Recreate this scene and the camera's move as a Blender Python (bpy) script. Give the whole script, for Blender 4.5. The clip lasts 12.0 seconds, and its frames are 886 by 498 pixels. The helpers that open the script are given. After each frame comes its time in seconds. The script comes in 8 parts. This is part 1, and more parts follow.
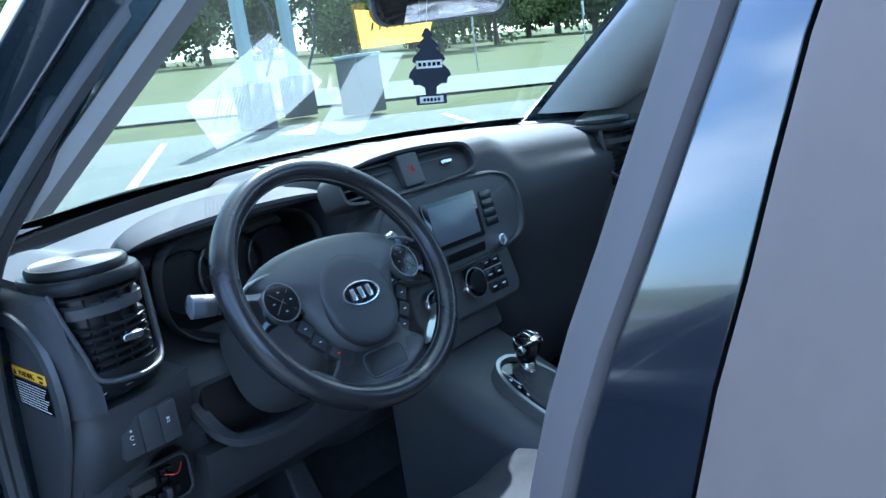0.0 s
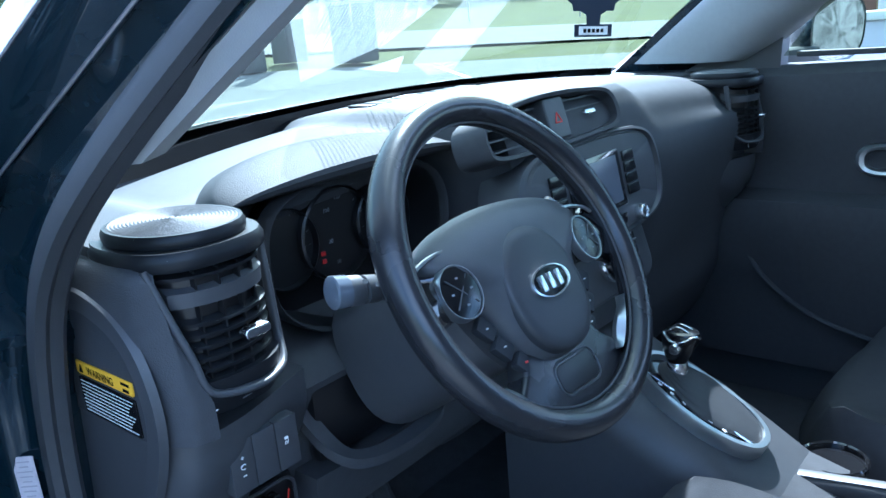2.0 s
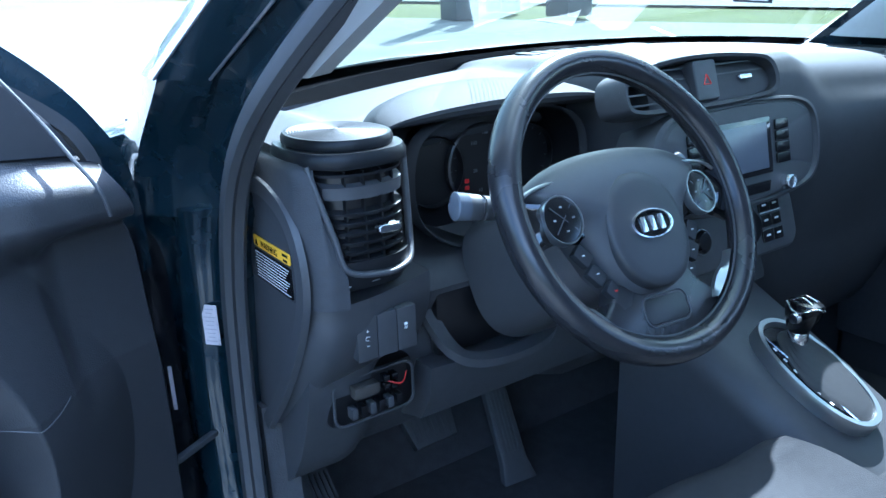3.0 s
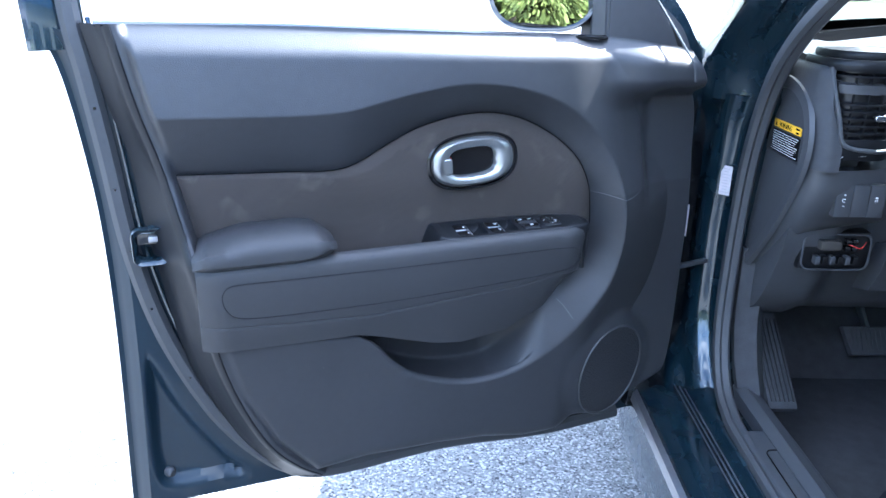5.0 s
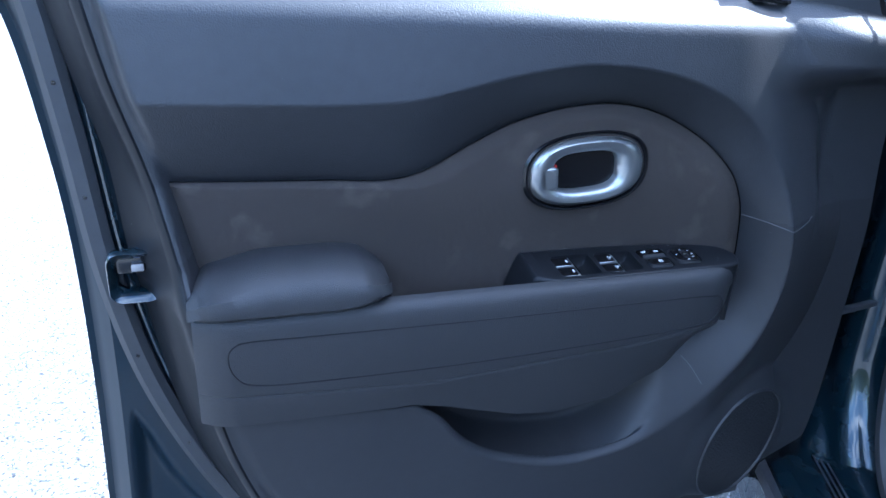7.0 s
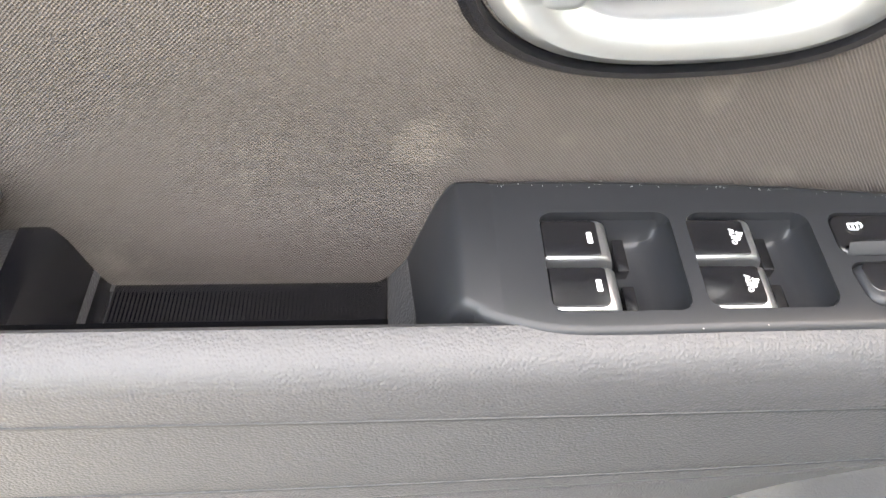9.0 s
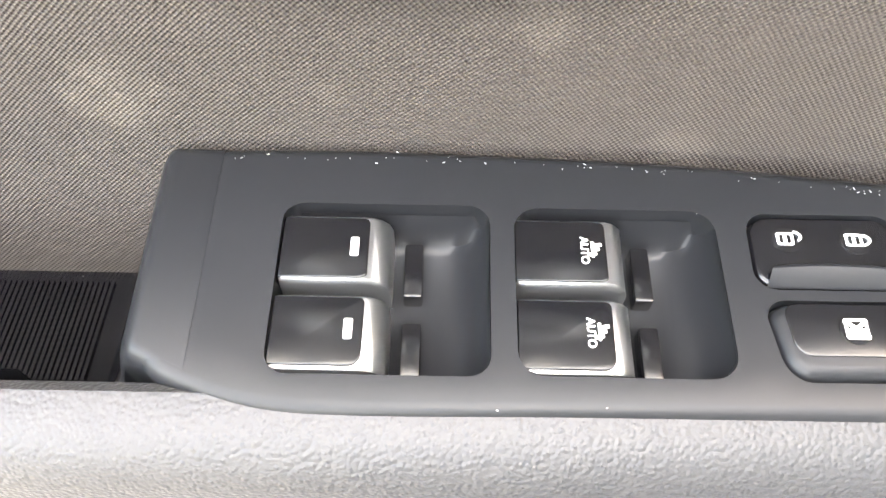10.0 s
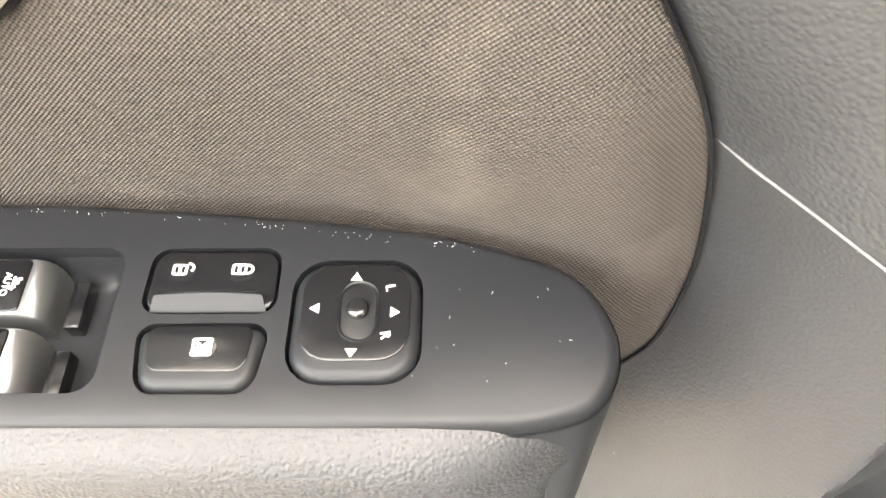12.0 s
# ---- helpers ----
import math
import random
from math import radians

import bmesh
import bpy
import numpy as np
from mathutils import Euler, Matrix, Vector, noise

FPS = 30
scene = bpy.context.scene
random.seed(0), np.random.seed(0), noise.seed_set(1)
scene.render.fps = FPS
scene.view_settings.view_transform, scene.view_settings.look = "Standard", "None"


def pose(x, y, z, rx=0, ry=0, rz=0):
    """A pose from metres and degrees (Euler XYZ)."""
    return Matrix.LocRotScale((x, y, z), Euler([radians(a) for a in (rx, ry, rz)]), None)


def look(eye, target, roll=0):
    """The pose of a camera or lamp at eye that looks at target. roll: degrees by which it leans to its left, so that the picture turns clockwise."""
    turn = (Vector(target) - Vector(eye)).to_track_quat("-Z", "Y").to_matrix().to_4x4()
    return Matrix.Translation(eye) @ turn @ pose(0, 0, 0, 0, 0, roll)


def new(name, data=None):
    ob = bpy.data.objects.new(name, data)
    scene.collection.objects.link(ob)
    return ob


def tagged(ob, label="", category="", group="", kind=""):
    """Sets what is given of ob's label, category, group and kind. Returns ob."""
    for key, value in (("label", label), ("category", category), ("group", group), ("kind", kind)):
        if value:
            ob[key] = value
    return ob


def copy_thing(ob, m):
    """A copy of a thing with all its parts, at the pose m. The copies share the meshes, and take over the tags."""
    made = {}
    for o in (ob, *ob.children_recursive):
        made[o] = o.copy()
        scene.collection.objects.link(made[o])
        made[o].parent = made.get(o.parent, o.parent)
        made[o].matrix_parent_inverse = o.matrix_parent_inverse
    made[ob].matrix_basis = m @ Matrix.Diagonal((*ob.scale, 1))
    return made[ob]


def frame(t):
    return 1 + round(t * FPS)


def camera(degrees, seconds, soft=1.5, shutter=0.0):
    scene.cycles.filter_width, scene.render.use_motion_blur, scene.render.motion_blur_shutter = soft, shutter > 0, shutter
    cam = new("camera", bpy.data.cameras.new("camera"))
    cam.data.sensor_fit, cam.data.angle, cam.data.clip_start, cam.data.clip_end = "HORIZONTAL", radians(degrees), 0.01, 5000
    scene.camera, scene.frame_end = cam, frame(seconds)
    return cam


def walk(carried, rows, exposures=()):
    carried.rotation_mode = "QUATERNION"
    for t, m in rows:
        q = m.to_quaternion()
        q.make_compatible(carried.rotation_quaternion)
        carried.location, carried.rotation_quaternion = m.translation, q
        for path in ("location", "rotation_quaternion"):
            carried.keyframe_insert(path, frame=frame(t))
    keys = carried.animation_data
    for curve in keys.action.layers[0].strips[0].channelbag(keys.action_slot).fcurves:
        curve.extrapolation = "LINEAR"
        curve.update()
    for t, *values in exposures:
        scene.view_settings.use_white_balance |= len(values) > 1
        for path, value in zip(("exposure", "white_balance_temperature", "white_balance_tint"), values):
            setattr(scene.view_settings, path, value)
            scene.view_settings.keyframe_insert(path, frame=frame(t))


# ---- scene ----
cam = camera(60.1, 12.0)
PATH = [
    (0, (-1.037, -0.743, 1.224), (0.4, 0.576, 0.781), -8.2),
    (0.5, (-0.991, -0.595, 1.23), (0.392, 0.772, 0.76), -6.9),
    (1, (-0.983, -0.447, 1.226), (0.409, 0.902, 0.732), -6.0),
    (1.5, (-0.984, -0.372, 1.206), (0.449, 0.922, 0.682), -6.7),
    (2, (-0.998, -0.388, 1.207), (0.45, 0.873, 0.65), -5.1),
    (2.5, (-1.017, -0.449, 1.22), (0.353, 0.886, 0.638), -3.3),
    (3, (-1.028, -0.524, 1.204), (0.039, 1.042, 0.565), -1.8),
    (3.5, (-1.094, -0.601, 1.187), (-0.471, 1.157, 0.466), -2.2),
    (3.7, (-1.138, -0.642, 1.188), (-0.664, 1.154, 0.446), -2.5),
    (5.3, (-1.29, -1.007, 1.159), (-1.331, 0.877, 0.487), 1.6),
    (5.5, (-1.282, -1.008, 1.162), (-1.349, 0.874, 0.487), 1.7),
    (6, (-1.299, -0.971, 1.16), (-1.403, 0.909, 0.485), 1.6),
    (6.5, (-1.358, -0.838, 1.161), (-1.457, 1.031, 0.454), 1.7),
    (7, (-1.339, -0.642, 1.144), (-1.462, 1.185, 0.34), 2.6),
    (7.2, (-1.318, -0.543, 1.141), (-1.464, 1.25, 0.268), 3.2),
    (8.8, (-1.26, -0.085, 1.002), (-1.636, 1.311, -0.38), 2.6),
    (9, (-1.254, -0.049, 0.984), (-1.604, 1.275, -0.474), 4.2),
    (9.5, (-1.217, 0.022, 0.947), (-1.614, 1.198, -0.621), 2.7),
    (10, (-1.197, 0.061, 0.933), (-1.625, 1.152, -0.688), 0.9),
    (10.5, (-1.163, 0.079, 0.928), (-1.639, 1.162, -0.684), -1.0),
    (11, (-1.128, 0.091, 0.93), (-1.664, 1.172, -0.665), -3.2),
    (11.5, (-1.089, 0.098, 0.938), (-1.617, 1.196, -0.648), -3.2),
    (12, (-1.048, 0.104, 0.95), (-1.575, 1.241, -0.609), -3.3),
]
EXPOSURES = [
    (0.0, 2.45, 4750, 4),
    (2.0, 2.6, 4700, 4),
    (2.6, 2.7, 4800, 4),
    (3.0, 2.85, 4650, 4),
    (3.35, 3.4, 5500, 8),
    (3.7, 3.8, 5900, 12),
    (5.3, 3.25, 5050, 8),
    (6.2, 2.92, 4700, 7),
    (7.2, 2.65, 5000, 9),
    (8.8, 4.85, 8600, 10),
    (10.0, 5.4, 8700, 10),
    (12.0, 5.4, 9900, 10),
]
walk(cam, [(t, look(eye, target, roll)) for t, eye, target, roll in PATH], EXPOSURES)

# ---- world, sun, exposure ----
SUN_AZ = 52.0        # degrees to the right of the car's nose
SUN_EL = 47.0
world = bpy.data.worlds.new("sky")
scene.world = world
world.use_nodes = True
wn, wl = world.node_tree.nodes, world.node_tree.links
sky = wn.new("ShaderNodeTexSky")
sky.sky_type = "NISHITA"
sky.sun_disc = False
sky.sun_elevation = radians(SUN_EL)
sky.sun_rotation = radians(SUN_AZ)
sky.dust_density = 1.5
cloud_co = wn.new("ShaderNodeTexCoord")
cloud_map = wn.new("ShaderNodeMapping")
cloud_map.inputs["Scale"].default_value = (1.0, 1.0, 2.6)
cloud_noise = wn.new("ShaderNodeTexNoise")
cloud_noise.inputs["Scale"].default_value = 3.2
cloud_noise.inputs["Detail"].default_value = 7.0
cloud_ramp = wn.new("ShaderNodeValToRGB")
cloud_ramp.color_ramp.elements[0].position = 0.47
cloud_ramp.color_ramp.elements[1].position = 0.66
cloud_mix = wn.new("ShaderNodeMixRGB")
cloud_mix.inputs[2].default_value = (7.5, 7.7, 8.2, 1)
wl.new(cloud_co.outputs["Generated"], cloud_map.inputs["Vector"])
wl.new(cloud_map.outputs["Vector"], cloud_noise.inputs["Vector"])
wl.new(cloud_noise.outputs["Fac"], cloud_ramp.inputs["Fac"])
wl.new(cloud_ramp.outputs["Color"], cloud_mix.inputs[0])
wl.new(sky.outputs["Color"], cloud_mix.inputs[1])
wl.new(cloud_mix.outputs["Color"], wn["Background"].inputs["Color"])
wn["Background"].inputs["Strength"].default_value = 0.15
sun_data = bpy.data.lights.new("sun", "SUN")
sun_data.energy = 3.6
sun_data.angle = radians(0.55)
sun_data.color = (1.0, 0.95, 0.86)
sun = new("sun", sun_data)
sun_dir = Vector((math.sin(radians(SUN_AZ)) * math.cos(radians(SUN_EL)), math.cos(radians(SUN_AZ)) * math.cos(radians(SUN_EL)), math.sin(radians(SUN_EL))))
sun.matrix_world = look(sun_dir * 30, (0, 0, 0))


# ---- materials ----
def mat(name, col, rough=0.5, metal=0.0, tone=0.12, scale=6.0, grain=0.0, grain_size=0.001, grain_type="voronoi", dust=0.0, coat=0.0, spec=0.5):
    """A painted, moulded or metal surface: tone varies at two scales, grain is a fine relief of that size in metres, dust pale specks."""
    m = bpy.data.materials.new(name)
    m.use_nodes = True
    n, l = m.node_tree.nodes, m.node_tree.links
    b = n["Principled BSDF"]
    b.inputs["Metallic"].default_value = metal
    b.inputs["Coat Weight"].default_value = coat
    b.inputs["Coat Roughness"].default_value = 0.03
    b.inputs["Specular IOR Level"].default_value = spec
    co = n.new("ShaderNodeTexCoord")
    big = n.new("ShaderNodeTexNoise")
    big.inputs["Scale"].default_value = scale
    big.inputs["Detail"].default_value = 5
    fine = n.new("ShaderNodeTexNoise")
    fine.inputs["Scale"].default_value = scale * 14
    fine.inputs["Detail"].default_value = 4
    for t in (big, fine):
        l.new(co.outputs["Object"], t.inputs["Vector"])
    add = n.new("ShaderNodeMath")
    add.operation = "MULTIPLY_ADD"
    add.inputs[1].default_value = 0.6
    l.new(big.outputs["Fac"], add.inputs[0])
    half = n.new("ShaderNodeMath")
    half.operation = "MULTIPLY"
    half.inputs[1].default_value = 0.4
    l.new(fine.outputs["Fac"], half.inputs[0])
    l.new(half.outputs[0], add.inputs[2])
    ramp = n.new("ShaderNodeMapRange")
    ramp.inputs["From Min"].default_value = 0.3
    ramp.inputs["From Max"].default_value = 0.7
    ramp.inputs["To Min"].default_value = 1 - tone
    ramp.inputs["To Max"].default_value = 1 + tone
    l.new(add.outputs[0], ramp.inputs["Value"])
    mul = n.new("ShaderNodeVectorMath")
    mul.operation = "SCALE"
    mul.inputs[0].default_value = col
    l.new(ramp.outputs[0], mul.inputs["Scale"])
    out = mul.outputs["Vector"]
    if dust:
        sp = n.new("ShaderNodeTexVoronoi")
        sp.inputs["Scale"].default_value = 170
        l.new(co.outputs["Object"], sp.inputs["Vector"])
        cut = n.new("ShaderNodeMath")
        cut.operation = "LESS_THAN"
        cut.inputs[1].default_value = 0.03
        l.new(sp.outputs["Distance"], cut.inputs[0])
        pick = n.new("ShaderNodeMath")
        pick.operation = "GREATER_THAN"
        pick.inputs[1].default_value = 0.72
        sep = n.new("ShaderNodeSeparateColor")
        l.new(sp.outputs["Color"], sep.inputs[0])
        l.new(sep.outputs[0], pick.inputs[0])
        both = n.new("ShaderNodeMath")
        both.operation = "MULTIPLY"
        l.new(cut.outputs[0], both.inputs[0])
        l.new(pick.outputs[0], both.inputs[1])
        wt = n.new("ShaderNodeMath")
        wt.operation = "MULTIPLY"
        wt.inputs[1].default_value = dust
        l.new(both.outputs[0], wt.inputs[0])
        mix = n.new("ShaderNodeMixRGB")
        mix.inputs[2].default_value = (0.55, 0.53, 0.5, 1)
        l.new(wt.outputs[0], mix.inputs[0])
        l.new(out, mix.inputs[1])
        out = mix.outputs[0]
    l.new(out, b.inputs["Base Color"])
    rr = n.new("ShaderNodeMapRange")
    rr.inputs["To Min"].default_value = max(0.02, rough - 0.08)
    rr.inputs["To Max"].default_value = min(1.0, rough + 0.08)
    l.new(big.outputs["Fac"], rr.inputs["Value"])
    l.new(rr.outputs[0], b.inputs["Roughness"])
    if grain:
        if grain_type == "voronoi":
            g = n.new("ShaderNodeTexVoronoi")
            g.feature = "SMOOTH_F1"
            g.inputs["Scale"].default_value = 1 / grain_size
            g.inputs["Smoothness"].default_value = 0.6
            src = g.outputs["Distance"]
        else:
            g = n.new("ShaderNodeTexNoise")
            g.inputs["Scale"].default_value = 1 / grain_size
            g.inputs["Detail"].default_value = 3
            src = g.outputs["Fac"]
        l.new(co.outputs["Object"], g.inputs["Vector"])
        bump = n.new("ShaderNodeBump")
        bump.inputs["Strength"].default_value = grain
        bump.inputs["Distance"].default_value = grain_size * 0.35
        bump.invert = grain_type == "voronoi"
        l.new(src, bump.inputs["Height"])
        l.new(bump.outputs["Normal"], b.inputs["Normal"])
    return m


def weave(name, dark, light, size, smudge=0.0):
    """Woven cloth: two crossing diagonal thread waves of that period in metres."""
    m = mat(name, dark, 0.9, tone=0.2, scale=9, spec=0.2)
    n, l = m.node_tree.nodes, m.node_tree.links
    b = n["Principled BSDF"]
    co = n.new("ShaderNodeTexCoord")
    waves = []
    for ang, k in ((-38, 1.0), (47, 0.9)):
        mp = n.new("ShaderNodeMapping")
        mp.inputs["Rotation"].default_value = (radians(90), 0, 0)
        rot = n.new("ShaderNodeMapping")
        rot.inputs["Rotation"].default_value = (0, 0, radians(ang))
        w = n.new("ShaderNodeTexWave")
        w.inputs["Scale"].default_value = 2 * math.pi / (20 * size * k)
        w.inputs["Distortion"].default_value = 0.8
        w.inputs["Detail"].default_value = 1.0
        w.inputs["Detail Scale"].default_value = 0.6
        l.new(co.outputs["Object"], mp.inputs["Vector"])
        l.new(mp.outputs["Vector"], rot.inputs["Vector"])
        l.new(rot.outputs["Vector"], w.inputs["Vector"])
        waves.append(w.outputs["Fac"])
    h = n.new("ShaderNodeMath")
    h.operation = "ADD"
    l.new(waves[0], h.inputs[0])
    l.new(waves[1], h.inputs[1])
    sc = n.new("ShaderNodeMath")
    sc.operation = "MULTIPLY"
    sc.inputs[1].default_value = 0.5
    l.new(h.outputs[0], sc.inputs[0])
    mix = n.new("ShaderNodeMixRGB")
    mix.inputs[2].default_value = (*light, 1)
    l.new(sc.outputs[0], mix.inputs[0])
    old = b.inputs["Base Color"].links[0].from_socket
    l.new(old, mix.inputs[1])
    res = mix.outputs[0]
    if smudge:
        sm = n.new("ShaderNodeTexNoise")
        sm.inputs["Scale"].default_value = 26
        sm.inputs["Detail"].default_value = 4
        l.new(co.outputs["Object"], sm.inputs["Vector"])
        r = n.new("ShaderNodeMapRange")
        r.inputs["From Min"].default_value = 0.58
        r.inputs["From Max"].default_value = 0.8
        r.inputs["To Max"].default_value = smudge
        l.new(sm.outputs["Fac"], r.inputs["Value"])
        mx = n.new("ShaderNodeMixRGB")
        mx.inputs[2].default_value = (0.19, 0.165, 0.14, 1)
        l.new(r.outputs[0], mx.inputs[0])
        l.new(res, mx.inputs[1])
        res = mx.outputs[0]
    l.new(res, b.inputs["Base Color"])
    bump = n.new("ShaderNodeBump")
    bump.inputs["Strength"].default_value = 0.9
    bump.inputs["Distance"].default_value = size * 0.45
    l.new(sc.outputs[0], bump.inputs["Height"])
    l.new(bump.outputs["Normal"], b.inputs["Normal"])
    return m


def glass(name, tint=(0.9, 0.97, 0.94), rough=0.0):
    m = bpy.data.materials.new(name)
    m.use_nodes = True
    n, l = m.node_tree.nodes, m.node_tree.links
    n.remove(n["Principled BSDF"])
    t = n.new("ShaderNodeBsdfTransparent")
    t.inputs["Color"].default_value = (*tint, 1)
    g = n.new("ShaderNodeBsdfGlossy")
    g.inputs["Roughness"].default_value = rough
    f = n.new("ShaderNodeLayerWeight")
    f.inputs["Blend"].default_value = 0.5
    p = n.new("ShaderNodeMath")
    p.operation = "POWER"
    p.inputs[1].default_value = 5.0
    l.new(f.outputs["Facing"], p.inputs[0])
    q = n.new("ShaderNodeMath")
    q.operation = "MULTIPLY_ADD"
    q.inputs[1].default_value = 0.94
    q.inputs[2].default_value = 0.05
    l.new(p.outputs[0], q.inputs[0])
    mx = n.new("ShaderNodeMixShader")
    l.new(q.outputs[0], mx.inputs[0])
    l.new(t.outputs[0], mx.inputs[1])
    l.new(g.outputs[0], mx.inputs[2])
    l.new(mx.outputs[0], n["Material Output"].inputs["Surface"])
    return m


def mirror(name):
    m = bpy.data.materials.new(name)
    m.use_nodes = True
    b = m.node_tree.nodes["Principled BSDF"]
    b.inputs["Base Color"].default_value = (0.84, 0.86, 0.88, 1)
    b.inputs["Metallic"].default_value = 1.0
    b.inputs["Roughness"].default_value = 0.01
    return m


M_SOFT = mat("soft_grained_plastic", (0.047, 0.048, 0.052), 0.62, grain=0.5, grain_size=0.0014, tone=0.15, dust=0.25, spec=0.25)
M_UPPER = mat("soft_door_plastic", (0.0280, 0.0290, 0.0325), 0.46, grain=0.45, grain_size=0.0014, tone=0.15, dust=0.25)
M_LOWER = mat("hard_door_plastic", (0.0265, 0.027, 0.0298), 0.5, grain=0.3, grain_size=0.0012, tone=0.12, dust=0.25, spec=0.4)
M_HARD = mat("hard_black_plastic", (0.046, 0.047, 0.051), 0.48, grain=0.2, grain_size=0.0007, grain_type="noise", dust=0.3)
M_LEATHER = mat("grained_vinyl", (0.032, 0.032, 0.034), 0.48, grain=0.8, grain_size=0.0011, tone=0.06, spec=0.35, dust=0.15)
M_SWITCHPANEL = mat("satin_switch_panel", (0.0118, 0.0124, 0.0142), 0.38, grain=0.08, grain_size=0.0004, grain_type="noise", dust=0.6, tone=0.08, spec=0.23)
M_BUTTON = mat("black_button", (0.005, 0.005, 0.006), 0.20, grain=0.05, grain_size=0.0004, grain_type="noise", dust=0.3)
M_GLOSSBLACK = mat("gloss_black", (0.008, 0.008, 0.009), 0.08, dust=0.25, coat=0.4)
M_CHROME = mat("satin_chrome", (0.72, 0.73, 0.75), 0.22, metal=1.0, tone=0.05)
M_SILVER = mat("silver_paint", (0.38, 0.39, 0.39), 0.30, metal=0.88, tone=0.05)
M_PAINT = mat("dark_blue_paint", (0.007, 0.019, 0.028), 0.26, metal=0.35, coat=1.0, tone=0.15, scale=30)
M_RUBBER = mat("rubber_seal", (0.04, 0.041, 0.044), 0.6, grain=0.2, grain_size=0.002, grain_type="noise")
M_PILLAR = mat("grey_pillar_trim", (0.3, 0.3, 0.295), 0.75, grain=0.3, grain_size=0.001, tone=0.06)
M_CARPET = mat("black_carpet", (0.04, 0.04, 0.043), 0.95, grain=0.9, grain_size=0.002, grain_type="noise", tone=0.35, scale=40)
M_WHEEL = mat("worn_wheel_leather", (0.018, 0.018, 0.02), 0.26, grain=0.10, grain_size=0.0012, tone=0.2)
M_HUB = mat("airbag_cover", (0.052, 0.053, 0.057), 0.46, grain=0.35, grain_size=0.0011)
M_HUBPAD = mat("smooth_airbag_pad", (0.030, 0.031, 0.034), 0.5, grain=0.12, grain_size=0.001)
M_FABRIC = weave("brown_grey_door_fabric", (0.033, 0.0285, 0.027), (0.082, 0.071, 0.064), 0.0011, smudge=0.28)
M_SEAT = mat("black_seat_leather", (0.037, 0.037, 0.040), 0.75, grain=0.35, grain_size=0.0014, tone=0.2, spec=0.15)
M_WHITE = mat("white_print", (0.75, 0.75, 0.73), 0.6, tone=0.05)
M_YELLOW = mat("yellow_label", (0.75, 0.42, 0.02), 0.5, tone=0.05)
M_RED = mat("red_mark", (0.6, 0.03, 0.02), 0.5)
M_SCREEN = mat("dull_screen", (0.09, 0.10, 0.12), 0.18, tone=0.05)
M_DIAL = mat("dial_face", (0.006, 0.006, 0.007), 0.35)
M_HOOD = mat("matte_hood_plastic", (0.032, 0.033, 0.036), 0.66, grain=0.5, grain_size=0.0016, tone=0.1, spec=0.2)
M_SEATBACK = mat("grey_cloth", (0.05, 0.05, 0.055), 0.9, grain=0.5, grain_size=0.0015, grain_type="noise")
M_GRILLE = mat("grey_tweeter_mesh", (0.11, 0.11, 0.112), 0.7, grain=0.4, grain_size=0.0016)
M_STEEL = mat("dull_steel", (0.4, 0.4, 0.42), 0.45, metal=1.0)
M_PEDAL = mat("pedal_rubber", (0.06, 0.06, 0.062), 0.6)
M_GLASS = glass("clear_glass", (0.47, 0.53, 0.43))
M_MIRROR = mirror("mirror_glass")
M_JAMB = mat("dark_blue_jamb_paint", (0.006, 0.0155, 0.025), 0.38, metal=0.1, coat=0.25, tone=0.1, scale=9, spec=0.3)
M_PILLARGLOSS = mat("gloss_pillar_film", (0.010, 0.012, 0.018), 0.12, metal=0.0, coat=0.5, tone=0.05, scale=9, spec=0.6)


# ---- mesh helpers ----
def link(name, bm, material, parent=None, label="", smooth=True, m=None):
    bmesh.ops.recalc_face_normals(bm, faces=bm.faces)
    me = bpy.data.meshes.new(name)
    for f in bm.faces:
        f.smooth = smooth
    bm.to_mesh(me)
    bm.free()
    me.materials.append(material)
    if smooth:
        me.set_sharp_from_angle(angle=radians(38))
    ob = new(name, me)
    if parent is not None:
        ob.parent = parent
    if m is not None:
        ob.matrix_basis = m
    if label:
        ob["label"] = label
    return ob


def part(name, bm, material, parent, label="", smooth=True):
    return link(name, bm, material, parent, label, smooth)


def thing(name, m, label, category, group="", kind=""):
    ob = new(name)
    ob.empty_display_size = 0.05
    ob.matrix_basis = m
    return tagged(ob, label, category, group, kind)


def box(bm, c, s, bevel=0.0, m=None, seg=2):
    r = bmesh.ops.create_cube(bm, size=1.0)
    vs = r["verts"]
    bmesh.ops.scale(bm, vec=s, verts=vs)
    if bevel:
        es = list({e for v in vs for e in v.link_edges})
        r2 = bmesh.ops.bevel(bm, geom=es, offset=bevel, segments=seg, affect="EDGES", profile=0.6)
        vs = list({v for f in r2["faces"] for v in f.verts} | {v for v in vs if v.is_valid})
    mm = Matrix.Translation(c) if m is None else Matrix.Translation(c) @ m
    bmesh.ops.transform(bm, matrix=mm, verts=vs)
    return bm


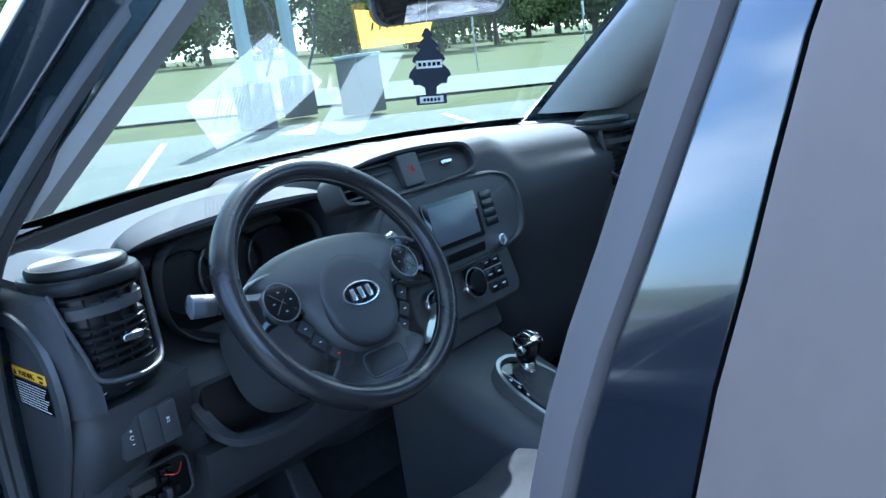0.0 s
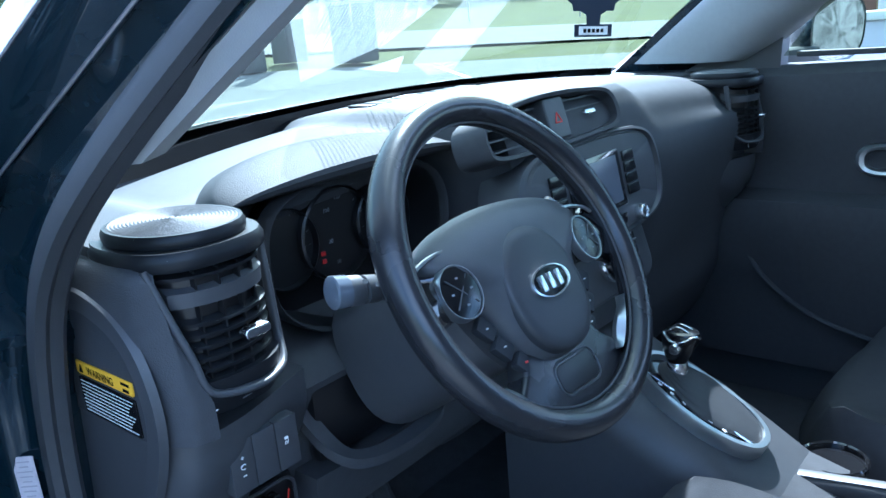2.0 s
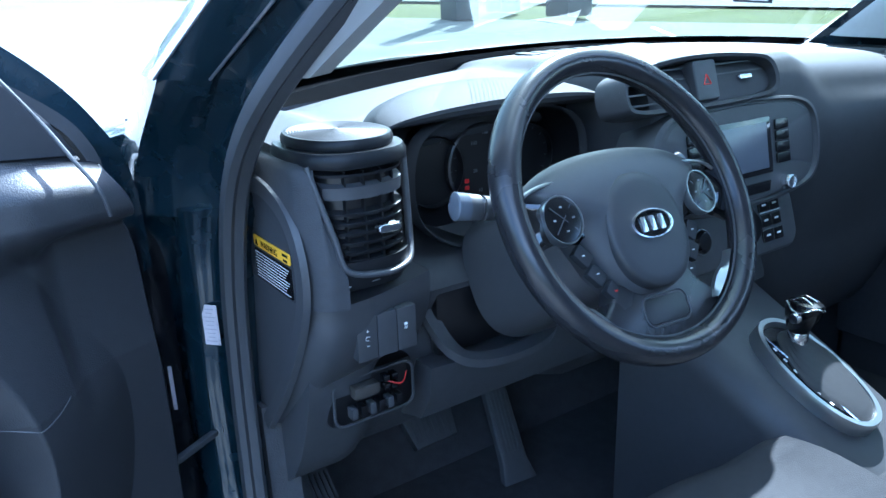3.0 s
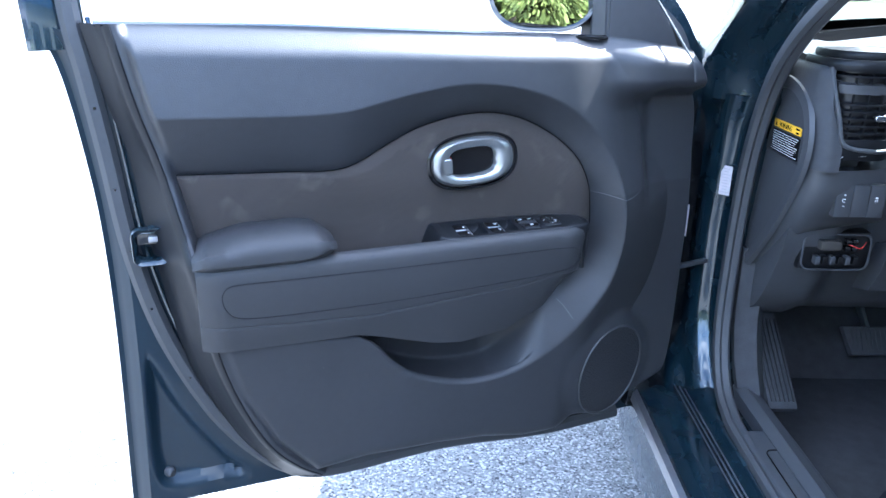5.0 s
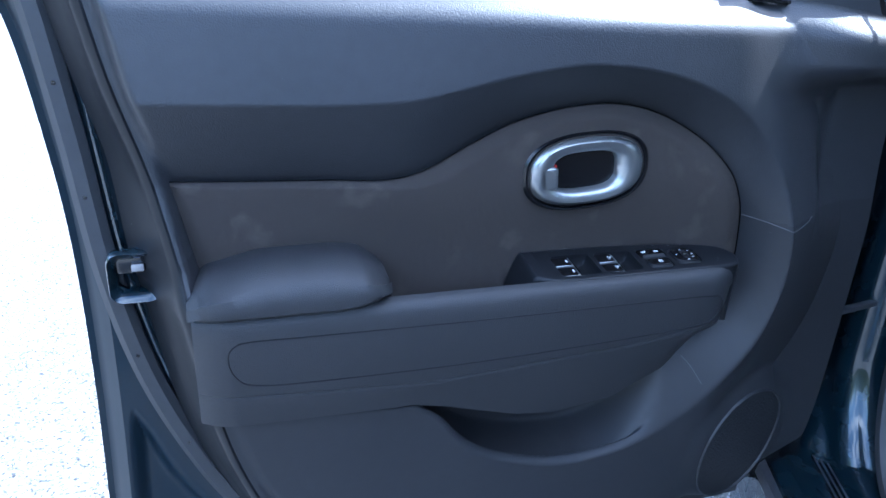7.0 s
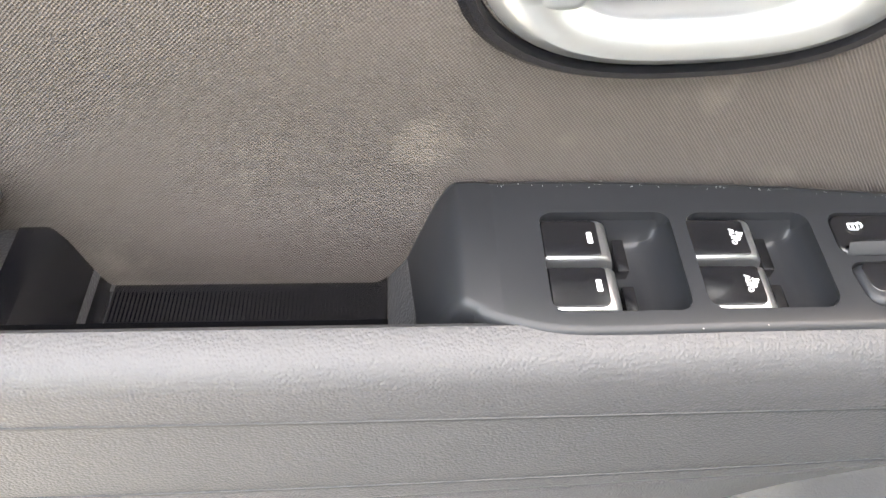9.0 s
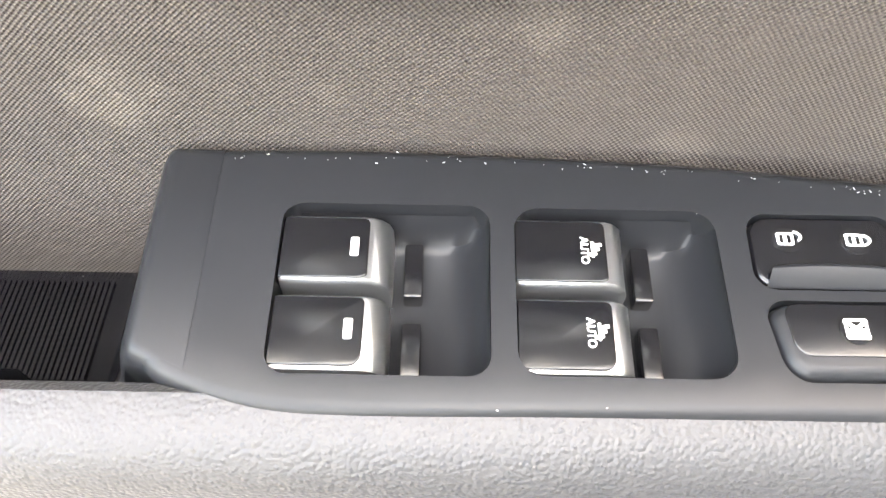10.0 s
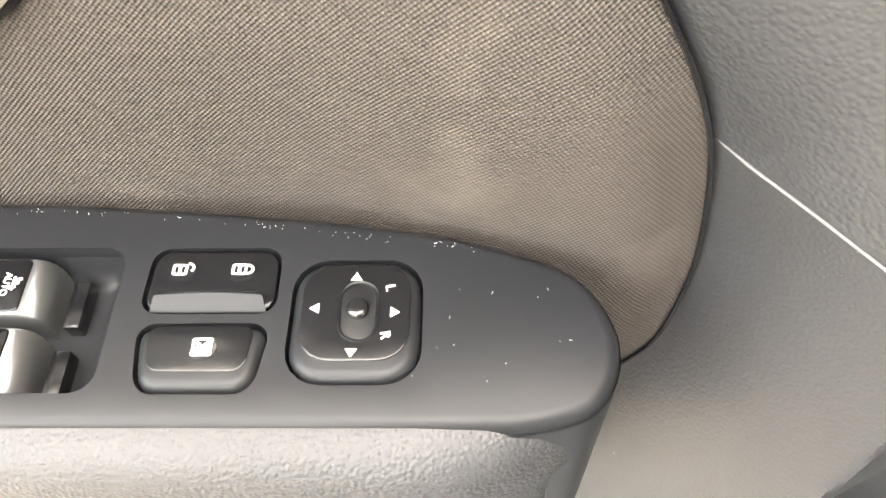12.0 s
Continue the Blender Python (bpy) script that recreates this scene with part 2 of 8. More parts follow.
def spline(pts, n, closed=False):
    """Points on a smooth curve through pts."""
    p = [Vector(q) for q in pts]
    k = len(p)
    out = []
    segs = k if closed else k - 1
    for i in range(n):
        t = i * segs / (n if closed else n - 1)
        j = min(int(t), segs - 1)
        f = t - j
        if closed:
            a, b, c, d = p[(j - 1) % k], p[j % k], p[(j + 1) % k], p[(j + 2) % k]
        else:
            b, c = p[j], p[j + 1]
            a = p[j - 1] if j else b * 2 - c
            d = p[j + 2] if j + 2 < k else c * 2 - b
        out.append(0.5 * ((2 * b) + (c - a) * f + (2 * a - 5 * b + 4 * c - d) * f * f + (3 * b - a - 3 * c + d) * f ** 3))
    return out


def loft(bm, loops, closed=True, caps=True, ring=False):
    """Quads between loops of equal length."""
    rows = [[bm.verts.new(p) for p in lp] for lp in loops]
    n = len(rows[0])
    for a, b in zip(rows, rows[1:] + (rows[:1] if ring else [])):
        for i in range(n if closed else n - 1):
            j = (i + 1) % n
            bm.faces.new((a[i], a[j], b[j], b[i]))
    if caps and closed and not ring:
        bm.faces.new(rows[0][::-1])
        bm.faces.new(rows[-1])
    return bm


def sweep(bm, path, prof, closed=False, up=(0, 0, 1), caps=True):
    """A profile of (side, up) points carried along path; side lies across the path, level with up."""
    pts = [Vector(p) for p in path]
    loops = []
    k = len(pts)
    for i, p in enumerate(pts):
        a = pts[(i - 1) % k] if closed or i else pts[0]
        b = pts[(i + 1) % k] if closed or i < k - 1 else pts[-1]
        t = (b - a).normalized()
        s = t.cross(Vector(up))
        s = s.normalized() if s.length > 1e-6 else Vector((1, 0, 0))
        u = s.cross(t)
        pr = prof(i / max(1, k - 1)) if callable(prof) else prof
        loops.append([p + s * x + u * y for x, y in pr])
    return loft(bm, loops, True, caps, closed)


def circle(r, n=12, rx=None):
    return [(r * math.cos(2 * math.pi * i / n), (rx or r) * math.sin(2 * math.pi * i / n)) for i in range(n)]


def rrect(w, h, r, n=5):
    """A rounded rectangle about 0."""
    out = []
    for cx, cy, a0 in ((w / 2 - r, h / 2 - r, 0), (-w / 2 + r, h / 2 - r, 90), (-w / 2 + r, -h / 2 + r, 180), (w / 2 - r, -h / 2 + r, 270)):
        for i in range(n + 1):
            a = radians(a0 + 90 * i / n)
            out.append((cx + r * math.cos(a), cy + r * math.sin(a)))
    return out


def inset(loop, d):
    """The loop drawn in by d along its normals (counter-clockwise loops)."""
    n = len(loop)
    out = []
    for i in range(n):
        ax, ay = loop[i - 1]
        bx, by = loop[(i + 1) % n]
        tx, ty = bx - ax, by - ay
        q = math.hypot(tx, ty) or 1
        out.append((loop[i][0] - ty / q * d, loop[i][1] + tx / q * d))
    return out


def pad(bm, loop, h, edge=0.002, m=None, dome=0.0, base=0.0, rings=1):
    """A raised plate on a 2D loop: walls from base to h, a rounded edge and a top that may dome."""
    loops = [[(x, y, base) for x, y in loop], [(x, y, h - edge) for x, y in loop]]
    for a in (35, 65, 90):
        k = radians(a)
        lp = inset(loop, edge * (1 - math.cos(k)))
        loops.append([(x, y, h - edge + edge * math.sin(k)) for x, y in lp])
    top = inset(loop, edge)
    cx, cy = sum(x for x, y in top) / len(top), sum(y for x, y in top) / len(top)
    if dome:
        for i in range(1, rings + 1):
            k = 1 - i / (rings + 1)
            loops.append([(cx + (x - cx) * k, cy + (y - cy) * k, h + dome * (1 - k * k)) for x, y in top])
    if m is not None:
        loops = [[m @ Vector(p) for p in lp] for lp in loops]
    return loft(bm, loops)


def tube(bm, path, r, n=8, closed=False, up=(0, 0, 1), caps=True):
    return sweep(bm, path, circle(r, n), closed, up, caps)


def lathe(bm, prof, n=32, m=None):
    """A turned body from (radius, height) points."""
    loops = [[((m or Matrix()) @ Vector((r * math.cos(2 * math.pi * i / n), r * math.sin(2 * math.pi * i / n), z))) for i in range(n)] for r, z in prof]
    return loft(bm, loops)


def smooth01(x):
    x = min(1.0, max(0.0, x))
    return x * x * (3 - 2 * x)


def interp(x, xs, ys):
    return float(np.interp(x, xs, ys))


def text(name, s, size, material, parent, m, depth=0.0002):
    """Printed letters lying in the plane of m, centred."""
    cu = bpy.data.curves.new(name, "FONT")
    cu.body, cu.size, cu.extrude = s, size, depth
    cu.align_x, cu.align_y = "CENTER", "CENTER"
    tmp = bpy.data.objects.new(name, cu)
    me = bpy.data.meshes.new_from_object(tmp)
    bpy.data.objects.remove(tmp)
    me.materials.clear()
    me.materials.append(material)
    ob = new(name, me)
    ob.parent = parent
    ob.matrix_basis = m
    return ob


def plate_with_holes(bm, outer, holes, z, depth, edge):
    """A flat plate with a rounded rim and open holes, whose walls go down by depth."""
    loops = []
    for lp in [inset(outer, edge)] + holes:
        vs = [bm.verts.new((x, y, z)) for x, y in lp]
        es = [bm.edges.new((vs[i], vs[(i + 1) % len(vs)])) for i in range(len(vs))]
        loops.append((vs, es))
    bmesh.ops.triangle_fill(bm, use_beauty=True, use_dissolve=False, edges=[e for _, es in loops for e in es], normal=(0, 0, 1))
    prev = loops[0][0]
    for a in (65, 35, 0):
        k = radians(a)
        lp = inset(outer, edge * (1 - math.cos(k)))
        cur = [bm.verts.new((x, y, z - edge + edge * math.sin(k))) for x, y in lp]
        for i in range(len(cur)):
            j = (i + 1) % len(cur)
            bm.faces.new((prev[i], prev[j], cur[j], cur[i]))
        prev = cur
    cur = [bm.verts.new((v.co.x, v.co.y, z - depth)) for v in prev]
    for i in range(len(cur)):
        j = (i + 1) % len(cur)
        bm.faces.new((prev[i], prev[j], cur[j], cur[i]))
    for vs, _ in loops[1:]:
        low = [bm.verts.new((v.co.x, v.co.y, z - depth)) for v in vs]
        for i in range(len(vs)):
            j = (i + 1) % len(vs)
            bm.faces.new((vs[i], vs[j], low[j], low[i]))
    return bm


# ---- ground and distance ----
M_LOT = mat("pale_worn_asphalt", (0.125, 0.123, 0.119), 0.9, tone=0.25, scale=2.5, grain=0.8, grain_size=0.008, grain_type="noise")
M_ROAD = mat("concrete_road", (0.17, 0.165, 0.16), 0.9, tone=0.15, scale=0.6)
M_GRASS = mat("mown_grass", (0.075, 0.08, 0.014), 0.95, tone=0.35, scale=0.8, grain=1.0, grain_size=0.05, grain_type="noise")
M_LEAF = mat("tree_leaves", (0.095, 0.12, 0.02), 0.8, tone=0.5, scale=1.2)
M_BARK = mat("bark", (0.12, 0.09, 0.07), 0.9, tone=0.3, scale=12)


def add_stones(m):
    """Exposed pale and dark stones in the lot's surface."""
    n, l = m.node_tree.nodes, m.node_tree.links
    b = n["Principled BSDF"]
    co = n.new("ShaderNodeTexCoord")
    v = n.new("ShaderNodeTexVoronoi")
    v.inputs["Scale"].default_value = 190
    l.new(co.outputs["Object"], v.inputs["Vector"])
    sep = n.new("ShaderNodeSeparateColor")
    l.new(v.outputs["Color"], sep.inputs[0])
    r = n.new("ShaderNodeValToRGB")
    els = r.color_ramp.elements
    els[0].position, els[0].color = 0.0, (0.02, 0.02, 0.021, 1)
    els[1].position, els[1].color = 1.0, (0.40, 0.39, 0.375, 1)
    e = els.new(0.25)
    e.color = (0.125, 0.123, 0.12, 1)
    e = els.new(0.7)
    e.color = (0.18, 0.176, 0.17, 1)
    l.new(sep.outputs[0], r.inputs["Fac"])
    mx = n.new("ShaderNodeMixRGB")
    mx.inputs[0].default_value = 0.9
    l.new(b.inputs["Base Color"].links[0].from_socket, mx.inputs[1])
    l.new(r.outputs["Color"], mx.inputs[2])
    l.new(mx.outputs[0], b.inputs["Base Color"])


add_stones(M_LOT)


def rise(y):
    """Height of the ground: level round the car, climbing ahead of it."""
    if y < 2:
        return 0.0
    if y < 6:
        return 0.078 * (y - 2) ** 2 / 8
    return 0.078 * (min(y, 150) - 4)


ROADWARD = Vector((0.57, 0.82, 0)).normalized()      # level, across the road
ALONG = Vector((0.82, -0.57, 0)).normalized()


def sheet(name, along, across, lift, material, label, turned=True):
    """A strip of ground between two bounds along and across the road, laid on the rise."""
    bm = bmesh.new()
    g = []
    for n_ in across:
        row = []
        for s_ in along:
            p = ALONG * s_ + ROADWARD * n_ if turned else Vector((s_, n_, 0))
            row.append(bm.verts.new((p.x, p.y, rise(p.y) + lift)))
        g.append(row)
    for j in range(len(across) - 1):
        for i in range(len(along) - 1):
            bm.faces.new((g[j][i], g[j][i + 1], g[j + 1][i + 1], g[j + 1][i]))
    ob = link(name, bm, material)
    return tagged(ob, label, name.split("_")[0], kind="structure")


far = [-1500, -600, -300, -150, -80, -40, -20, -10, -5, 0, 2, 3, 4, 5, 6, 8, 10, 15, 20, 30, 40, 60, 80, 110, 150, 200, 300, 600, 1500]
sheet("ground", far, far, -0.05, M_GRASS, "mown green grass rising to the tree line", False)
sheet("pavement", np.linspace(-40, 40, 41), np.linspace(-30, 15, 46), 0.0, M_LOT, "pale worn asphalt parking lot with exposed stones")
sheet("road", np.linspace(-150, 150, 61), np.linspace(19, 26.5, 10), 0.02, M_ROAD, "pale concrete road behind a grass verge")
for s0 in (-2.0, 3.4):
    bm = bmesh.new()
    rows = []
    for t in np.linspace(0, 1, 6):
        p = ALONG * s0 + ROADWARD * (9.0 + 5 * t)
        rows.append([(q.x, q.y, rise(q.y) + 0.006) for q in (p - ALONG * 0.06, p + ALONG * 0.06)])
    loft(bm, rows, False, False)
    tagged(link("parking_line", bm, M_WHITE), "worn white painted parking line", "line", kind="structure")

# ---- the driver's door, standing open: local axes are along the door from its hinge, inward, up ----
DOOR = pose(-0.82, 0.40, 0, 0, 0, 201.2)
door = thing("driver_door", DOOR, "dark blue car door standing open with black trim panel", "car door")

SEAM = [(0.93, 0.901), (0.838, 0.897), (0.76, 0.894), (0.695, 0.891), (0.655, 0.900), (0.608, 0.925), (0.560, 0.947), (0.50, 0.961), (0.44, 0.963), (0.385, 0.949), (0.335, 0.922), (0.300, 0.890), (0.280, 0.860), (0.266, 0.828), (0.2585, 0.790)]
CUT_LOW = [(0.258, 0.755), (0.263, 0.73), (0.285, 0.70), (0.34, 0.680), (0.45, 0.672), (0.60, 0.670), (0.75, 0.673), (0.93, 0.676)]
RECESS = [(p.x, p.y) for p in spline([(a, b, 0) for a, b in SEAM + CUT_LOW], 120)]
# the crest round the recess: a crease over the fabric, a ridge towards the hinge, the lip of the map pocket
RIDGE = [(1.0, 0.985), (0.912, 0.983), (0.763, 0.979), (0.685, 0.981), (0.637, 0.990), (0.572, 1.004), (0.496, 1.013), (0.415, 1.004), (0.345, 0.980), (0.286, 0.938), (0.246, 0.885), (0.226, 0.830), (0.219, 0.775), (0.224, 0.725), (0.240, 0.677), (0.268, 0.636), (0.305, 0.598), (0.352, 0.565), (0.402, 0.543), (0.452, 0.534), (0.501, 0.535), (0.55, 0.548), (0.594, 0.569), (0.624, 0.597), (0.645, 0.626), (0.668, 0.643), (0.70, 0.650), (0.822, 0.658), (1.0, 0.664)]
RIDGE = [(p.x, p.y) for p in spline([(a, b, 0) for a, b in RIDGE], 150)]


def dist_out(px, py, poly):
    """Distance outside a closed loop, 0 within it."""
    a = np.array(poly)
    b = np.roll(a, -1, 0)
    best = np.full(px.shape, 9.0)
    inside = np.zeros(px.shape, bool)
    for (ax, ay), (bx, by) in zip(a, b):
        dx, dy = bx - ax, by - ay
        t = np.clip(((px - ax) * dx + (py - ay) * dy) / (dx * dx + dy * dy + 1e-12), 0, 1)
        best = np.minimum(best, np.hypot(px - ax - t * dx, py - ay - t * dy))
        cross = ((ay > py) != (by > py)) & (px < (bx - ax) * (py - ay) / (by - ay + 1e-12) + ax)
        inside ^= cross
    return np.where(inside, 0, best)


def dist_out_edge(px, py, poly):
    """Distance to the edge of a closed loop."""
    a = np.array(poly)
    b = np.roll(a, -1, 0)
    best = np.full(px.shape, 9.0)
    for (ax, ay), (bx, by) in zip(a, b):
        dx, dy = bx - ax, by - ay
        t = np.clip(((px - ax) * dx + (py - ay) * dy) / (dx * dx + dy * dy + 1e-12), 0, 1)
        best = np.minimum(best, np.hypot(px - ax - t * dx, py - ay - t * dy))
    return best


def sm(x):
    x = np.clip(x, 0, 1)
    return x * x * (3 - 2 * x)


LEFT = [(0.734, 0.395, 0), (0.77, 0.424, 0), (0.814, 0.479, 0), (0.853, 0.565, 0), (0.878, 0.653, 0), (0.898, 0.778, 0), (0.923, 0.904, 0), (0.948, 0.998, 0), (0.968, 1.097, 0)]
EDGE_Z = [0.395, 0.45, 0.55, 0.66, 0.78, 0.82, 0.90, 1.0, 1.097]
EDGE_W = [0.078, 0.092, 0.104, 0.110, 0.110, 0.084, 0.068, 0.070, 0.066]      # how far the trim's rear edge stands inward


def handle_hole(u, z):
    """Depth of the opening behind the inner door handle."""
    return 0.042 * sm((1.0 - np.hypot((u - 0.473) / 0.052, (z - 0.891) / 0.031)) / 0.2)


def fabric_level(u, z):
    """How far the fabric lies inward: deeper behind the armrest, swelling towards the hinge."""
    return 0.046 + 0.013 * sm((z - 0.78) / 0.11) + 0.019 * sm((0.385 - u) / 0.11)


def side_of(px, py, poly):
    """Distance to a closed loop, negative within it."""
    out = dist_out(px, py, poly)
    return np.where(out > 0, out, -dist_out_edge(px, py, poly))


def trim_height(u, z):
    """How far the door trim stands inward at (u, z)."""
    inner = dist_out(u, z, RECESS)
    outer = side_of(u, z, RIDGE)
    t = np.where(outer < 0, inner / (inner - np.minimum(outer, 0) + 1e-9), 1.0)
    upper = sm((z - 0.80) / 0.13)
    back = fabric_level(u, z) - 0.010
    crest = 0.096 * upper + 0.112 * (1 - upper)
    w = back + (crest - back) * (upper * t ** 0.9 + (1 - upper) * t ** 0.8)
    p = pocket_at(u, z)
    well = 0.024 + 0.076 * sm((t - 0.5) / 0.28) + 0.012 * sm((t - 0.93) / 0.07)
    w = w + (well - w) * p * (outer < 0)
    hinge = sm((0.33 - u) / 0.12)
    up = sm((z - 0.93) / 0.06)
    slope = 0.17 * up * (1 - hinge) + 0.05 * (1 - up) * (1 - hinge) + (0.52 - 0.12 * sm((0.60 - z) / 0.1)) * hinge
    w = np.where(outer > 0, np.maximum(w - slope * np.maximum(outer, 0), 0.046), w)
    block = sm((0.30 - u) / 0.13) * sm((z - 0.955) / 0.055)
    w = w + (0.101 - w) * block
    # stepped-back corner under the block
    side, head = (0.172 - u) / 0.034, (0.996 - z) / 0.026
    step = sm(1 - np.hypot(np.clip(1 - side, 0, 9), np.clip(1 - head, 0, 9)))
    w = w + (0.037 - w) * step * sm((z - 0.78) / 0.12)
    disc = sm((0.118 - np.hypot(u - 0.200, z - 0.490)) / 0.035)
    w = w + (0.080 + 0.30 * (u - 0.200) + 0.06 * (z - 0.490) - w) * disc * sm(outer / 0.012)
    zb = np.interp(u, [0.05, 0.11, 0.174, 0.266, 0.378, 0.454, 0.536, 0.66, 0.74, 0.80, 0.86], [0.42, 0.39, 0.378, 0.377, 0.381, 0.396, 0.402, 0.404, 0.395, 0.46, 0.58])
    w = w - 0.05 * sm((zb + 0.05 - z) / 0.06) ** 2
    zt = np.interp(u, [0.09, 0.13, 0.24, 0.97], [1.05, 1.06, 1.072, 1.098])
    w = w - 0.026 * sm((z - zt + 0.045) / 0.045) ** 2
    lead = np.interp(z, [p_[1] for p_ in LEFT], [p_[0] for p_ in LEFT]) - u
    w = w + (np.interp(z, EDGE_Z, EDGE_W) - w) * sm((0.020 - lead) / 0.012)
    return w - handle_hole(u, z)


def pocket_at(u, z):
    """1 where the map pocket opens under the armrest."""
    return sm((u - 0.345) / 0.10) * sm((0.672 - u) / 0.03) * sm((0.668 - z) / 0.02)


def pocket_drop(u, z):
    """How far the pocket's inside hangs below its lip."""
    inner, outer = dist_out(u, z, RECESS), side_of(u, z, RIDGE)
    t = np.where(outer < 0, inner / (inner - np.minimum(outer, 0) + 1e-9), 1.0)
    return pocket_at(u, z) * 0.060 * sm((t - 0.05) / 0.45) * (1 - sm((t - 0.76) / 0.20))


def coons(left, right, bottom, top, nu, nz):
    L, R = spline(left, nz), spline(right, nz)
    B, T = spline(bottom, nu), spline(top, nu)
    us, zs = np.zeros((nz, nu)), np.zeros((nz, nu))
    for j in range(nz):
        t = j / (nz - 1)
        for i in range(nu):
            s = i / (nu - 1)
            p = (1 - s) * L[j] + s * R[j] + (1 - t) * B[i] + t * T[i]
            p -= (1 - s) * (1 - t) * L[0] + s * (1 - t) * R[0] + (1 - s) * t * L[-1] + s * t * R[-1]
            us[j, i], zs[j, i] = p.x, p.y
    return us, zs


RIGHT = [(0.066, 0.41, 0), (0.050, 0.50, 0), (0.046, 0.65, 0), (0.046, 0.80, 0), (0.052, 0.95, 0), (0.082, 1.0, 0), (0.100, 1.052, 0)]
BOTTOM = [(0.734, 0.395, 0), (0.663, 0.404, 0), (0.536, 0.402, 0), (0.454, 0.396, 0), (0.378, 0.381, 0), (0.266, 0.377, 0), (0.174, 0.376, 0), (0.115, 0.385, 0), (0.066, 0.41, 0)]
TOP = [(0.968, 1.097, 0), (0.755, 1.093, 0), (0.513, 1.083, 0), (0.24, 1.072, 0), (0.15, 1.062, 0), (0.100, 1.052, 0)]
us, zs = coons(LEFT, RIGHT, BOTTOM, TOP, 430, 400)
ws = trim_height(us, zs)
drop = pocket_drop(us, zs)
for _ in range(1):      # round the creases by a few millimetres
    ws[1:-1, 1:-1] = (ws[1:-1, 1:-1] * 2 + ws[:-2, 1:-1] + ws[2:, 1:-1] + ws[1:-1, :-2] + ws[1:-1, 2:]) / 6
bm = bmesh.new()
g = [[bm.verts.new((us[j, i], ws[j, i], zs[j, i] - drop[j, i])) for i in range(us.shape[1])] for j in range(us.shape[0])]
for j in range(us.shape[0] - 1):
    for i in range(us.shape[1] - 1):
        if zs[j, i] >= 0.8255:
            bm.faces.new((g[j][i], g[j + 1][i], g[j + 1][i + 1], g[j][i + 1]))
bmesh.ops.delete(bm, geom=[v for v in bm.verts if not v.link_faces], context="VERTS")
part("upper_trim", bm, M_UPPER, door, "black soft grained upper door trim")
bm = bmesh.new()
g = [[bm.verts.new((us[j, i], ws[j, i], zs[j, i] - drop[j, i])) for i in range(us.shape[1])] for j in range(us.shape[0])]
for j in range(us.shape[0] - 1):
    for i in range(us.shape[1] - 1):
        if zs[j, i] < 0.8255:
            bm.faces.new((g[j][i], g[j + 1][i], g[j + 1][i + 1], g[j][i + 1]))
bmesh.ops.delete(bm, geom=[v for v in bm.verts if not v.link_faces], context="VERTS")
part("lower_trim", bm, M_LOWER, door, "black hard plastic lower door trim with map pocket")
# the trim's edge towards the hinge, turning back to the metal
bm = bmesh.new()
rows = []
for j in range(0, us.shape[0], 4):
    a, b, c = us[j, -1], ws[j, -1], zs[j, -1]
    rows.append([(a, b, c), (a - 0.003, b - 0.003, c), (a - 0.005, b - 0.009, c), (a - 0.006, -0.03, c)])
loft(bm, rows, False, False)
part("trim_end", bm, M_HARD, door, "black end of the trim beside the hinge")

# the side that turns from the trim's rounded edge back to the metal
bm = bmesh.new()
rows = []
for p in spline(LEFT, 90):
    e = interp(p.y, EDGE_Z, EDGE_W)
    k = smooth01((p.y - 0.39) / 0.15)
    out = 0.036 + 0.012 * k - 0.014 * smooth01((p.y - 0.80) / 0.15)
    rows.append([(p.x - 0.006, e - 0.002, p.y), (p.x - 0.001, e + 0.0015, p.y), (p.x + 0.004, e - 0.001, p.y - 0.001), (p.x + 0.008, e - 0.008, p.y - 0.003), (p.x + 0.3 * out, e - 0.3 * (e - 0.026), p.y - 0.010 * (1 - k)), (p.x + 0.65 * out, e - 0.7 * (e - 0.026), p.y - 0.02 * (1 - k)), (p.x + out, 0.026, p.y - 0.03 * (1 - k)), (p.x + out, 0.012, p.y - 0.03 * (1 - k))])
loft(bm, rows, False, False)
part("trim_flank", bm, M_SWITCHPANEL, door, "black satin rear side of the trim panel")

# fabric insert, set in the recess
bm = bmesh.new()
ins = [(p.x, p.y) for p in spline([(a, b, 0) for a, b in [(0.915, 0.90)] + SEAM[1:] + [(0.258, 0.762), (0.262, 0.735), (0.285, 0.708), (0.34, 0.70), (0.6, 0.70), (0.88, 0.70)]], 170)]
lp = ins
cx, cz = 0.56, 0.80
rings = 60
loops = []
for r in range(rings):
    k = 1 - r / rings
    row = []
    for a, b in lp:
        u, z = cx + (a - cx) * k, cz + (b - cz) * k
        e = min(1.0, math.hypot(a - u, b - z) / 0.02)
        puff = 0.006 * smooth01(e) - 0.001
        row.append((u, float(fabric_level(u, z)) - 0.005 + puff - float(handle_hole(u, z)), z))
    loops.append(row)
loft(bm, loops, True, False)
fan = bm.verts.new((cx, float(fabric_level(cx, cz)), cz))
bm.verts.ensure_lookup_table()
last = [v for v in bm.verts if v is not fan][-len(lp):]
for i in range(len(last)):
    bm.faces.new((last[i], last[(i + 1) % len(last)], fan))
part("fabric_insert", bm, M_FABRIC, door, "brown-grey woven fabric insert with pale scuffs")


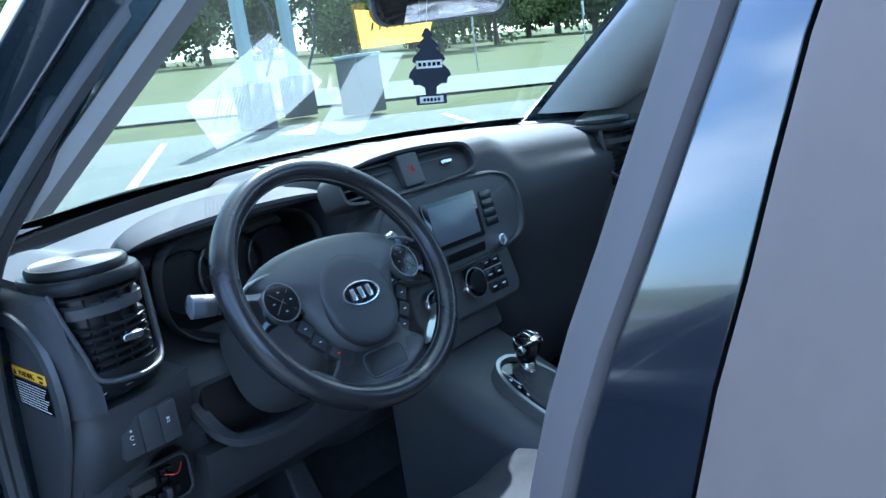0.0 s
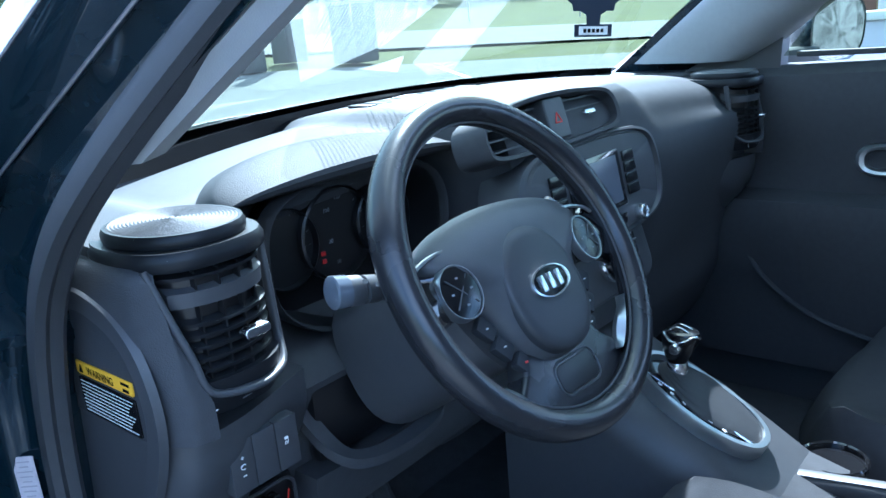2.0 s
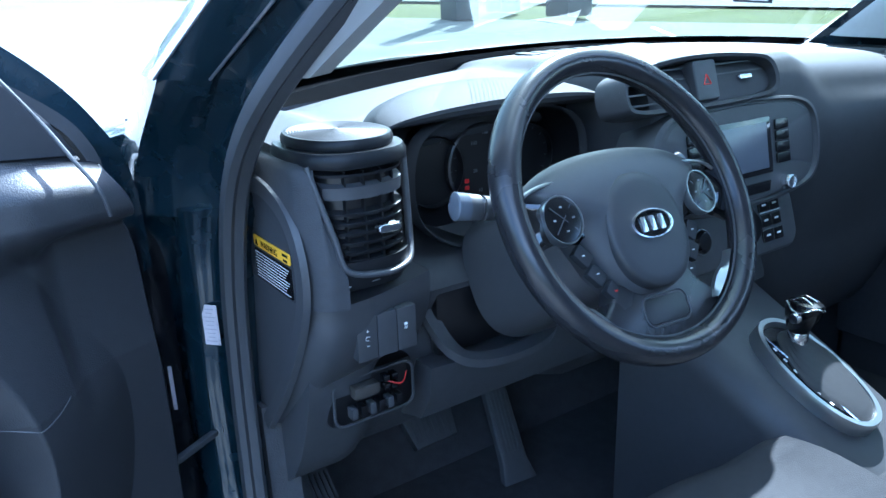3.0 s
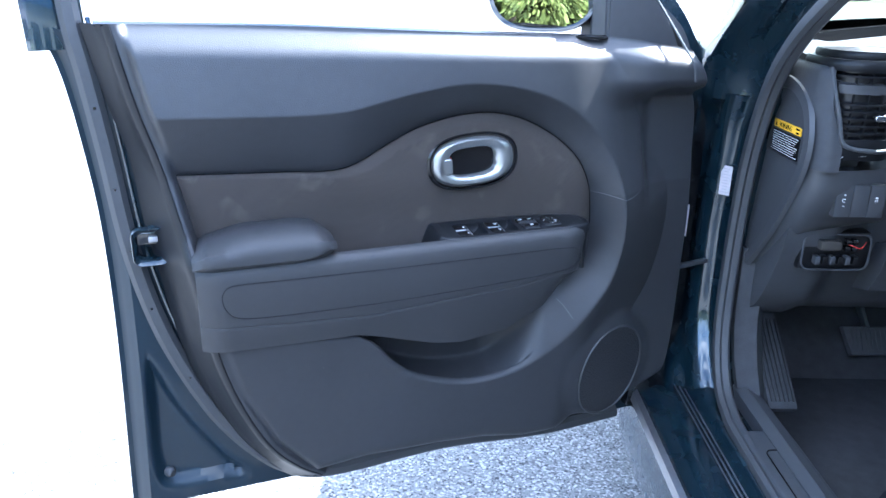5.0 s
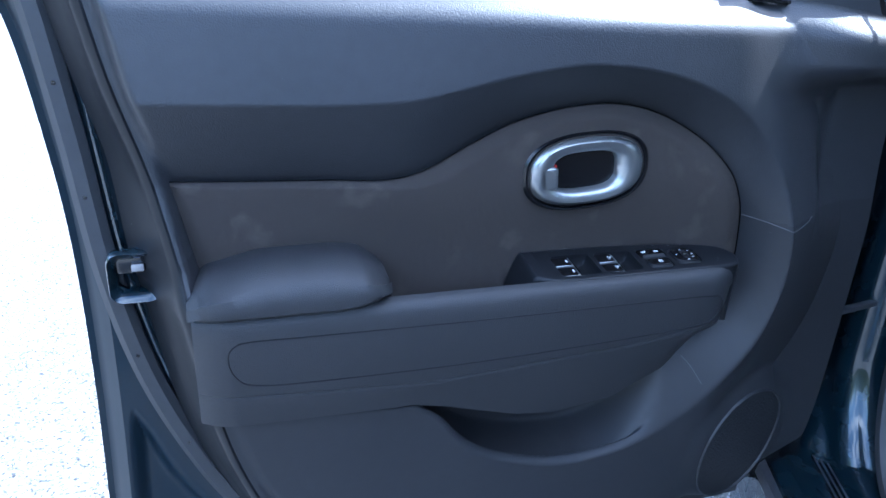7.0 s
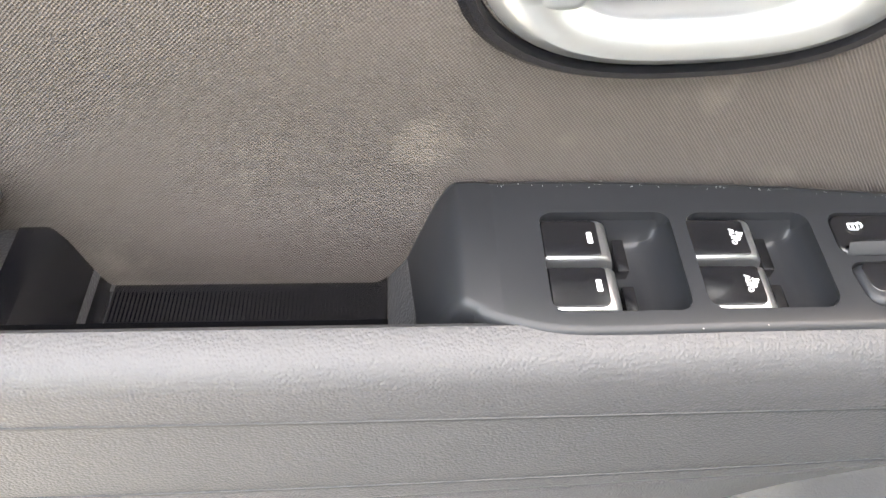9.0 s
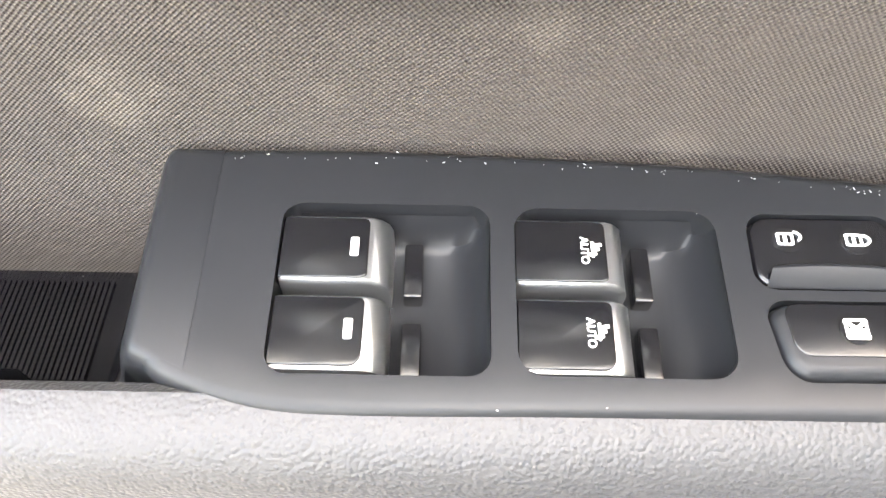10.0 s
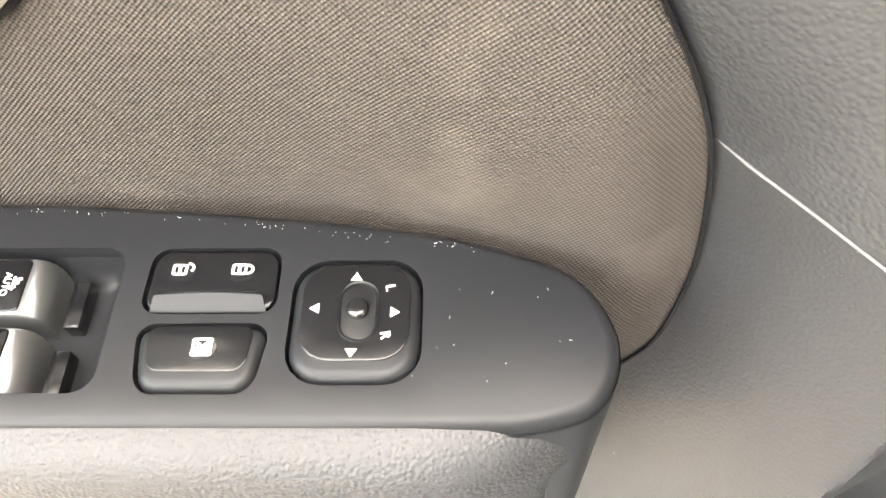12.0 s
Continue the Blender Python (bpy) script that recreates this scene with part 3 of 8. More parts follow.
# dark seam round the fabric
bm = bmesh.new()
sp_pts = spline([(a, 0, b) for a, b in SEAM + [(0.258, 0.762), (0.263, 0.733), (0.278, 0.712)]], 110)
tube(bm, [(p.x, float(fabric_level(p.x, p.z)) - 0.0046, p.z + 0.0003) for p in sp_pts], 0.0008, 6, up=(0, 1, 0))
part("fabric_seam", bm, M_BUTTON, door, "dark stitched seam round the fabric")
# hinge side of the door: near-black box added for the gap's shade
bm = bmesh.new()
box(bm, (0.076, -0.015, 0.665), (0.085, 0.090, 0.60), 0.012)
part("hinge_gap_fill", bm, M_BUTTON, door)
bm = bmesh.new()
box(bm, (0.015, -0.03, 0.665), (0.07, 0.05, 0.58), 0.012)
part("hinge_boot", bm, M_BUTTON, door, "black rubber hinge boot")


# armrest
def arm_section(u):
    zt = 0.787
    cup = smooth01((u - 0.542) / 0.030) * (1 - smooth01((u - 0.680) / 0.016))
    zc = zt - 0.020 - 0.036 * cup
    zl = interp(u, [0.29, 0.416, 0.557, 0.659, 0.772, 0.90], [0.722, 0.703, 0.694, 0.687, 0.692, 0.699])
    zb = interp(u, [0.284, 0.291, 0.315, 0.361, 0.428, 0.505, 0.553, 0.645, 0.68, 0.90], [0.757, 0.745, 0.693, 0.648, 0.617, 0.609, 0.616, 0.645, 0.654, 0.658])
    zl = max(zl, zb + 0.012)
    wm = 0.129 - 0.026 * max(0.0, (0.335 - u) / 0.05) ** 2 - 0.012 * max(0.0, (u - 0.86) / 0.035) ** 2
    wb = interp(u, [0.28, 0.36, 0.5, 0.64, 0.70, 0.9], [0.085, 0.10, 0.105, 0.112, wm - 0.012, wm - 0.012])
    wi = interp(u, [0.283, 0.30, 0.34, 0.40, 0.50, 0.55], [0.105, 0.090, 0.074, 0.065, 0.059, 0.04])
    return [(wi, zc), (wm - 0.026, zc), (wm - 0.022, zc + 0.002), (wm - 0.0205, zt - 0.003), (wm - 0.017, zt), (wm - 0.010, zt - 0.0015), (wm - 0.004, zt - 0.006), (wm - 0.001, zt - 0.013), (wm, zt - 0.024),
            (wm - 0.001, (zt + zl) / 2), (wm - 0.003, zl + 0.003), (wm - 0.0036, zl + 0.0009), (wm - 0.0046, zl), (wm - 0.0042, zl - 0.0011), (wm - 0.005, zl - 0.006), ((wm + wb) / 2 - 0.001, (zl + zb) / 2), (wb, zb), (min(wi, wb - 0.01), zb - 0.001)]


bm = bmesh.new()
loops = []
for i in range(100):
    u = 0.897 - (0.897 - 0.290) * i / 99
    loops.append([(u, w, z) for w, z in arm_section(u)])
loft(bm, loops)
part("armrest", bm, M_LEATHER, door, "black grained armrest with finger cup")

# smooth dark liner added in the finger cup, its shade put into colour
bm = bmesh.new()
loops = []
for u in np.linspace(0.706, 0.566, 130):
    sec = arm_section(u)
    up_ = sec[3][1] - 0.0015
    w = sec[1][0] - 0.0015
    loops.append([(u, 0.036, up_), (u, 0.0400, sec[1][1] + 0.006), (u, 0.0440, sec[1][1] + 0.0012), (u, w - 0.004, sec[1][1] + 0.0012), (u, w, sec[1][1] + 0.004), (u, w + 0.0036, max(up_, sec[1][1] + 0.005))])
loft(bm, loops, False, False)
part("cup_shade_liner", bm, M_BUTTON, door, "smooth black liner added for the shade in the finger cup")

# rounded groove on the armrest's face
bm = bmesh.new()
corner = [(0.866, 0.744), (0.858, 0.758), (0.84, 0.761), (0.772, 0.760), (0.605, 0.758), (0.423, 0.758), (0.34, 0.757), (0.318, 0.752), (0.312, 0.738), (0.33, 0.721), (0.419, 0.713), (0.604, 0.706), (0.773, 0.706), (0.84, 0.71), (0.86, 0.722)]
path = []
for p in spline([(a, b, 0) for a, b in corner], 150, True):
    sec = arm_section(p.x)
    w = interp(-p.y, [-q[1] for q in sec[4:12]], [q[0] for q in sec[4:12]])
    path.append((p.x, w - 0.0003, p.y))
tube(bm, path, 0.0009, 6, True, up=(0, 1, 0))
part("groove", bm, M_SWITCHPANEL, door)

# padded elbow rest
bm = bmesh.new()
loops = []
for i in range(40):
    s = i / 39
    u = 0.9 - 0.196 * s
    front_top = interp(u, [0.704, 0.715, 0.73, 0.76, 0.83, 0.88, 0.9], [0.802, 0.812, 0.822, 0.826, 0.825, 0.812, 0.793])
    zb0 = interp(u, [0.704, 0.74, 0.76, 0.9], [0.798, 0.787, 0.785, 0.786])
    wf = 0.135 - 0.012 * max(0, (u - 0.87) / 0.03) ** 2 - 0.014 * max(0, (0.722 - u) / 0.018) ** 2
    ft = front_top
    loops.append([(u, w, z) for w, z in ((0.05, zb0 - 0.01), (0.05, ft), (0.08, ft + 0.004), (0.105, ft + 0.002), (wf - 0.012, ft - 0.006), (wf - 0.004, (ft + zb0) / 2 + 0.006), (wf, (ft + zb0) / 2 - 0.004), (wf - 0.001, zb0 + 0.004), (wf - 0.006, zb0), (wf - 0.02, zb0 - 0.01))])
loft(bm, loops)
part("elbow_pad", bm, M_LEATHER, door, "smooth padded black elbow rest")

# ribbed liner in the finger cup
bm = bmesh.new()
for i in range(62):
    box(bm, (0.577 + 0.0017 * i, 0.076, 0.7327), (0.0010, 0.052, 0.0007))
part("ribbed_mat", bm, M_BUTTON, door, smooth=False)

# inner door handle
hc = (0.473, 0.891)


def oval(a, b, p=2.5, n=56):
    out = []
    for i in range(n):
        t = 2 * math.pi * i / n
        c, s = math.cos(t), math.sin(t)
        out.append((math.copysign(abs(c) ** (2 / p), c) * a, math.copysign(abs(s) ** (2 / p), s) * b))
    return out


def on_door(u, z, w, tilt=0.0):
    """Local x along the door (towards the hinge), local y up, local z inward."""
    return Matrix(((-1, 0, 0, u), (0, 0, 1, w), (0, 1, 0, z), (0, 0, 0, 1))) @ pose(0, 0, 0, 0, 0, tilt)


HM = on_door(hc[0], hc[1], 0.055, 4)
bm = bmesh.new()
prof = ((1.0, -0.004), (1.0, 0.004), (0.965, 0.0065), (0.93, 0.006), (0.90, 0.002))
loft(bm, [[HM @ Vector((x * k, y * (k - 0.03 * (1 - k)), h)) for x, y in oval(0.0755, 0.0445)] for k, h in prof], True, False)
part("handle_bezel", bm, M_BUTTON, door)
bm = bmesh.new()
sec = [(0.0, 0.002), (0.0015, 0.007), (0.006, 0.0105), (0.012, 0.0105), (0.018, 0.0075), (0.021, 0.002), (0.021, -0.012)]
outer, hole = oval(0.068, 0.0385), [(x * 1.0 - 0.001, y) for x, y in oval(0.0385, 0.0215, 3.2)]
loops = []
for d, h in sec:
    k = d / 0.021
    loops.append([HM @ Vector((o[0] * (1 - k) + i[0] * k, o[1] * (1 - k) + i[1] * k, h)) for o, i in zip(outer, hole)])
loft(bm, loops, True, False)
part("handle_ring", bm, M_SILVER, door, "satin silver oval door handle")
bm = bmesh.new()
loft(bm, [[HM @ Vector((x * k, y * k, h)) for x, y in oval(0.0385, 0.0215, 3.2)] for k, h in ((1.02, -0.004), (0.98, -0.018), (0.5, -0.03), (0.05, -0.032))])
part("handle_cup", bm, M_BUTTON, door)
bm = bmesh.new()
pad(bm, rrect(0.0235, 0.026, 0.005), 0.0105, 0.003, HM @ pose(-0.0475, -0.003, 0), base=-0.004)
part("lock_lever", bm, M_SILVER, door, "silver door lock lever")
bm = bmesh.new()
box(bm, (0, 0, 0), (0.0015, 0.016, 0.005), m=HM @ pose(-0.0352, 0.001, -0.002))
part("lock_mark", bm, M_RED, door)

# speaker grille in the lower corner, flush with the sloping trim
SU, SZ = np.array([0.200, 0.196, 0.204, 0.200, 0.200]), np.array([0.490, 0.490, 0.490, 0.486, 0.494])
SH = trim_height(SU, SZ)
across = Vector((-0.008, SH[1] - SH[2], 0)).normalized()
upright = Vector((0, SH[4] - SH[3], 0.008)).normalized()
facing = across.cross(upright)
if facing.y < 0:
    facing = -facing
SPK = Matrix.Translation((0.200, float(SH[0]) + 0.001, 0.490)) @ Matrix((across, upright, facing)).transposed().to_4x4() @ pose(0, 0, 0, 0, 0, -14)
bm = bmesh.new()
sp = oval(0.083, 0.089, 2.1, 64)
loft(bm, [[SPK @ Vector((x * k, y * k, h)) for x, y in sp] for k, h in ((1.0, -0.006), (0.99, 0.0005), (0.975, 0.0018), (0.955, 0.0012), (0.945, -0.0015), (0.90, -0.001))], True, False)
part("speaker_ring", bm, M_LOWER, door)
bm = bmesh.new()
loft(bm, [[SPK @ Vector((x * k, y * k, h)) for x, y in sp] for k, h in ((0.945, -0.001), (0.6, 0.0005), (0.3, 0.001), (0.02, 0.0012))])
M_MESH = mat("perforated_grille", (0.016, 0.016, 0.018), 0.55, grain=1.0, grain_size=0.003)
part("speaker_grille", bm, M_MESH, door, "perforated round black speaker grille")

# switch panel on the armrest
ZP = 0.796
panel = [(0.5385, 0.1105), (0.5405, 0.100), (0.5415, 0.085), (0.5415, 0.068), (0.5402, 0.0565), (0.5344, 0.0517), (0.50, 0.0504), (0.4669, 0.0511), (0.42, 0.0530), (0.371, 0.0575), (0.345, 0.0610), (0.3254, 0.0650), (0.3036, 0.0719), (0.2916, 0.0800), (0.2864, 0.0900), (0.2849, 0.0980), (0.2866, 0.1075), (0.2932, 0.1160), (0.3061, 0.1200), (0.324, 0.1207), (0.39, 0.1208), (0.45, 0.1210), (0.492, 0.1214), (0.5125, 0.1204), (0.5275, 0.1165)]
panel = [(p.x, p.y) for p in spline([(a, b, 0) for a, b in panel], 132, True)]


def ccw(lp):
    area = sum(lp[i - 1][0] * lp[i][1] - lp[i][0] * lp[i - 1][1] for i in range(len(lp)))
    return lp if area > 0 else lp[::-1]


panel = ccw(panel)


def at(lp, u, w):
    return [(u + x, w + y) for x, y in lp]


def keystone(w, h, r, d):
    """A rounded key outline, narrower by d at its front."""
    return [(x * (1 - d * (y / h + 0.5)), y) for x, y in rrect(w, h, r)]


holes = [at(rrect(0.0480, 0.0438, 0.005), 0.4886, 0.0900), at(rrect(0.0466, 0.0430, 0.006), 0.4357, 0.0900),
         at(keystone(0.0345, 0.0206, 0.0050, -0.03), 0.3880, 0.0792), at(keystone(0.0345, 0.0196, 0.0055, 0.16), 0.3880, 0.1020), at(rrect(0.0336, 0.0362, 0.0095), 0.3500, 0.0913)]
bm = bmesh.new()
plate_with_holes(bm, panel, [ccw(h) for h in holes], ZP, 0.030, 0.0040)
sw = part("switch_panel", bm, M_SWITCHPANEL, door, "satin black window switch panel with dust")
# the panel leans a few degrees towards the seat
sw.matrix_basis = Matrix.Translation((-0.0008, 0.0663, 0.7934)) @ Matrix.Rotation(radians(-6.5), 4, "X") @ Matrix.Diagonal((1, 0.961, 1, 1)) @ Matrix.Translation((0, -0.0683, -ZP))
for lp in holes[2:]:
    bm = bmesh.new()
    bm.faces.new([bm.verts.new((x, y, ZP - 0.004)) for x, y in inset(ccw(lp), 0.0004)])
    part("key_well", bm, M_SWITCHPANEL, sw)
# finger scoops behind the window switches, rising in a curve to the rim
for lp in holes[:2]:
    u0, u1 = min(x for x, y in lp), max(x for x, y in lp)
    w0, w1 = min(y for x, y in lp), max(y for x, y in lp)
    prof = [(u0 + 0.0002 + 0.011 * (1 - math.cos(a)), ZP - 0.0006 - 0.0144 * math.sin(a)) for a in np.linspace(0, math.pi / 2, 9)] + [(u1, ZP - 0.0150)]
    bm = bmesh.new()
    loft(bm, [[(u, w, max(z, ZP - 0.0150 + lift)) for u, z in prof] for w, lift in ((w0 + 0.0003, 0.0108), (w0 + 0.0012, 0.006), (w0 + 0.0035, 0.0014), (w0 + 0.006, 0.0), (w1 - 0.006, 0.0), (w1 - 0.0035, 0.0014), (w1 - 0.0012, 0.006), (w1 - 0.0003, 0.0108))], False, False)
    part("finger_scoop", bm, M_SWITCHPANEL, sw, "smooth black finger scoop")


# shoulder at the panel's rear end, rolling down to the finger cup
bm = bmesh.new()
loops = []
for t in np.linspace(0, 1, 44):
    u = 0.529 + 0.046 * t
    z = ZP + 0.0001 - 0.0645 * smooth01((u - 0.5405) / 0.027)
    wf = interp(u, [0.529, 0.5345, 0.5395, 0.545, 0.552, 0.575], [0.1150, 0.1128, 0.1100, 0.1080, 0.1070, 0.1064])
    soft = 0.004 + 0.003 * t
    loops.append([(u, 0.0500, z - 0.006), (u, 0.0506, z - 0.0030), (u, 0.0520, z - 0.0010), (u, 0.0545, z), (u, 0.080, z), (u, wf - soft, z), (u, wf - 0.6 * soft, z - 0.08 * soft), (u, wf - 0.25 * soft, z - 0.34 * soft), (u, wf, z - soft), (u, wf, ZP - 0.076), (u, 0.0500, ZP - 0.076)])
loft(bm, loops)
part("panel_shoulder", bm, M_SWITCHPANEL, sw, "satin black shoulder of the switch panel")

# skirt round the panel's front end, deeper towards its tip
bm = bmesh.new()
ring_ = sorted([p for p in inset(panel, -0.0003) if p[0] < 0.325 and p[1] > 0.084], key=lambda p: math.atan2(p[1] - 0.094, 0.335 - p[0]))
loops = []
for u, w in ring_:
    low = interp(u, [0.286, 0.2945, 0.3005, 0.307, 0.316, 0.325], [0.716, 0.720, 0.757, 0.772, 0.781, 0.785]) if w > 0.1 else 0.716
    top = ZP - 0.0040
    lean = 0.004 * (top - low) / 0.1
    loops.append([(p_, q_ + 0.118 * (top - z_), z_) for p_, q_, z_ in ((u, w, top), (u + lean * 0.3, w, top * 0.7 + low * 0.3), (u + lean * 0.7, w, top * 0.3 + low * 0.7), (u + lean, w, low + 0.001), (u + lean + 0.004, w - 0.003, low))])
loft(bm, loops, False, False)
part("panel_skirt", bm, M_SWITCHPANEL, sw, "satin black rounded end of the switch panel")
M_RIM = mat("bright_silver_rim", (0.34, 0.345, 0.35), 0.32, metal=0.92, tone=0.04)
ZR, ZK = ZP - 0.0030, ZP - 0.0014       # the switches sit sunk in their wells


def rocker(u0, u1, w0, w1, front):
    """One window switch: a silver body that rolls down towards the hinge, with a black key let into its top."""
    top = ZR + 0.0022
    bm = bmesh.new()
    rows = []
    steps = ((w0, 0.0022), (w0 + 0.0004, 0.0008), (w0 + 0.0012, 0.0), (w1 - 0.0020, 0.0), (w1 - 0.0008, 0.0007), (w1, 0.0030)) if front else ((w0, 0.0018), (w0 + 0.0004, 0.0006), (w0 + 0.001, 0.0), (w1 - 0.0008, 0.0), (w1 - 0.0003, 0.0005), (w1, 0.0020))
    for w, sink in steps:
        end = u0 + (0.0012 if sink > 0.0015 else 0.0)
        rows.append([(u1, w, ZP - 0.016), (u1, w, top - sink - 0.0006), (u1 - 0.0006, w, top - sink), (u0 + 0.0062, w, top - sink), (u0 + 0.0044, w, top - 0.0002 - sink), (u0 + 0.0024, w, top - 0.0012 - sink), (end + 0.0008, w, top - 0.0030 - sink), (end, w, top - 0.0060 - sink), (end, w, ZP - 0.016)])
    loft(bm, rows)
    body = part("switch_rim", bm, M_RIM, sw, "silver switch rim")
    ka, kb = w0 + 0.0011, w1 - (0.0015 if front else 0.0009)
    bm = bmesh.new()
    key = [(u1 + 0.0001, ka), (u1 + 0.0001, kb)] + [(u0 + 0.0050 + 0.0026 - 0.0026 * math.sin(a), kb - (0.0030 if front else 0.0012) * (1 - math.cos(a))) for a in np.linspace(0, math.pi / 2, 6)] + [(u0 + 0.0050 + 0.0016 * (1 - math.cos(a)), ka + 0.0014 * (1 - math.sin(a))) for a in np.linspace(0, math.pi / 2, 5)]
    pad(bm, ccw(key), top + 0.0004, 0.0004, base=top - 0.003)
    part("switch_key", bm, M_BUTTON, sw, "black window switch key")


for uc, left_switch in ((0.4872, True), (0.4330, False)):
    for w0, w1, fr in ((0.0708, 0.0890, False), (0.0920, 0.1112, True)):
        rocker(uc, uc + (0.0248 if left_switch else 0.0257), w0, w1, fr)
        wm_ = (w0 + w1) / 2 - (0.0006 if fr else 0)
        bm = bmesh.new()
        if left_switch:
            pad(bm, ccw(at(rrect(0.0019, 0.0050, 0.0004), uc + 0.0082, wm_)), ZR + 0.00275, 0.0001, base=ZR + 0.002)
            part("switch_mark", bm, M_WHITE, sw)
        else:
            for k in range(3):
                box(bm, (uc + 0.0076 + 0.0006 * (k - 1), wm_ - 0.0003 + 0.0012 * (k - 1), ZR + 0.0027), (0.0018, 0.0008, 0.0002), 0, pose(0, 0, 0, 0, 0, 12))
            box(bm, (uc + 0.0082, wm_ - 0.0003, ZR + 0.0027), (0.0006, 0.0042, 0.0002))
            part("switch_mark", bm, M_WHITE, sw)
            text("switch_lettering", "AUTO", 0.0026, M_WHITE, sw, Matrix.Translation((uc + 0.0101, wm_, ZR + 0.0027)) @ pose(0, 0, 0, 0, 0, 90))
        # stop block in the well beside the switch
        bm = bmesh.new()
        box(bm, (uc - 0.0050, (w0 + w1) / 2 + 0.001, ZP - 0.0125), (0.0046, 0.0150, 0.006), 0.0010)
        part("switch_stop", bm, M_BUTTON, sw)

# central lock, window lock and mirror keys
bm = bmesh.new()
pad(bm, ccw(at(keystone(0.0333, 0.0194, 0.0048, -0.03), 0.3880, 0.0792)), ZK + 0.0014, 0.0014, base=ZP - 0.006)
part("lock_key", bm, M_BUTTON, sw, "black central locking key")
bm = bmesh.new()
ridge = []
for k, (w, z) in enumerate(((0.0834, 0.0012), (0.0841, 0.0030), (0.0849, 0.0032), (0.0884, 0.0012), (0.0888, 0.0006))):
    half = 0.0122 + 0.0036 * k / 4
    ridge.append([(0.3880 + half * x, w - 0.0008 * (1 - x * x) * (1 if k < 3 else 0), ZK + z) for x in np.linspace(-1, 1, 13)])
loft(bm, ridge, False, False)
part("key_ridge", bm, M_SWITCHPANEL, sw)
bm = bmesh.new()
pad(bm, ccw(at(keystone(0.0333, 0.0184, 0.0052, 0.16), 0.3880, 0.1020)), ZK + 0.0024, 0.0032, base=ZP - 0.006)
part("window_lock_key", bm, M_SWITCHPANEL, sw, "black window lock key")
bm = bmesh.new()
pad(bm, ccw(at(keystone(0.0270, 0.0128, 0.0036, 0.10), 0.3880, 0.0998)), ZK + 0.0026, 0.0004, base=ZP - 0.002)
part("key_face", bm, M_BUTTON, sw)
marks = ((0.3965, 0.0762, 1), (0.3808, 0.0762, 0), (0.3868, 0.0998, 2))
bm = bmesh.new()
for uu, ww, kind_ in marks:
    lathe(bm, ((0.0036, 0), (0.0035, 0.0003), (0.0001, 0.0004)), 24, Matrix.Translation((uu, ww, ZK + (0.0026 if kind_ == 2 else 0.0013))))
part("key_dimple", bm, M_GLOSSBLACK, sw)
for uu, ww, kind_ in marks[:2]:
    bm = bmesh.new()
    lo = rrect(0.0040, 0.0034, 0.0006)
    loft(bm, [[(uu + 0.0006 + x * k, ww + y * k, ZK + 0.0020) for x, y in lo] for k in (1.0, 0.66)], True, False)
    box(bm, (uu + 0.0006, ww, ZK + 0.0020), (0.0008, 0.0020, 0.0001))
    sh = [(uu - 0.0014 - 0.0016 * math.cos(a), ww + 0.0013 * math.sin(a) - 0.0006 * kind_, ZK + 0.0020) for a in np.linspace(-1.5, 1.5 if not kind_ else 0.9, 10)]
    tube(bm, sh, 0.00032, 5)
    part("padlock_mark", bm, M_WHITE, sw)
bm = bmesh.new()
uu, ww, _ = marks[2]
lo = rrect(0.0050, 0.0050, 0.0004)
loft(bm, [[(uu + x * k, ww + y * k, ZK + 0.0032) for x, y in lo] for k in (1.0, 0.76)], True, False)
for a in (40, -40):
    box(bm, (uu, ww, ZK + 0.0032), (0.0064, 0.0009, 0.0001), m=pose(0, 0, 0, 0, 0, a))
box(bm, (uu, ww + 0.0008, ZK + 0.00315), (0.0038, 0.0018, 0.0001))
part("window_lock_mark", bm, M_WHITE, sw)
MU, MW = 0.3500, 0.0913
bm = bmesh.new()
pad(bm, ccw(at(rrect(0.0326, 0.0352, 0.0092), MU, MW)), ZK + 0.0024, 0.0034, base=ZP - 0.006)
part("mirror_key_rim", bm, M_SWITCHPANEL, sw)
bm = bmesh.new()
plate_with_holes(bm, ccw(at(rrect(0.0276, 0.0280, 0.0080), MU, MW - 0.0018)), [ccw(at(rrect(0.0088, 0.0162, 0.0043, 8), MU - 0.0008, MW - 0.0018))], ZK + 0.0027, 0.004, 0.0006)
part("mirror_key", bm, M_BUTTON, sw, "black mirror adjusting key with slider")
bm = bmesh.new()
loft(bm, [[(MU - 0.0008 + x * k, MW - 0.0018 + y * k, ZK + 0.0029 + h) for x, y in rrect(0.0094, 0.0168, 0.0046, 8)] for k, h in ((1.06, -0.0002), (1.03, 0.0003), (0.98, 0.0001), (0.95, -0.0005))], True, False)
part("slot_edge", bm, M_SWITCHPANEL, sw)
bm = bmesh.new()
pad(bm, ccw(at(rrect(0.0086, 0.0160, 0.0042, 8), MU - 0.0008, MW - 0.0018)), ZK + 0.00262, 0.0001, base=ZK + 0.001)
part("slot_floor", bm, M_DIAL, sw)
bm = bmesh.new()
pad(bm, ccw(at(rrect(0.0056, 0.0062, 0.0026), MU - 0.0006, MW - 0.0024)), ZK + 0.0044, 0.0016, base=ZK + 0.001)
part("mirror_slider", bm, M_GLOSSBLACK, sw)
bm = bmesh.new()
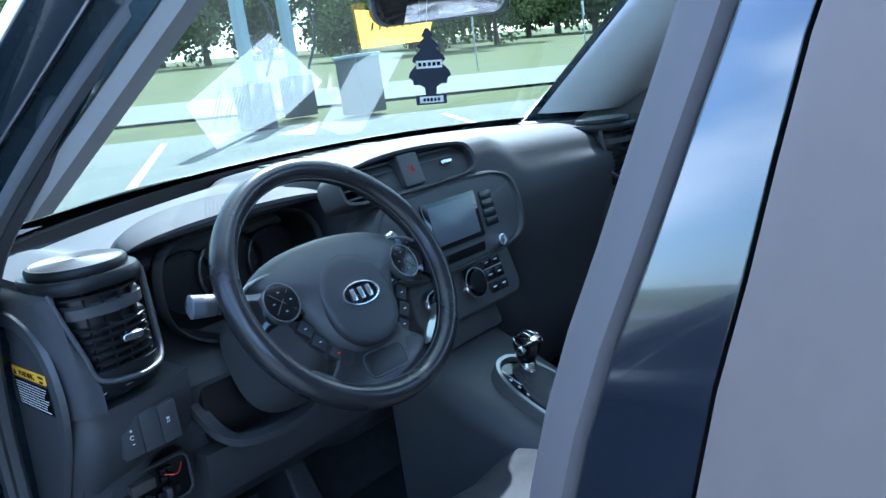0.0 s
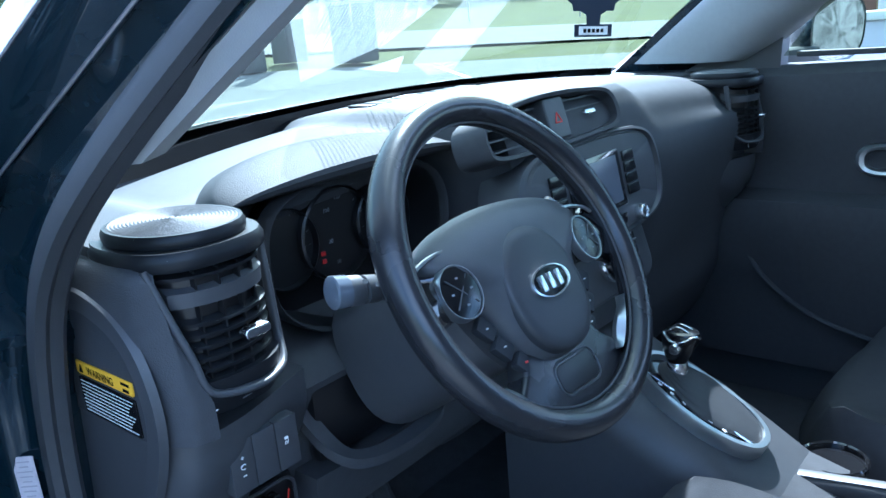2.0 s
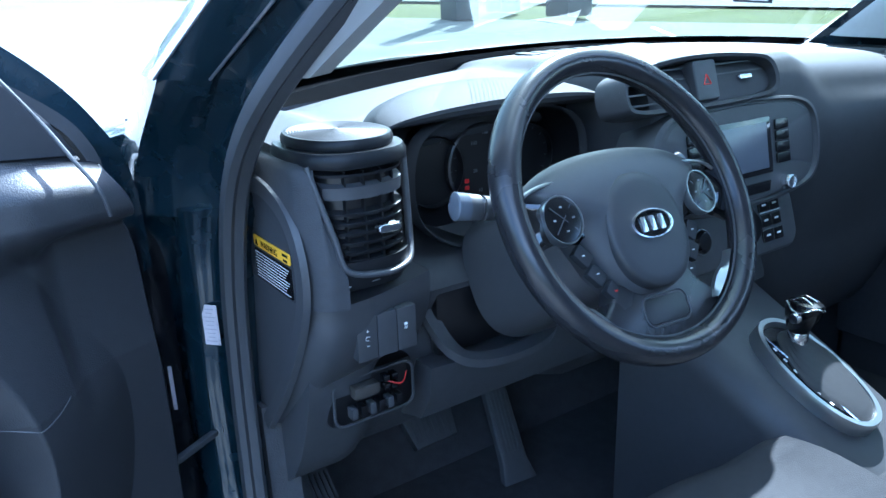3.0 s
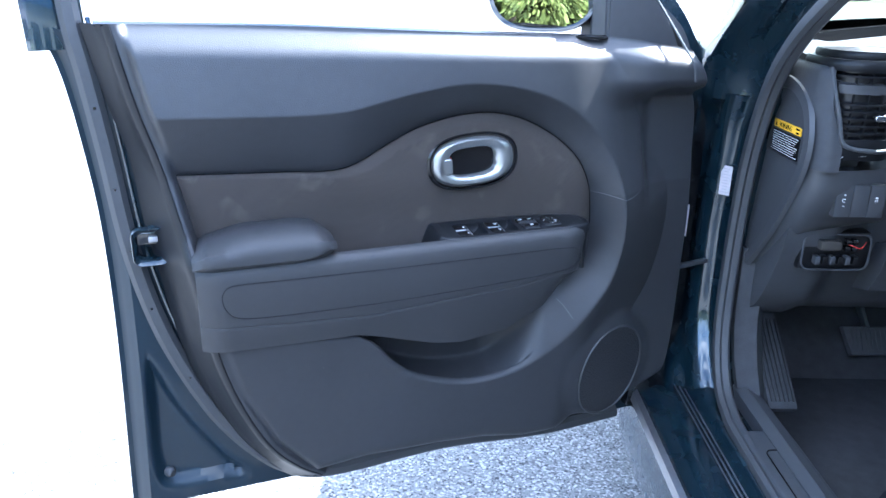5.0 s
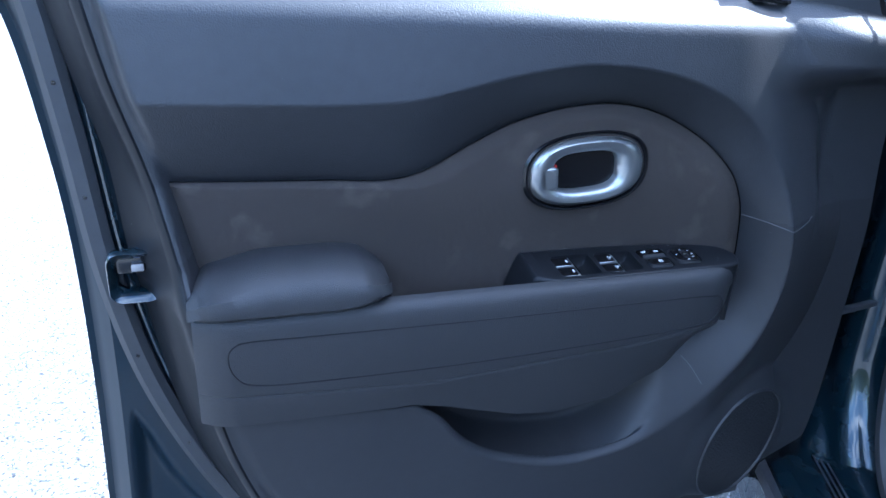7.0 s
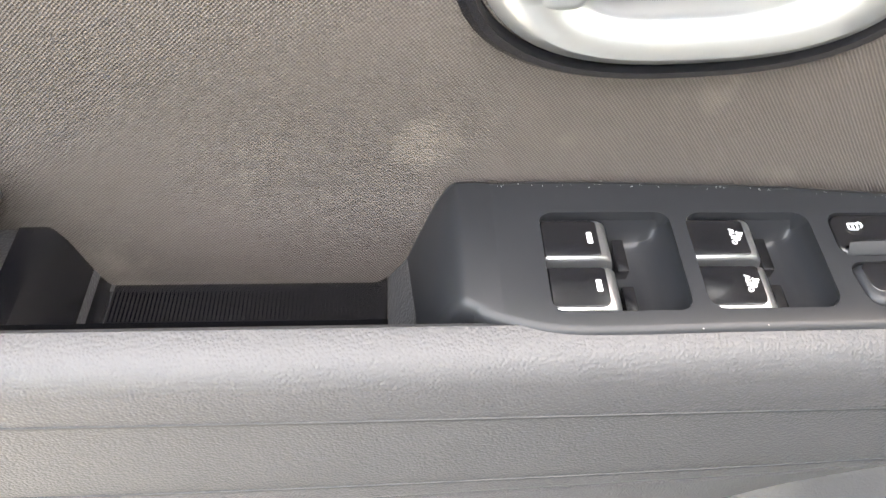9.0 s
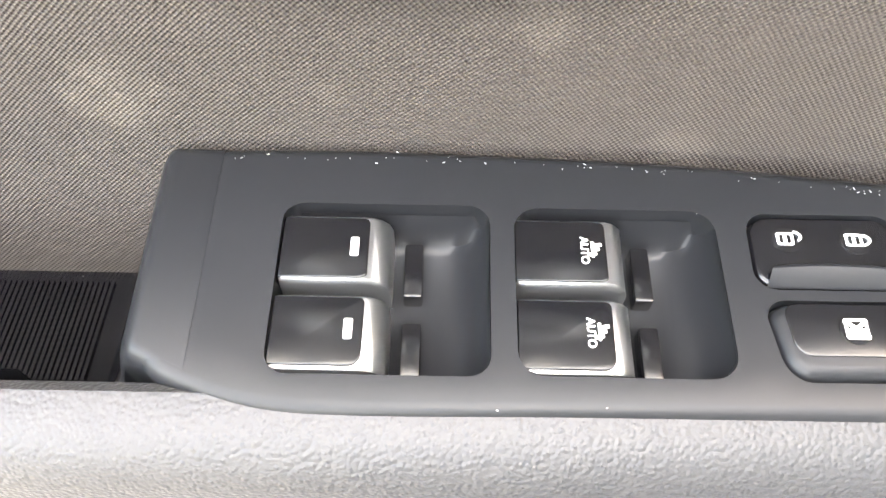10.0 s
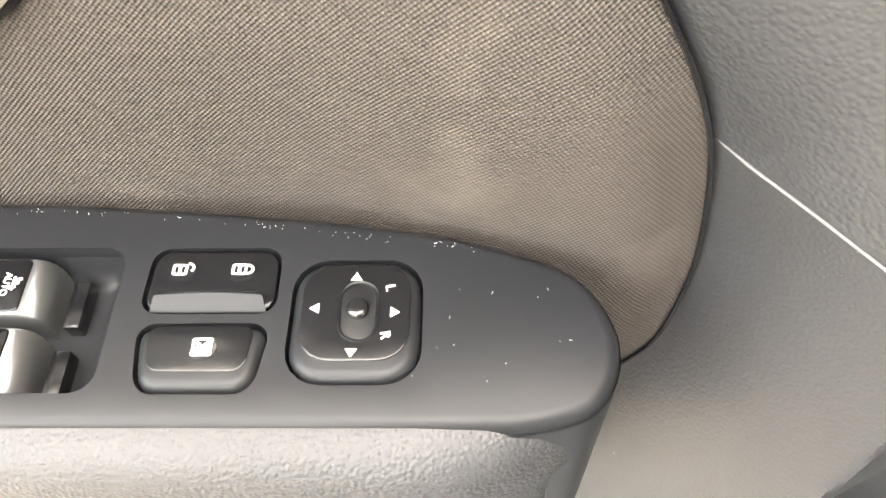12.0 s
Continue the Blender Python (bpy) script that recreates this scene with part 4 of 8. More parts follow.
for du, dw, a in ((0.0003, -0.0119, 180), (0.0003, 0.0099, 0), (0.0102, -0.0026, -90), (-0.0098, -0.0014, 90)):
    mm = Matrix.Translation((MU + du, MW + dw, ZK + 0.00285)) @ pose(0, 0, 0, 0, 0, a)
    bm.faces.new([bm.verts.new(mm @ Vector(q)) for q in ((-0.0015, -0.001, 0), (0.0015, -0.001, 0), (0, 0.0014, 0))])
part("mirror_arrows", bm, M_WHITE, sw)
for s, du, dw in (("L", -0.0084, -0.0086), ("R", -0.0078, 0.0052)):
    text("mirror_letter", s, 0.0036, M_WHITE, sw, Matrix.Translation((MU + du, MW + dw, ZK + 0.00290)) @ pose(0, 0, 0, 0, 0, 180 - 80))

# painted door shell behind the trim, with window frame
OUT = [(1.055, 1.09), (1.036, 1.035), (1.022, 0.94), (1.012, 0.815), (1.012, 0.635), (1.022, 0.353)]
bm = bmesh.new()
edge = [(p.x, p.y) for p in spline([(a, b, 0) for a, b in OUT], 180)]
PRESS = [(0.978, 0.615), (0.986, 0.50), (0.986, 0.42), (0.968, 0.383), (0.90, 0.376), (0.835, 0.374), (0.87, 0.425), (0.925, 0.515), (0.958, 0.595)]
PRESS = [(p.x, p.y) for p in spline([(a, b, 0) for a, b in PRESS], 60, True)]
rows = []
for a, b in edge:
    us_ = np.concatenate([[0.045, 0.30, 0.60], np.linspace(0.80, a - 0.028, 84)])
    dip = 0.016 * sm(-side_of(us_, np.full(us_.shape, b), PRESS) / 0.020)
    low_ = max(0.0, (b - 0.9) / 0.19)        # the waist falls towards the hinge
    rows.append([(u_, 0.009 - d_, b - low_ * (1.094 - interp(u_, [0.1, 0.24, 0.97], [1.046, 1.060, 1.092]))) for u_, d_ in zip(us_, dip)] + [(a - 0.022, 0.003, b), (a - 0.016, -0.003, b), (a - 0.012, -0.008, b), (a - 0.008, -0.011, b), (a - 0.001, -0.010, b), (a, -0.016, b), (a - 0.006, -0.022, b), (a - 0.05, -0.075, b), (0.10, -0.11, b - 0.05 * low_)])
loft(bm, rows, False, False)
bm.faces.new([bm.verts.new(p) for p in rows[-1]])
part("door_shell", bm, M_JAMB, door, "glossy dark blue painted door shell")

# rubber seal and edge strip round the door shell
bm = bmesh.new()
seal = spline([(0.985, -0.03, 1.46), (1.012, -0.012, 1.35), (1.016, 0.004, 1.2), (1.012, 0.012, 1.10), (1.002, 0.016, 1.03), (0.990, 0.018, 0.93), (0.977, 0.018, 0.80), (0.955, 0.018, 0.69), (0.925, 0.018, 0.60), (0.88, 0.02, 0.505), (0.83, 0.022, 0.435), (0.775, 0.022, 0.385), (0.70, 0.022, 0.362), (0.5, 0.022, 0.37), (0.3, 0.022, 0.355), (0.14, 0.022, 0.36)], 90)
sweep(bm, seal, [(-0.012, -0.006), (0.012, -0.006), (0.013, 0.003), (0.006, 0.010), (-0.006, 0.010), (-0.013, 0.003)], up=(0, 1, 0))
part("door_seal", bm, M_RUBBER, door, "black rubber door seal")
bm = bmesh.new()
tube(bm, [(p.x - 0.02, p.y + 0.006, p.z + 0.006) for p in seal[18:70]], 0.003, 6)
part("seal_lip", bm, M_PAINT, door)

# latch opening in the door's edge
LM = on_door(0.949, 0.800, 0.041)
bm = bmesh.new()
ro = rrect(0.040, 0.044, 0.010)
loft(bm, [[LM @ Vector((x * k, y * k, h)) for x, y in ro] for k, h in ((1.27, -0.006), (1.25, 0.0055), (1.20, 0.0075), (1.06, 0.0045), (0.90, 0.0), (0.84, -0.004), (0.82, -0.014))], True, False)
part("latch_frame", bm, M_PAINT, door, "bright-lit blue rim of the latch opening")
bm = bmesh.new()
box(bm, (0, 0, 0), (0.034, 0.018, 0.01), 0.003, LM @ pose(0, 0.010, -0.008))
part("latch_mouth", bm, M_GLOSSBLACK, door)
bm = bmesh.new()
box(bm, (0, 0, 0), (0.012, 0.008, 0.01), 0.001, LM @ pose(0.004, 0.010, -0.001))
part("latch_claw", bm, M_STEEL, door)

# plug in the pressed corner of the metal
bm = bmesh.new()
lathe(bm, ((0.010, 0), (0.0095, 0.004), (0.005, 0.008), (0.002, 0.012), (0.0005, 0.0125)), 16, on_door(0.962, 0.400, -0.006))
part("rubber_plug", bm, M_RUBBER, door)
bm = bmesh.new()
for z in (0.99, 0.88, 0.79, 0.70, 0.58, 0.50):
    lathe(bm, ((0.0022, 0), (0.002, 0.0008), (0.0002, 0.001)), 8, on_door(interp(z, [0.5, 0.6, 0.7, 0.8, 1.0], [0.88, 0.925, 0.958, 0.977, 0.998]), z, 0.0275))
part("seal_clips", bm, M_GLOSSBLACK, door)

# window frame: rear upright, sloping front bar, mirror sail, weather strip
bm = bmesh.new()
rear = spline([(1.03, -0.005, 1.062), (1.035, -0.012, 1.2), (1.03, -0.03, 1.35), (1.0, -0.055, 1.48)], 16)
sweep(bm, rear, [(-0.036, -0.016), (0.034, -0.016), (0.034, -0.002), (0.014, 0.006), (-0.036, 0.010)], up=(0, 1, 0))
sweep(bm, spline([(0.034, -0.004, 0.90), (0.038, -0.006, 1.0), (0.058, -0.010, 1.055), (0.120, -0.018, 1.13), (0.27, -0.035, 1.24), (0.52, -0.06, 1.40), (0.72, -0.07, 1.48), (1.0, -0.055, 1.48)], 40), [(-0.022, -0.016), (0.022, -0.016), (0.022, 0.012), (-0.022, 0.018)], up=(0, 1, 0))
part("window_frame", bm, M_PAINT, door, "glossy dark painted window frame")
bm = bmesh.new()
sweep(bm, [(p.x - 0.022, p.y + 0.014, p.z) for p in rear], [(-0.006, -0.006), (0.006, -0.006), (0.006, 0.006), (-0.006, 0.006)], up=(0, 1, 0))
sweep(bm, spline([(0.070, 0.03, 1.0), (0.082, 0.024, 1.06), (0.125, 0.012, 1.11), (0.28, -0.012, 1.215), (0.52, -0.04, 1.375), (0.72, -0.05, 1.455)], 30), [(-0.007, -0.006), (0.007, -0.006), (0.007, 0.006), (-0.007, 0.006)], up=(0, 1, 0))
part("frame_seal", bm, M_RUBBER, door)
bm = bmesh.new()
sweep(bm, [(0.985, 0.046, 1.099), (0.75, 0.046, 1.094), (0.5, 0.044, 1.084), (0.243, 0.044, 1.073)], [(-0.005, -0.006), (0.004, -0.005), (0.004, -0.002), (-0.005, 0.001)])
part("belt_strip", bm, M_BUTTON, door)
bm = bmesh.new()
tri = [(0.235, 1.064), (0.242, 1.20), (0.168, 1.150), (0.137, 1.117), (0.108, 1.085), (0.086, 1.047)]
loft(bm, [[(u, w, z) for u, z in tri] for w in (-0.02, 0.03)])
bmesh.ops.bevel(bm, geom=bm.edges[:], offset=0.006, segments=3, affect="EDGES")
part("mirror_sail", bm, M_HARD, door, "black triangular mirror base cover")
bm = bmesh.new()
tube(bm, spline([(0.165, 0.030, 1.15), (0.142, 0.06, 1.10), (0.135, 0.095, 1.063), (0.128, 0.118, 1.035), (0.122, 0.120, 1.008)], 24), 0.002, 8)
part("trim_bead", bm, M_HARD, door)

# door mirror outside the glass
bm = bmesh.new()
MM = on_door(0.275, 1.155, -0.115, 0) @ pose(0, 0, 0, -3, -29, 0)
ov = oval(0.098, 0.088, 2.8, 40)
loft(bm, [[MM @ Vector((x * k + dx, y * k, h)) for x, y in ov] for k, h, dx in ((0.90, 0.012, 0), (0.97, 0.014, 0), (1.0, 0.004, 0), (0.98, -0.03, 0.004), (0.85, -0.07, 0.012), (0.5, -0.10, 0.02), (0.05, -0.105, 0.02))], True, True)
mh = part("mirror_housing", bm, M_GLOSSBLACK, door, "black door mirror housing")
bm = bmesh.new()
loft(bm, [[MM @ Vector((x * k, y * k, 0.0135 + 0.003 * (0.9 - k))) for x, y in ov] for k in (0.90, 0.75, 0.6, 0.45, 0.3, 0.15, 0.02)])
part("mirror_glass", bm, M_MIRROR, mh, "mirror reflecting green trees")
bm = bmesh.new()
loft(bm, [[(0.205, -0.10, 1.06), (0.205, -0.10, 1.12), (0.205, -0.07, 1.12), (0.205, -0.07, 1.06)], [(0.14, -0.02, 1.055), (0.14, -0.02, 1.11), (0.14, 0.0, 1.11), (0.14, 0.0, 1.055)]])
part("mirror_arm", bm, M_HARD, mh)

# round cap at the back of the map pocket
bm = bmesh.new()
part("pocket_emblem", lathe(bm, ((0.012, 0), (0.0115, 0.001), (0.0002, 0.0012)), 20, on_door(0.475, 0.578, 0.0245)), M_SOFT, door)

# thin seams cut in the trim
M_SEAMLIGHT = mat("pale_seam_edge", (0.075, 0.075, 0.078), 0.5)
bm = bmesh.new()
for pts in ([(0.266, 0, 0.828), (0.25, 0, 0.8265), (0.235, 0, 0.823), (0.218, 0, 0.819), (0.195, 0, 0.822), (0.178, 0, 0.828)], [(0.322, 0, 0.648), (0.312, 0, 0.636), (0.302, 0, 0.618)],):
    pp = spline(pts, 12)
    uu, zz = np.array([p.x for p in pp]), np.array([p.z for p in pp])
    hh = trim_height(uu, zz)
    tube(bm, [(a, b, c) for a, b, c in zip(uu, hh, zz)], 0.0006, 6)
part("trim_seam", bm, M_SEAMLIGHT, door)

# ---- car body ----
car = thing("car_body", pose(0, 0, 0), "dark blue car body with open driver's doorway", "car body")


TRIM_SEC = [(-0.724, 0.375), (-0.700, 0.33), (-0.676, 0.205), (-0.678, 0.150), (-0.695, 0.110), (-0.730, 0.082), (-0.745, 0.10), (-0.735, 0.30)]
PAINT_SEC = [(-0.748, 0.10), (-0.758, 0.135), (-0.752, 0.165), (-0.770, 0.195), (-0.778, 0.188), (-0.800, 0.205), (-0.818, 0.235), (-0.815, 0.30), (-0.795, 0.37), (-0.76, 0.42), (-0.735, 0.41), (-0.738, 0.30)]
for side in (-1, 1):
    for nm, sec_pts, mt, lab in (("pillar_trim", TRIM_SEC, M_PILLAR, "grey cloth-textured pillar trim"), ("roof_pillar", PAINT_SEC, M_PAINT, "glossy dark blue front roof pillar")):
        bm = bmesh.new()
        loops = []
        for z in np.linspace((1.135 if side < 0 else 1.08) if nm == "pillar_trim" else 1.13 if side < 0 else 1.0, 1.56, 15):
            dx, dy = 0.42 * (z - 1.15), -1.43 * (z - 1.15)
            sec = [(x, y) for x, y in sec_pts]
            loops.append([(-side * (x + dx), y + dy, z) if side > 0 else (x + dx, y + dy, z) for x, y in sec])
        loft(bm, loops)
        part(nm, bm, mt, car, lab)
    # thin steel beads drawn as the highlights on the glossy pillar's creases
    for x, y in ((-0.7785, 0.1875), (-0.8185, 0.236)):
        bm = bmesh.new()
        tube(bm, [(side * -(x + 0.42 * (z - 1.15)), y - 1.43 * (z - 1.15), z) for z in (1.13, 1.3, 1.5)], 0.0016, 6)
        part("pillar_glint", bm, M_STEEL, car, "thin steel bead drawn as a highlight along the roof pillar")

# hinge pillar under the roof pillar, rocker and sill


def seal_y(z):
    return interp(z, [0.42, 0.46, 0.55, 0.73, 0.92, 1.06], [0.24, 0.287, 0.33, 0.336, 0.305, 0.235])


bm = bmesh.new()
loops = []
for z in np.linspace(0.30, 0.975, 24):
    y = seal_y(z)
    k = smooth01((z - 0.85) / 0.2)
    out = 0.02 * math.sin((z - 0.4) * 3)
    face = spline([(-0.752, y + 0.012, z), (-0.757, y + 0.030, z), (-0.768, y + 0.047, z), (-0.784, y + 0.054 - 0.006 * k, z), (-0.799, y + 0.072 - 0.015 * k, z), (-0.806 + out * 0.3, y + 0.098 - 0.02 * k, z), (-0.821 + out * 0.3, y + 0.114 - 0.02 * k, z), (-0.836, y + 0.136 - 0.02 * k, z), (-0.840, y + 0.163, z), (-0.866, y + 0.178, z), (-0.888, y + 0.20, z)], 44)
    loops.append([(-0.70, y + 0.02, z)] + [tuple(p) for p in face] + [(-0.892, 1.0, z), (-0.70, 1.0, z)])
loft(bm, loops)
part("hinge_pillar", bm, M_PAINT, car, "glossy dark blue hinge pillar beside the doorway")
# foot of the roof pillar, fairing into the hinge pillar
bm = bmesh.new()
y = seal_y(0.97)
foot = [(-0.752, y + 0.012), (-0.758, y + 0.035), (-0.766, y + 0.045), (-0.775, y + 0.052), (-0.79, y + 0.068), (-0.813, y + 0.088), (-0.832, y + 0.115), (-0.836, y + 0.16), (-0.842, y + 0.22), (-0.83, 0.64), (-0.72, 0.64), (-0.70, y + 0.02)]
loops = []
for t in np.linspace(0, 1, 12):
    z = 0.965 + 0.17 * t
    k = smooth01(t) * 0.5 + 0.5 * t
    dx, dy = 0.42 * (1.135 - 1.15), -1.43 * (1.135 - 1.15)
    sag = -0.035 * math.sin(math.pi * t)
    loops.append([(a[0] * (1 - k) + (b[0] + dx) * k, a[1] * (1 - k) + (b[1] + dy) * k - sag * (1 if i < 7 else 0.3), z) for i, (a, b) in enumerate(zip(foot, PAINT_SEC))])
loft(bm, loops)
part("pillar_foot", bm, M_PAINT, car, "dark blue foot of the roof pillar")
bm = bmesh.new()
prof = [(-0.885, 0.20), (-0.905, 0.26), (-0.908, 0.345), (-0.890, 0.395), (-0.860, 0.405), (-0.812, 0.400), (-0.802, 0.408), (-0.795, 0.424), (-0.775, 0.430), (-0.745, 0.428), (-0.735, 0.36), (-0.735, 0.20)]
loft(bm, [[(x, y, z) for x, z in prof] for y in np.linspace(-2.2, 0.42, 4)])
part("rocker", bm, M_PAINT, car, "dark blue painted rocker under the doorway")
bm = bmesh.new()
loft(bm, [[(x, y, z) for x, z in ((-0.906, 0.378), (-0.912, 0.382), (-0.909, 0.398), (-0.900, 0.404), (-0.896, 0.392))] for y in (-2.2, 0.40)])
part("rocker_edge", bm, M_STEEL, car, "pale worn rocker edge strip")
for dx in (-0.806, -0.814, -0.822):
    bm = bmesh.new()
    tube(bm, [(dx, 0.36, 0.404), (dx, 0.0, 0.404), (dx, -2, 0.404)], 0.0016, 6)
    part("sill_line", bm, M_STEEL, car)
bm = bmesh.new()
pad(bm, ccw(at(rrect(0.085, 0.62, 0.02), -0.735, -0.17)), 0.442, 0.006, base=0.40)
sp_ = part("sill_plate", bm, M_HARD, car, "black plastic door sill plate")
bm = bmesh.new()
tube(bm, [(x, y, 0.4425) for x, y in at(rrect(0.045, 0.50, 0.012), -0.735, -0.17)], 0.0012, 6, True)
part("sill_plate_groove", bm, M_GLOSSBLACK, sp_)

# seal round the doorway
ring = [(-0.765, -0.42, 0.432), (-0.765, 0.08, 0.432), (-0.762, 0.20, 0.440), (-0.757, 0.268, 0.475), (-0.752, 0.312, 0.55), (-0.747, 0.330, 0.65), (-0.745, 0.332, 0.76), (-0.746, 0.315, 0.88), (-0.749, 0.270, 0.99), (-0.752, 0.205, 1.065), (-0.746, 0.125, 1.13), (-0.715, 0.03, 1.21), (-0.675, -0.07, 1.29), (-0.63, -0.18, 1.37), (-0.58, -0.30, 1.45), (-0.555, -0.42, 1.50), (-0.555, -0.55, 1.52), (-0.56, -0.69, 1.48), (-0.645, -0.685, 1.36), (-0.712, -0.632, 1.22), (-0.726, -0.562, 1.05), (-0.738, -0.522, 0.85), (-0.745, -0.505, 0.6), (-0.752, -0.49, 0.47)]
bm = bmesh.new()
pts = spline(ring, 170, True)
cen = Vector((-0.6, -0.1, 0.95))
loops = []
for i, p in enumerate(pts):
    t = (pts[(i + 1) % len(pts)] - pts[i - 1]).normalized()
    s = Vector((1, 0, 0)) - t * t.x
    s.normalize()
    o = t.cross(s)
    if o.dot(cen - p) > 0:
        o = -o
    # s points into the car, o away from the opening
    loops.append([p + s * a + o * b for a, b in ((-0.022, 0.012), (-0.026, 0.004), (-0.024, -0.006), (-0.017, -0.010), (-0.012, -0.007), (-0.008, -0.009), (-0.002, -0.010), (0.003, -0.006), (0.004, 0.002), (0.002, 0.012))])
loft(bm, loops, True, False, True)
part("doorway_seal", bm, M_RUBBER, car, "grey-black rubber doorway seal")

# middle pillar: grey rubber edge, gloss outer face, and the rear door's edge
PILLAR_Z = [0.42, 0.85, 0.997, 1.08, 1.127, 1.183, 1.239, 1.36, 1.5]
PILLAR_Y = [-0.490, -0.497, -0.513, -0.539, -0.562, -0.587, -0.613, -0.665, -0.70]
M_EDGE = mat("grey_rubber_edge", (0.080, 0.070, 0.070), 0.6, grain=0.15, grain_size=0.002, grain_type="noise", tone=0.08)
M_REARDOOR = mat("satin_grey_frame", (0.125, 0.099, 0.087), 0.55, tone=0.08)
edge_rows, face_rows, door_rows = [], [], []
for z in np.linspace(0.42, 1.5, 28):
    y = interp(z, PILLAR_Z, PILLAR_Y)
    x = interp(z, [0.42, 1.0, 1.06, 1.13, 1.24, 1.36, 1.5], [-0.785, -0.770, -0.758, -0.745, -0.725, -0.701, -0.655])
    y += 0.45 * min(0.03, max(-0.03, x + 0.745))
    f = interp(z, [0.9, 1.06, 1.23], [0.100, 0.095, 0.072])
    edge_rows.append([(x + 0.05, y - 0.012, z), (x + 0.006, y - 0.001, z), (x - 0.001, y - 0.001, z), (x - 0.006, y - 0.006, z), (x - 0.015, y - 0.020, z), (x - 0.018, y - 0.027, z), (x - 0.014, y - 0.032, z), (x + 0.05, y - 0.034, z)])
    face_rows.append([(x + 0.05, y - 0.036, z), (x - 0.014, y - 0.0335, z), (x - 0.020, y - 0.0345, z), (x - 0.0225, y - 0.037, z), (x - 0.034, y - f + 0.007, z), (x - 0.035, y - f + 0.006, z), (x + 0.05, y - f - 0.004, z)])
    door_rows.append([(x + 0.05, y - f - 0.006, z), (x - 0.032, y - f + 0.0045, z), (x - 0.039, y - f + 0.003, z), (x - 0.044, y - f - 0.008, z), (x - 0.050, y - f - 0.5, z), (x + 0.05, y - f - 0.5, z)])
for nm, rows, mt, lab in (("pillar_edge", edge_rows, M_EDGE, "grey rubber edge of the middle pillar"), ("middle_pillar", face_rows, M_PILLARGLOSS, "gloss dark middle pillar reflecting sky"), ("rear_door_frame", door_rows, M_REARDOOR, "satin dark grey rear door frame")):
    bm = bmesh.new()
    loft(bm, rows)
    part(nm, bm, mt, car, lab)

# roof, closing sides, floor and bonnet
bm = bmesh.new()
loops = []
for y, z, hw in ((-0.22, 1.50, 0.53), (-0.30, 1.525, 0.57), (-0.6, 1.55, 0.60), (-1.4, 1.56, 0.60), (-2.3, 1.50, 0.58)):
    row = [(-hw, y, z - 0.05), (-hw * 0.6, y, z + 0.02), (0, y, z + 0.03), (hw * 0.6, y, z + 0.02), (hw, y, z - 0.05)]
    row2 = [(x, yy, zz - 0.04) for x, yy, zz in row[::-1]]
    loops.append(row + row2)
loft(bm, loops)
M_HEADLINER = mat("grey_headliner", (0.52, 0.52, 0.5), 0.95, tone=0.05)
part("roof_lining", bm, M_HEADLINER, car, "grey cloth roof lining")
bm = bmesh.new()
loops = []
for y, z, hw in ((-0.215, 1.505, 0.545), (-0.30, 1.53, 0.585), (-0.6, 1.555, 0.615), (-1.4, 1.565, 0.615), (-2.32, 1.505, 0.595)):
    row = [(-hw, y, z - 0.05), (-hw * 0.95, y, z - 0.02), (-hw * 0.6, y, z + 0.028), (0, y, z + 0.04), (hw * 0.6, y, z + 0.028), (hw * 0.95, y, z - 0.02), (hw, y, z - 0.05)]
    loops.append(row + [(x, yy, zz - 0.006) for x, yy, zz in row[::-1]])
loft(bm, loops)
part("roof_skin", bm, M_PAINT, car, "dark blue painted roof")
bm = bmesh.new()
box(bm, (0, -2.3, 0.66), (1.6, 0.06, 0.77), 0.02)
part("tailgate", bm, M_PAINT, car, "dark blue tailgate")
bm = bmesh.new()
loft(bm, [[(x * (1 - 0.25 * t), -2.29 + 0.02 * t, 1.045 + 0.41 * t) for x in np.linspace(-0.76, 0.76, 9)] for t in (0, 0.5, 1)], False, False)
rear_pane = part("rear_window", bm, M_GLASS, car, "clear rear window")
rear_pane.visible_shadow = False
for side in (-1, 1):
    bm = bmesh.new()
    box(bm, (side * 0.80, -1.55, 0.72), (0.07, 1.5, 0.70), 0.03)
    part("rear_side", bm, M_PAINT, car, "dark blue painted rear side")
bm = bmesh.new()
box(bm, (0, -0.75, 0.285), (1.5, 3.0, 0.05), 0.005)
loft(bm, [[(-0.74, 0.55, 0.26), (0.74, 0.55, 0.26), (0.74, 0.55, 0.30), (-0.74, 0.55, 0.30)], [(-0.74, 0.80, 0.50), (0.74, 0.80, 0.50), (0.74, 0.76, 0.52), (-0.74, 0.76, 0.52)], [(-0.74, 0.82, 1.02), (0.74, 0.82, 1.02), (0.74, 0.78, 1.02), (-0.74, 0.78, 1.02)]])
part("cabin_floor", bm, M_CARPET, car, "black carpeted cabin floor and firewall")
bm = bmesh.new()
box(bm, (0.79, -0.1, 0.36), (0.1, 1.2, 0.14), 0.02)
part("sill_far", bm, M_PAINT, car)
bm = bmesh.new()
rows = []
for y, z in ((0.70, 1.005), (0.85, 1.01), (1.1, 0.985), (1.4, 0.94), (1.65, 0.87), (1.75, 0.78), (1.78, 0.5)):
    rows.append([(x, y - 0.10 * (abs(x) / 0.8) ** 2, z - 0.05 * (abs(x) / 0.8) ** 3 + 0.015 * math.exp(-((abs(x) - 0.6) / 0.08) ** 2)) for x in np.linspace(-0.86, 0.86, 25)])
rows = [[(x * (1 - 0.08 * smooth01((y - 1.2) / 0.6)), y, z) for x, y, z in r] for r in rows]
loft(bm, rows, False, False)
part("bonnet", bm, M_PAINT, car, "dark blue bonnet")
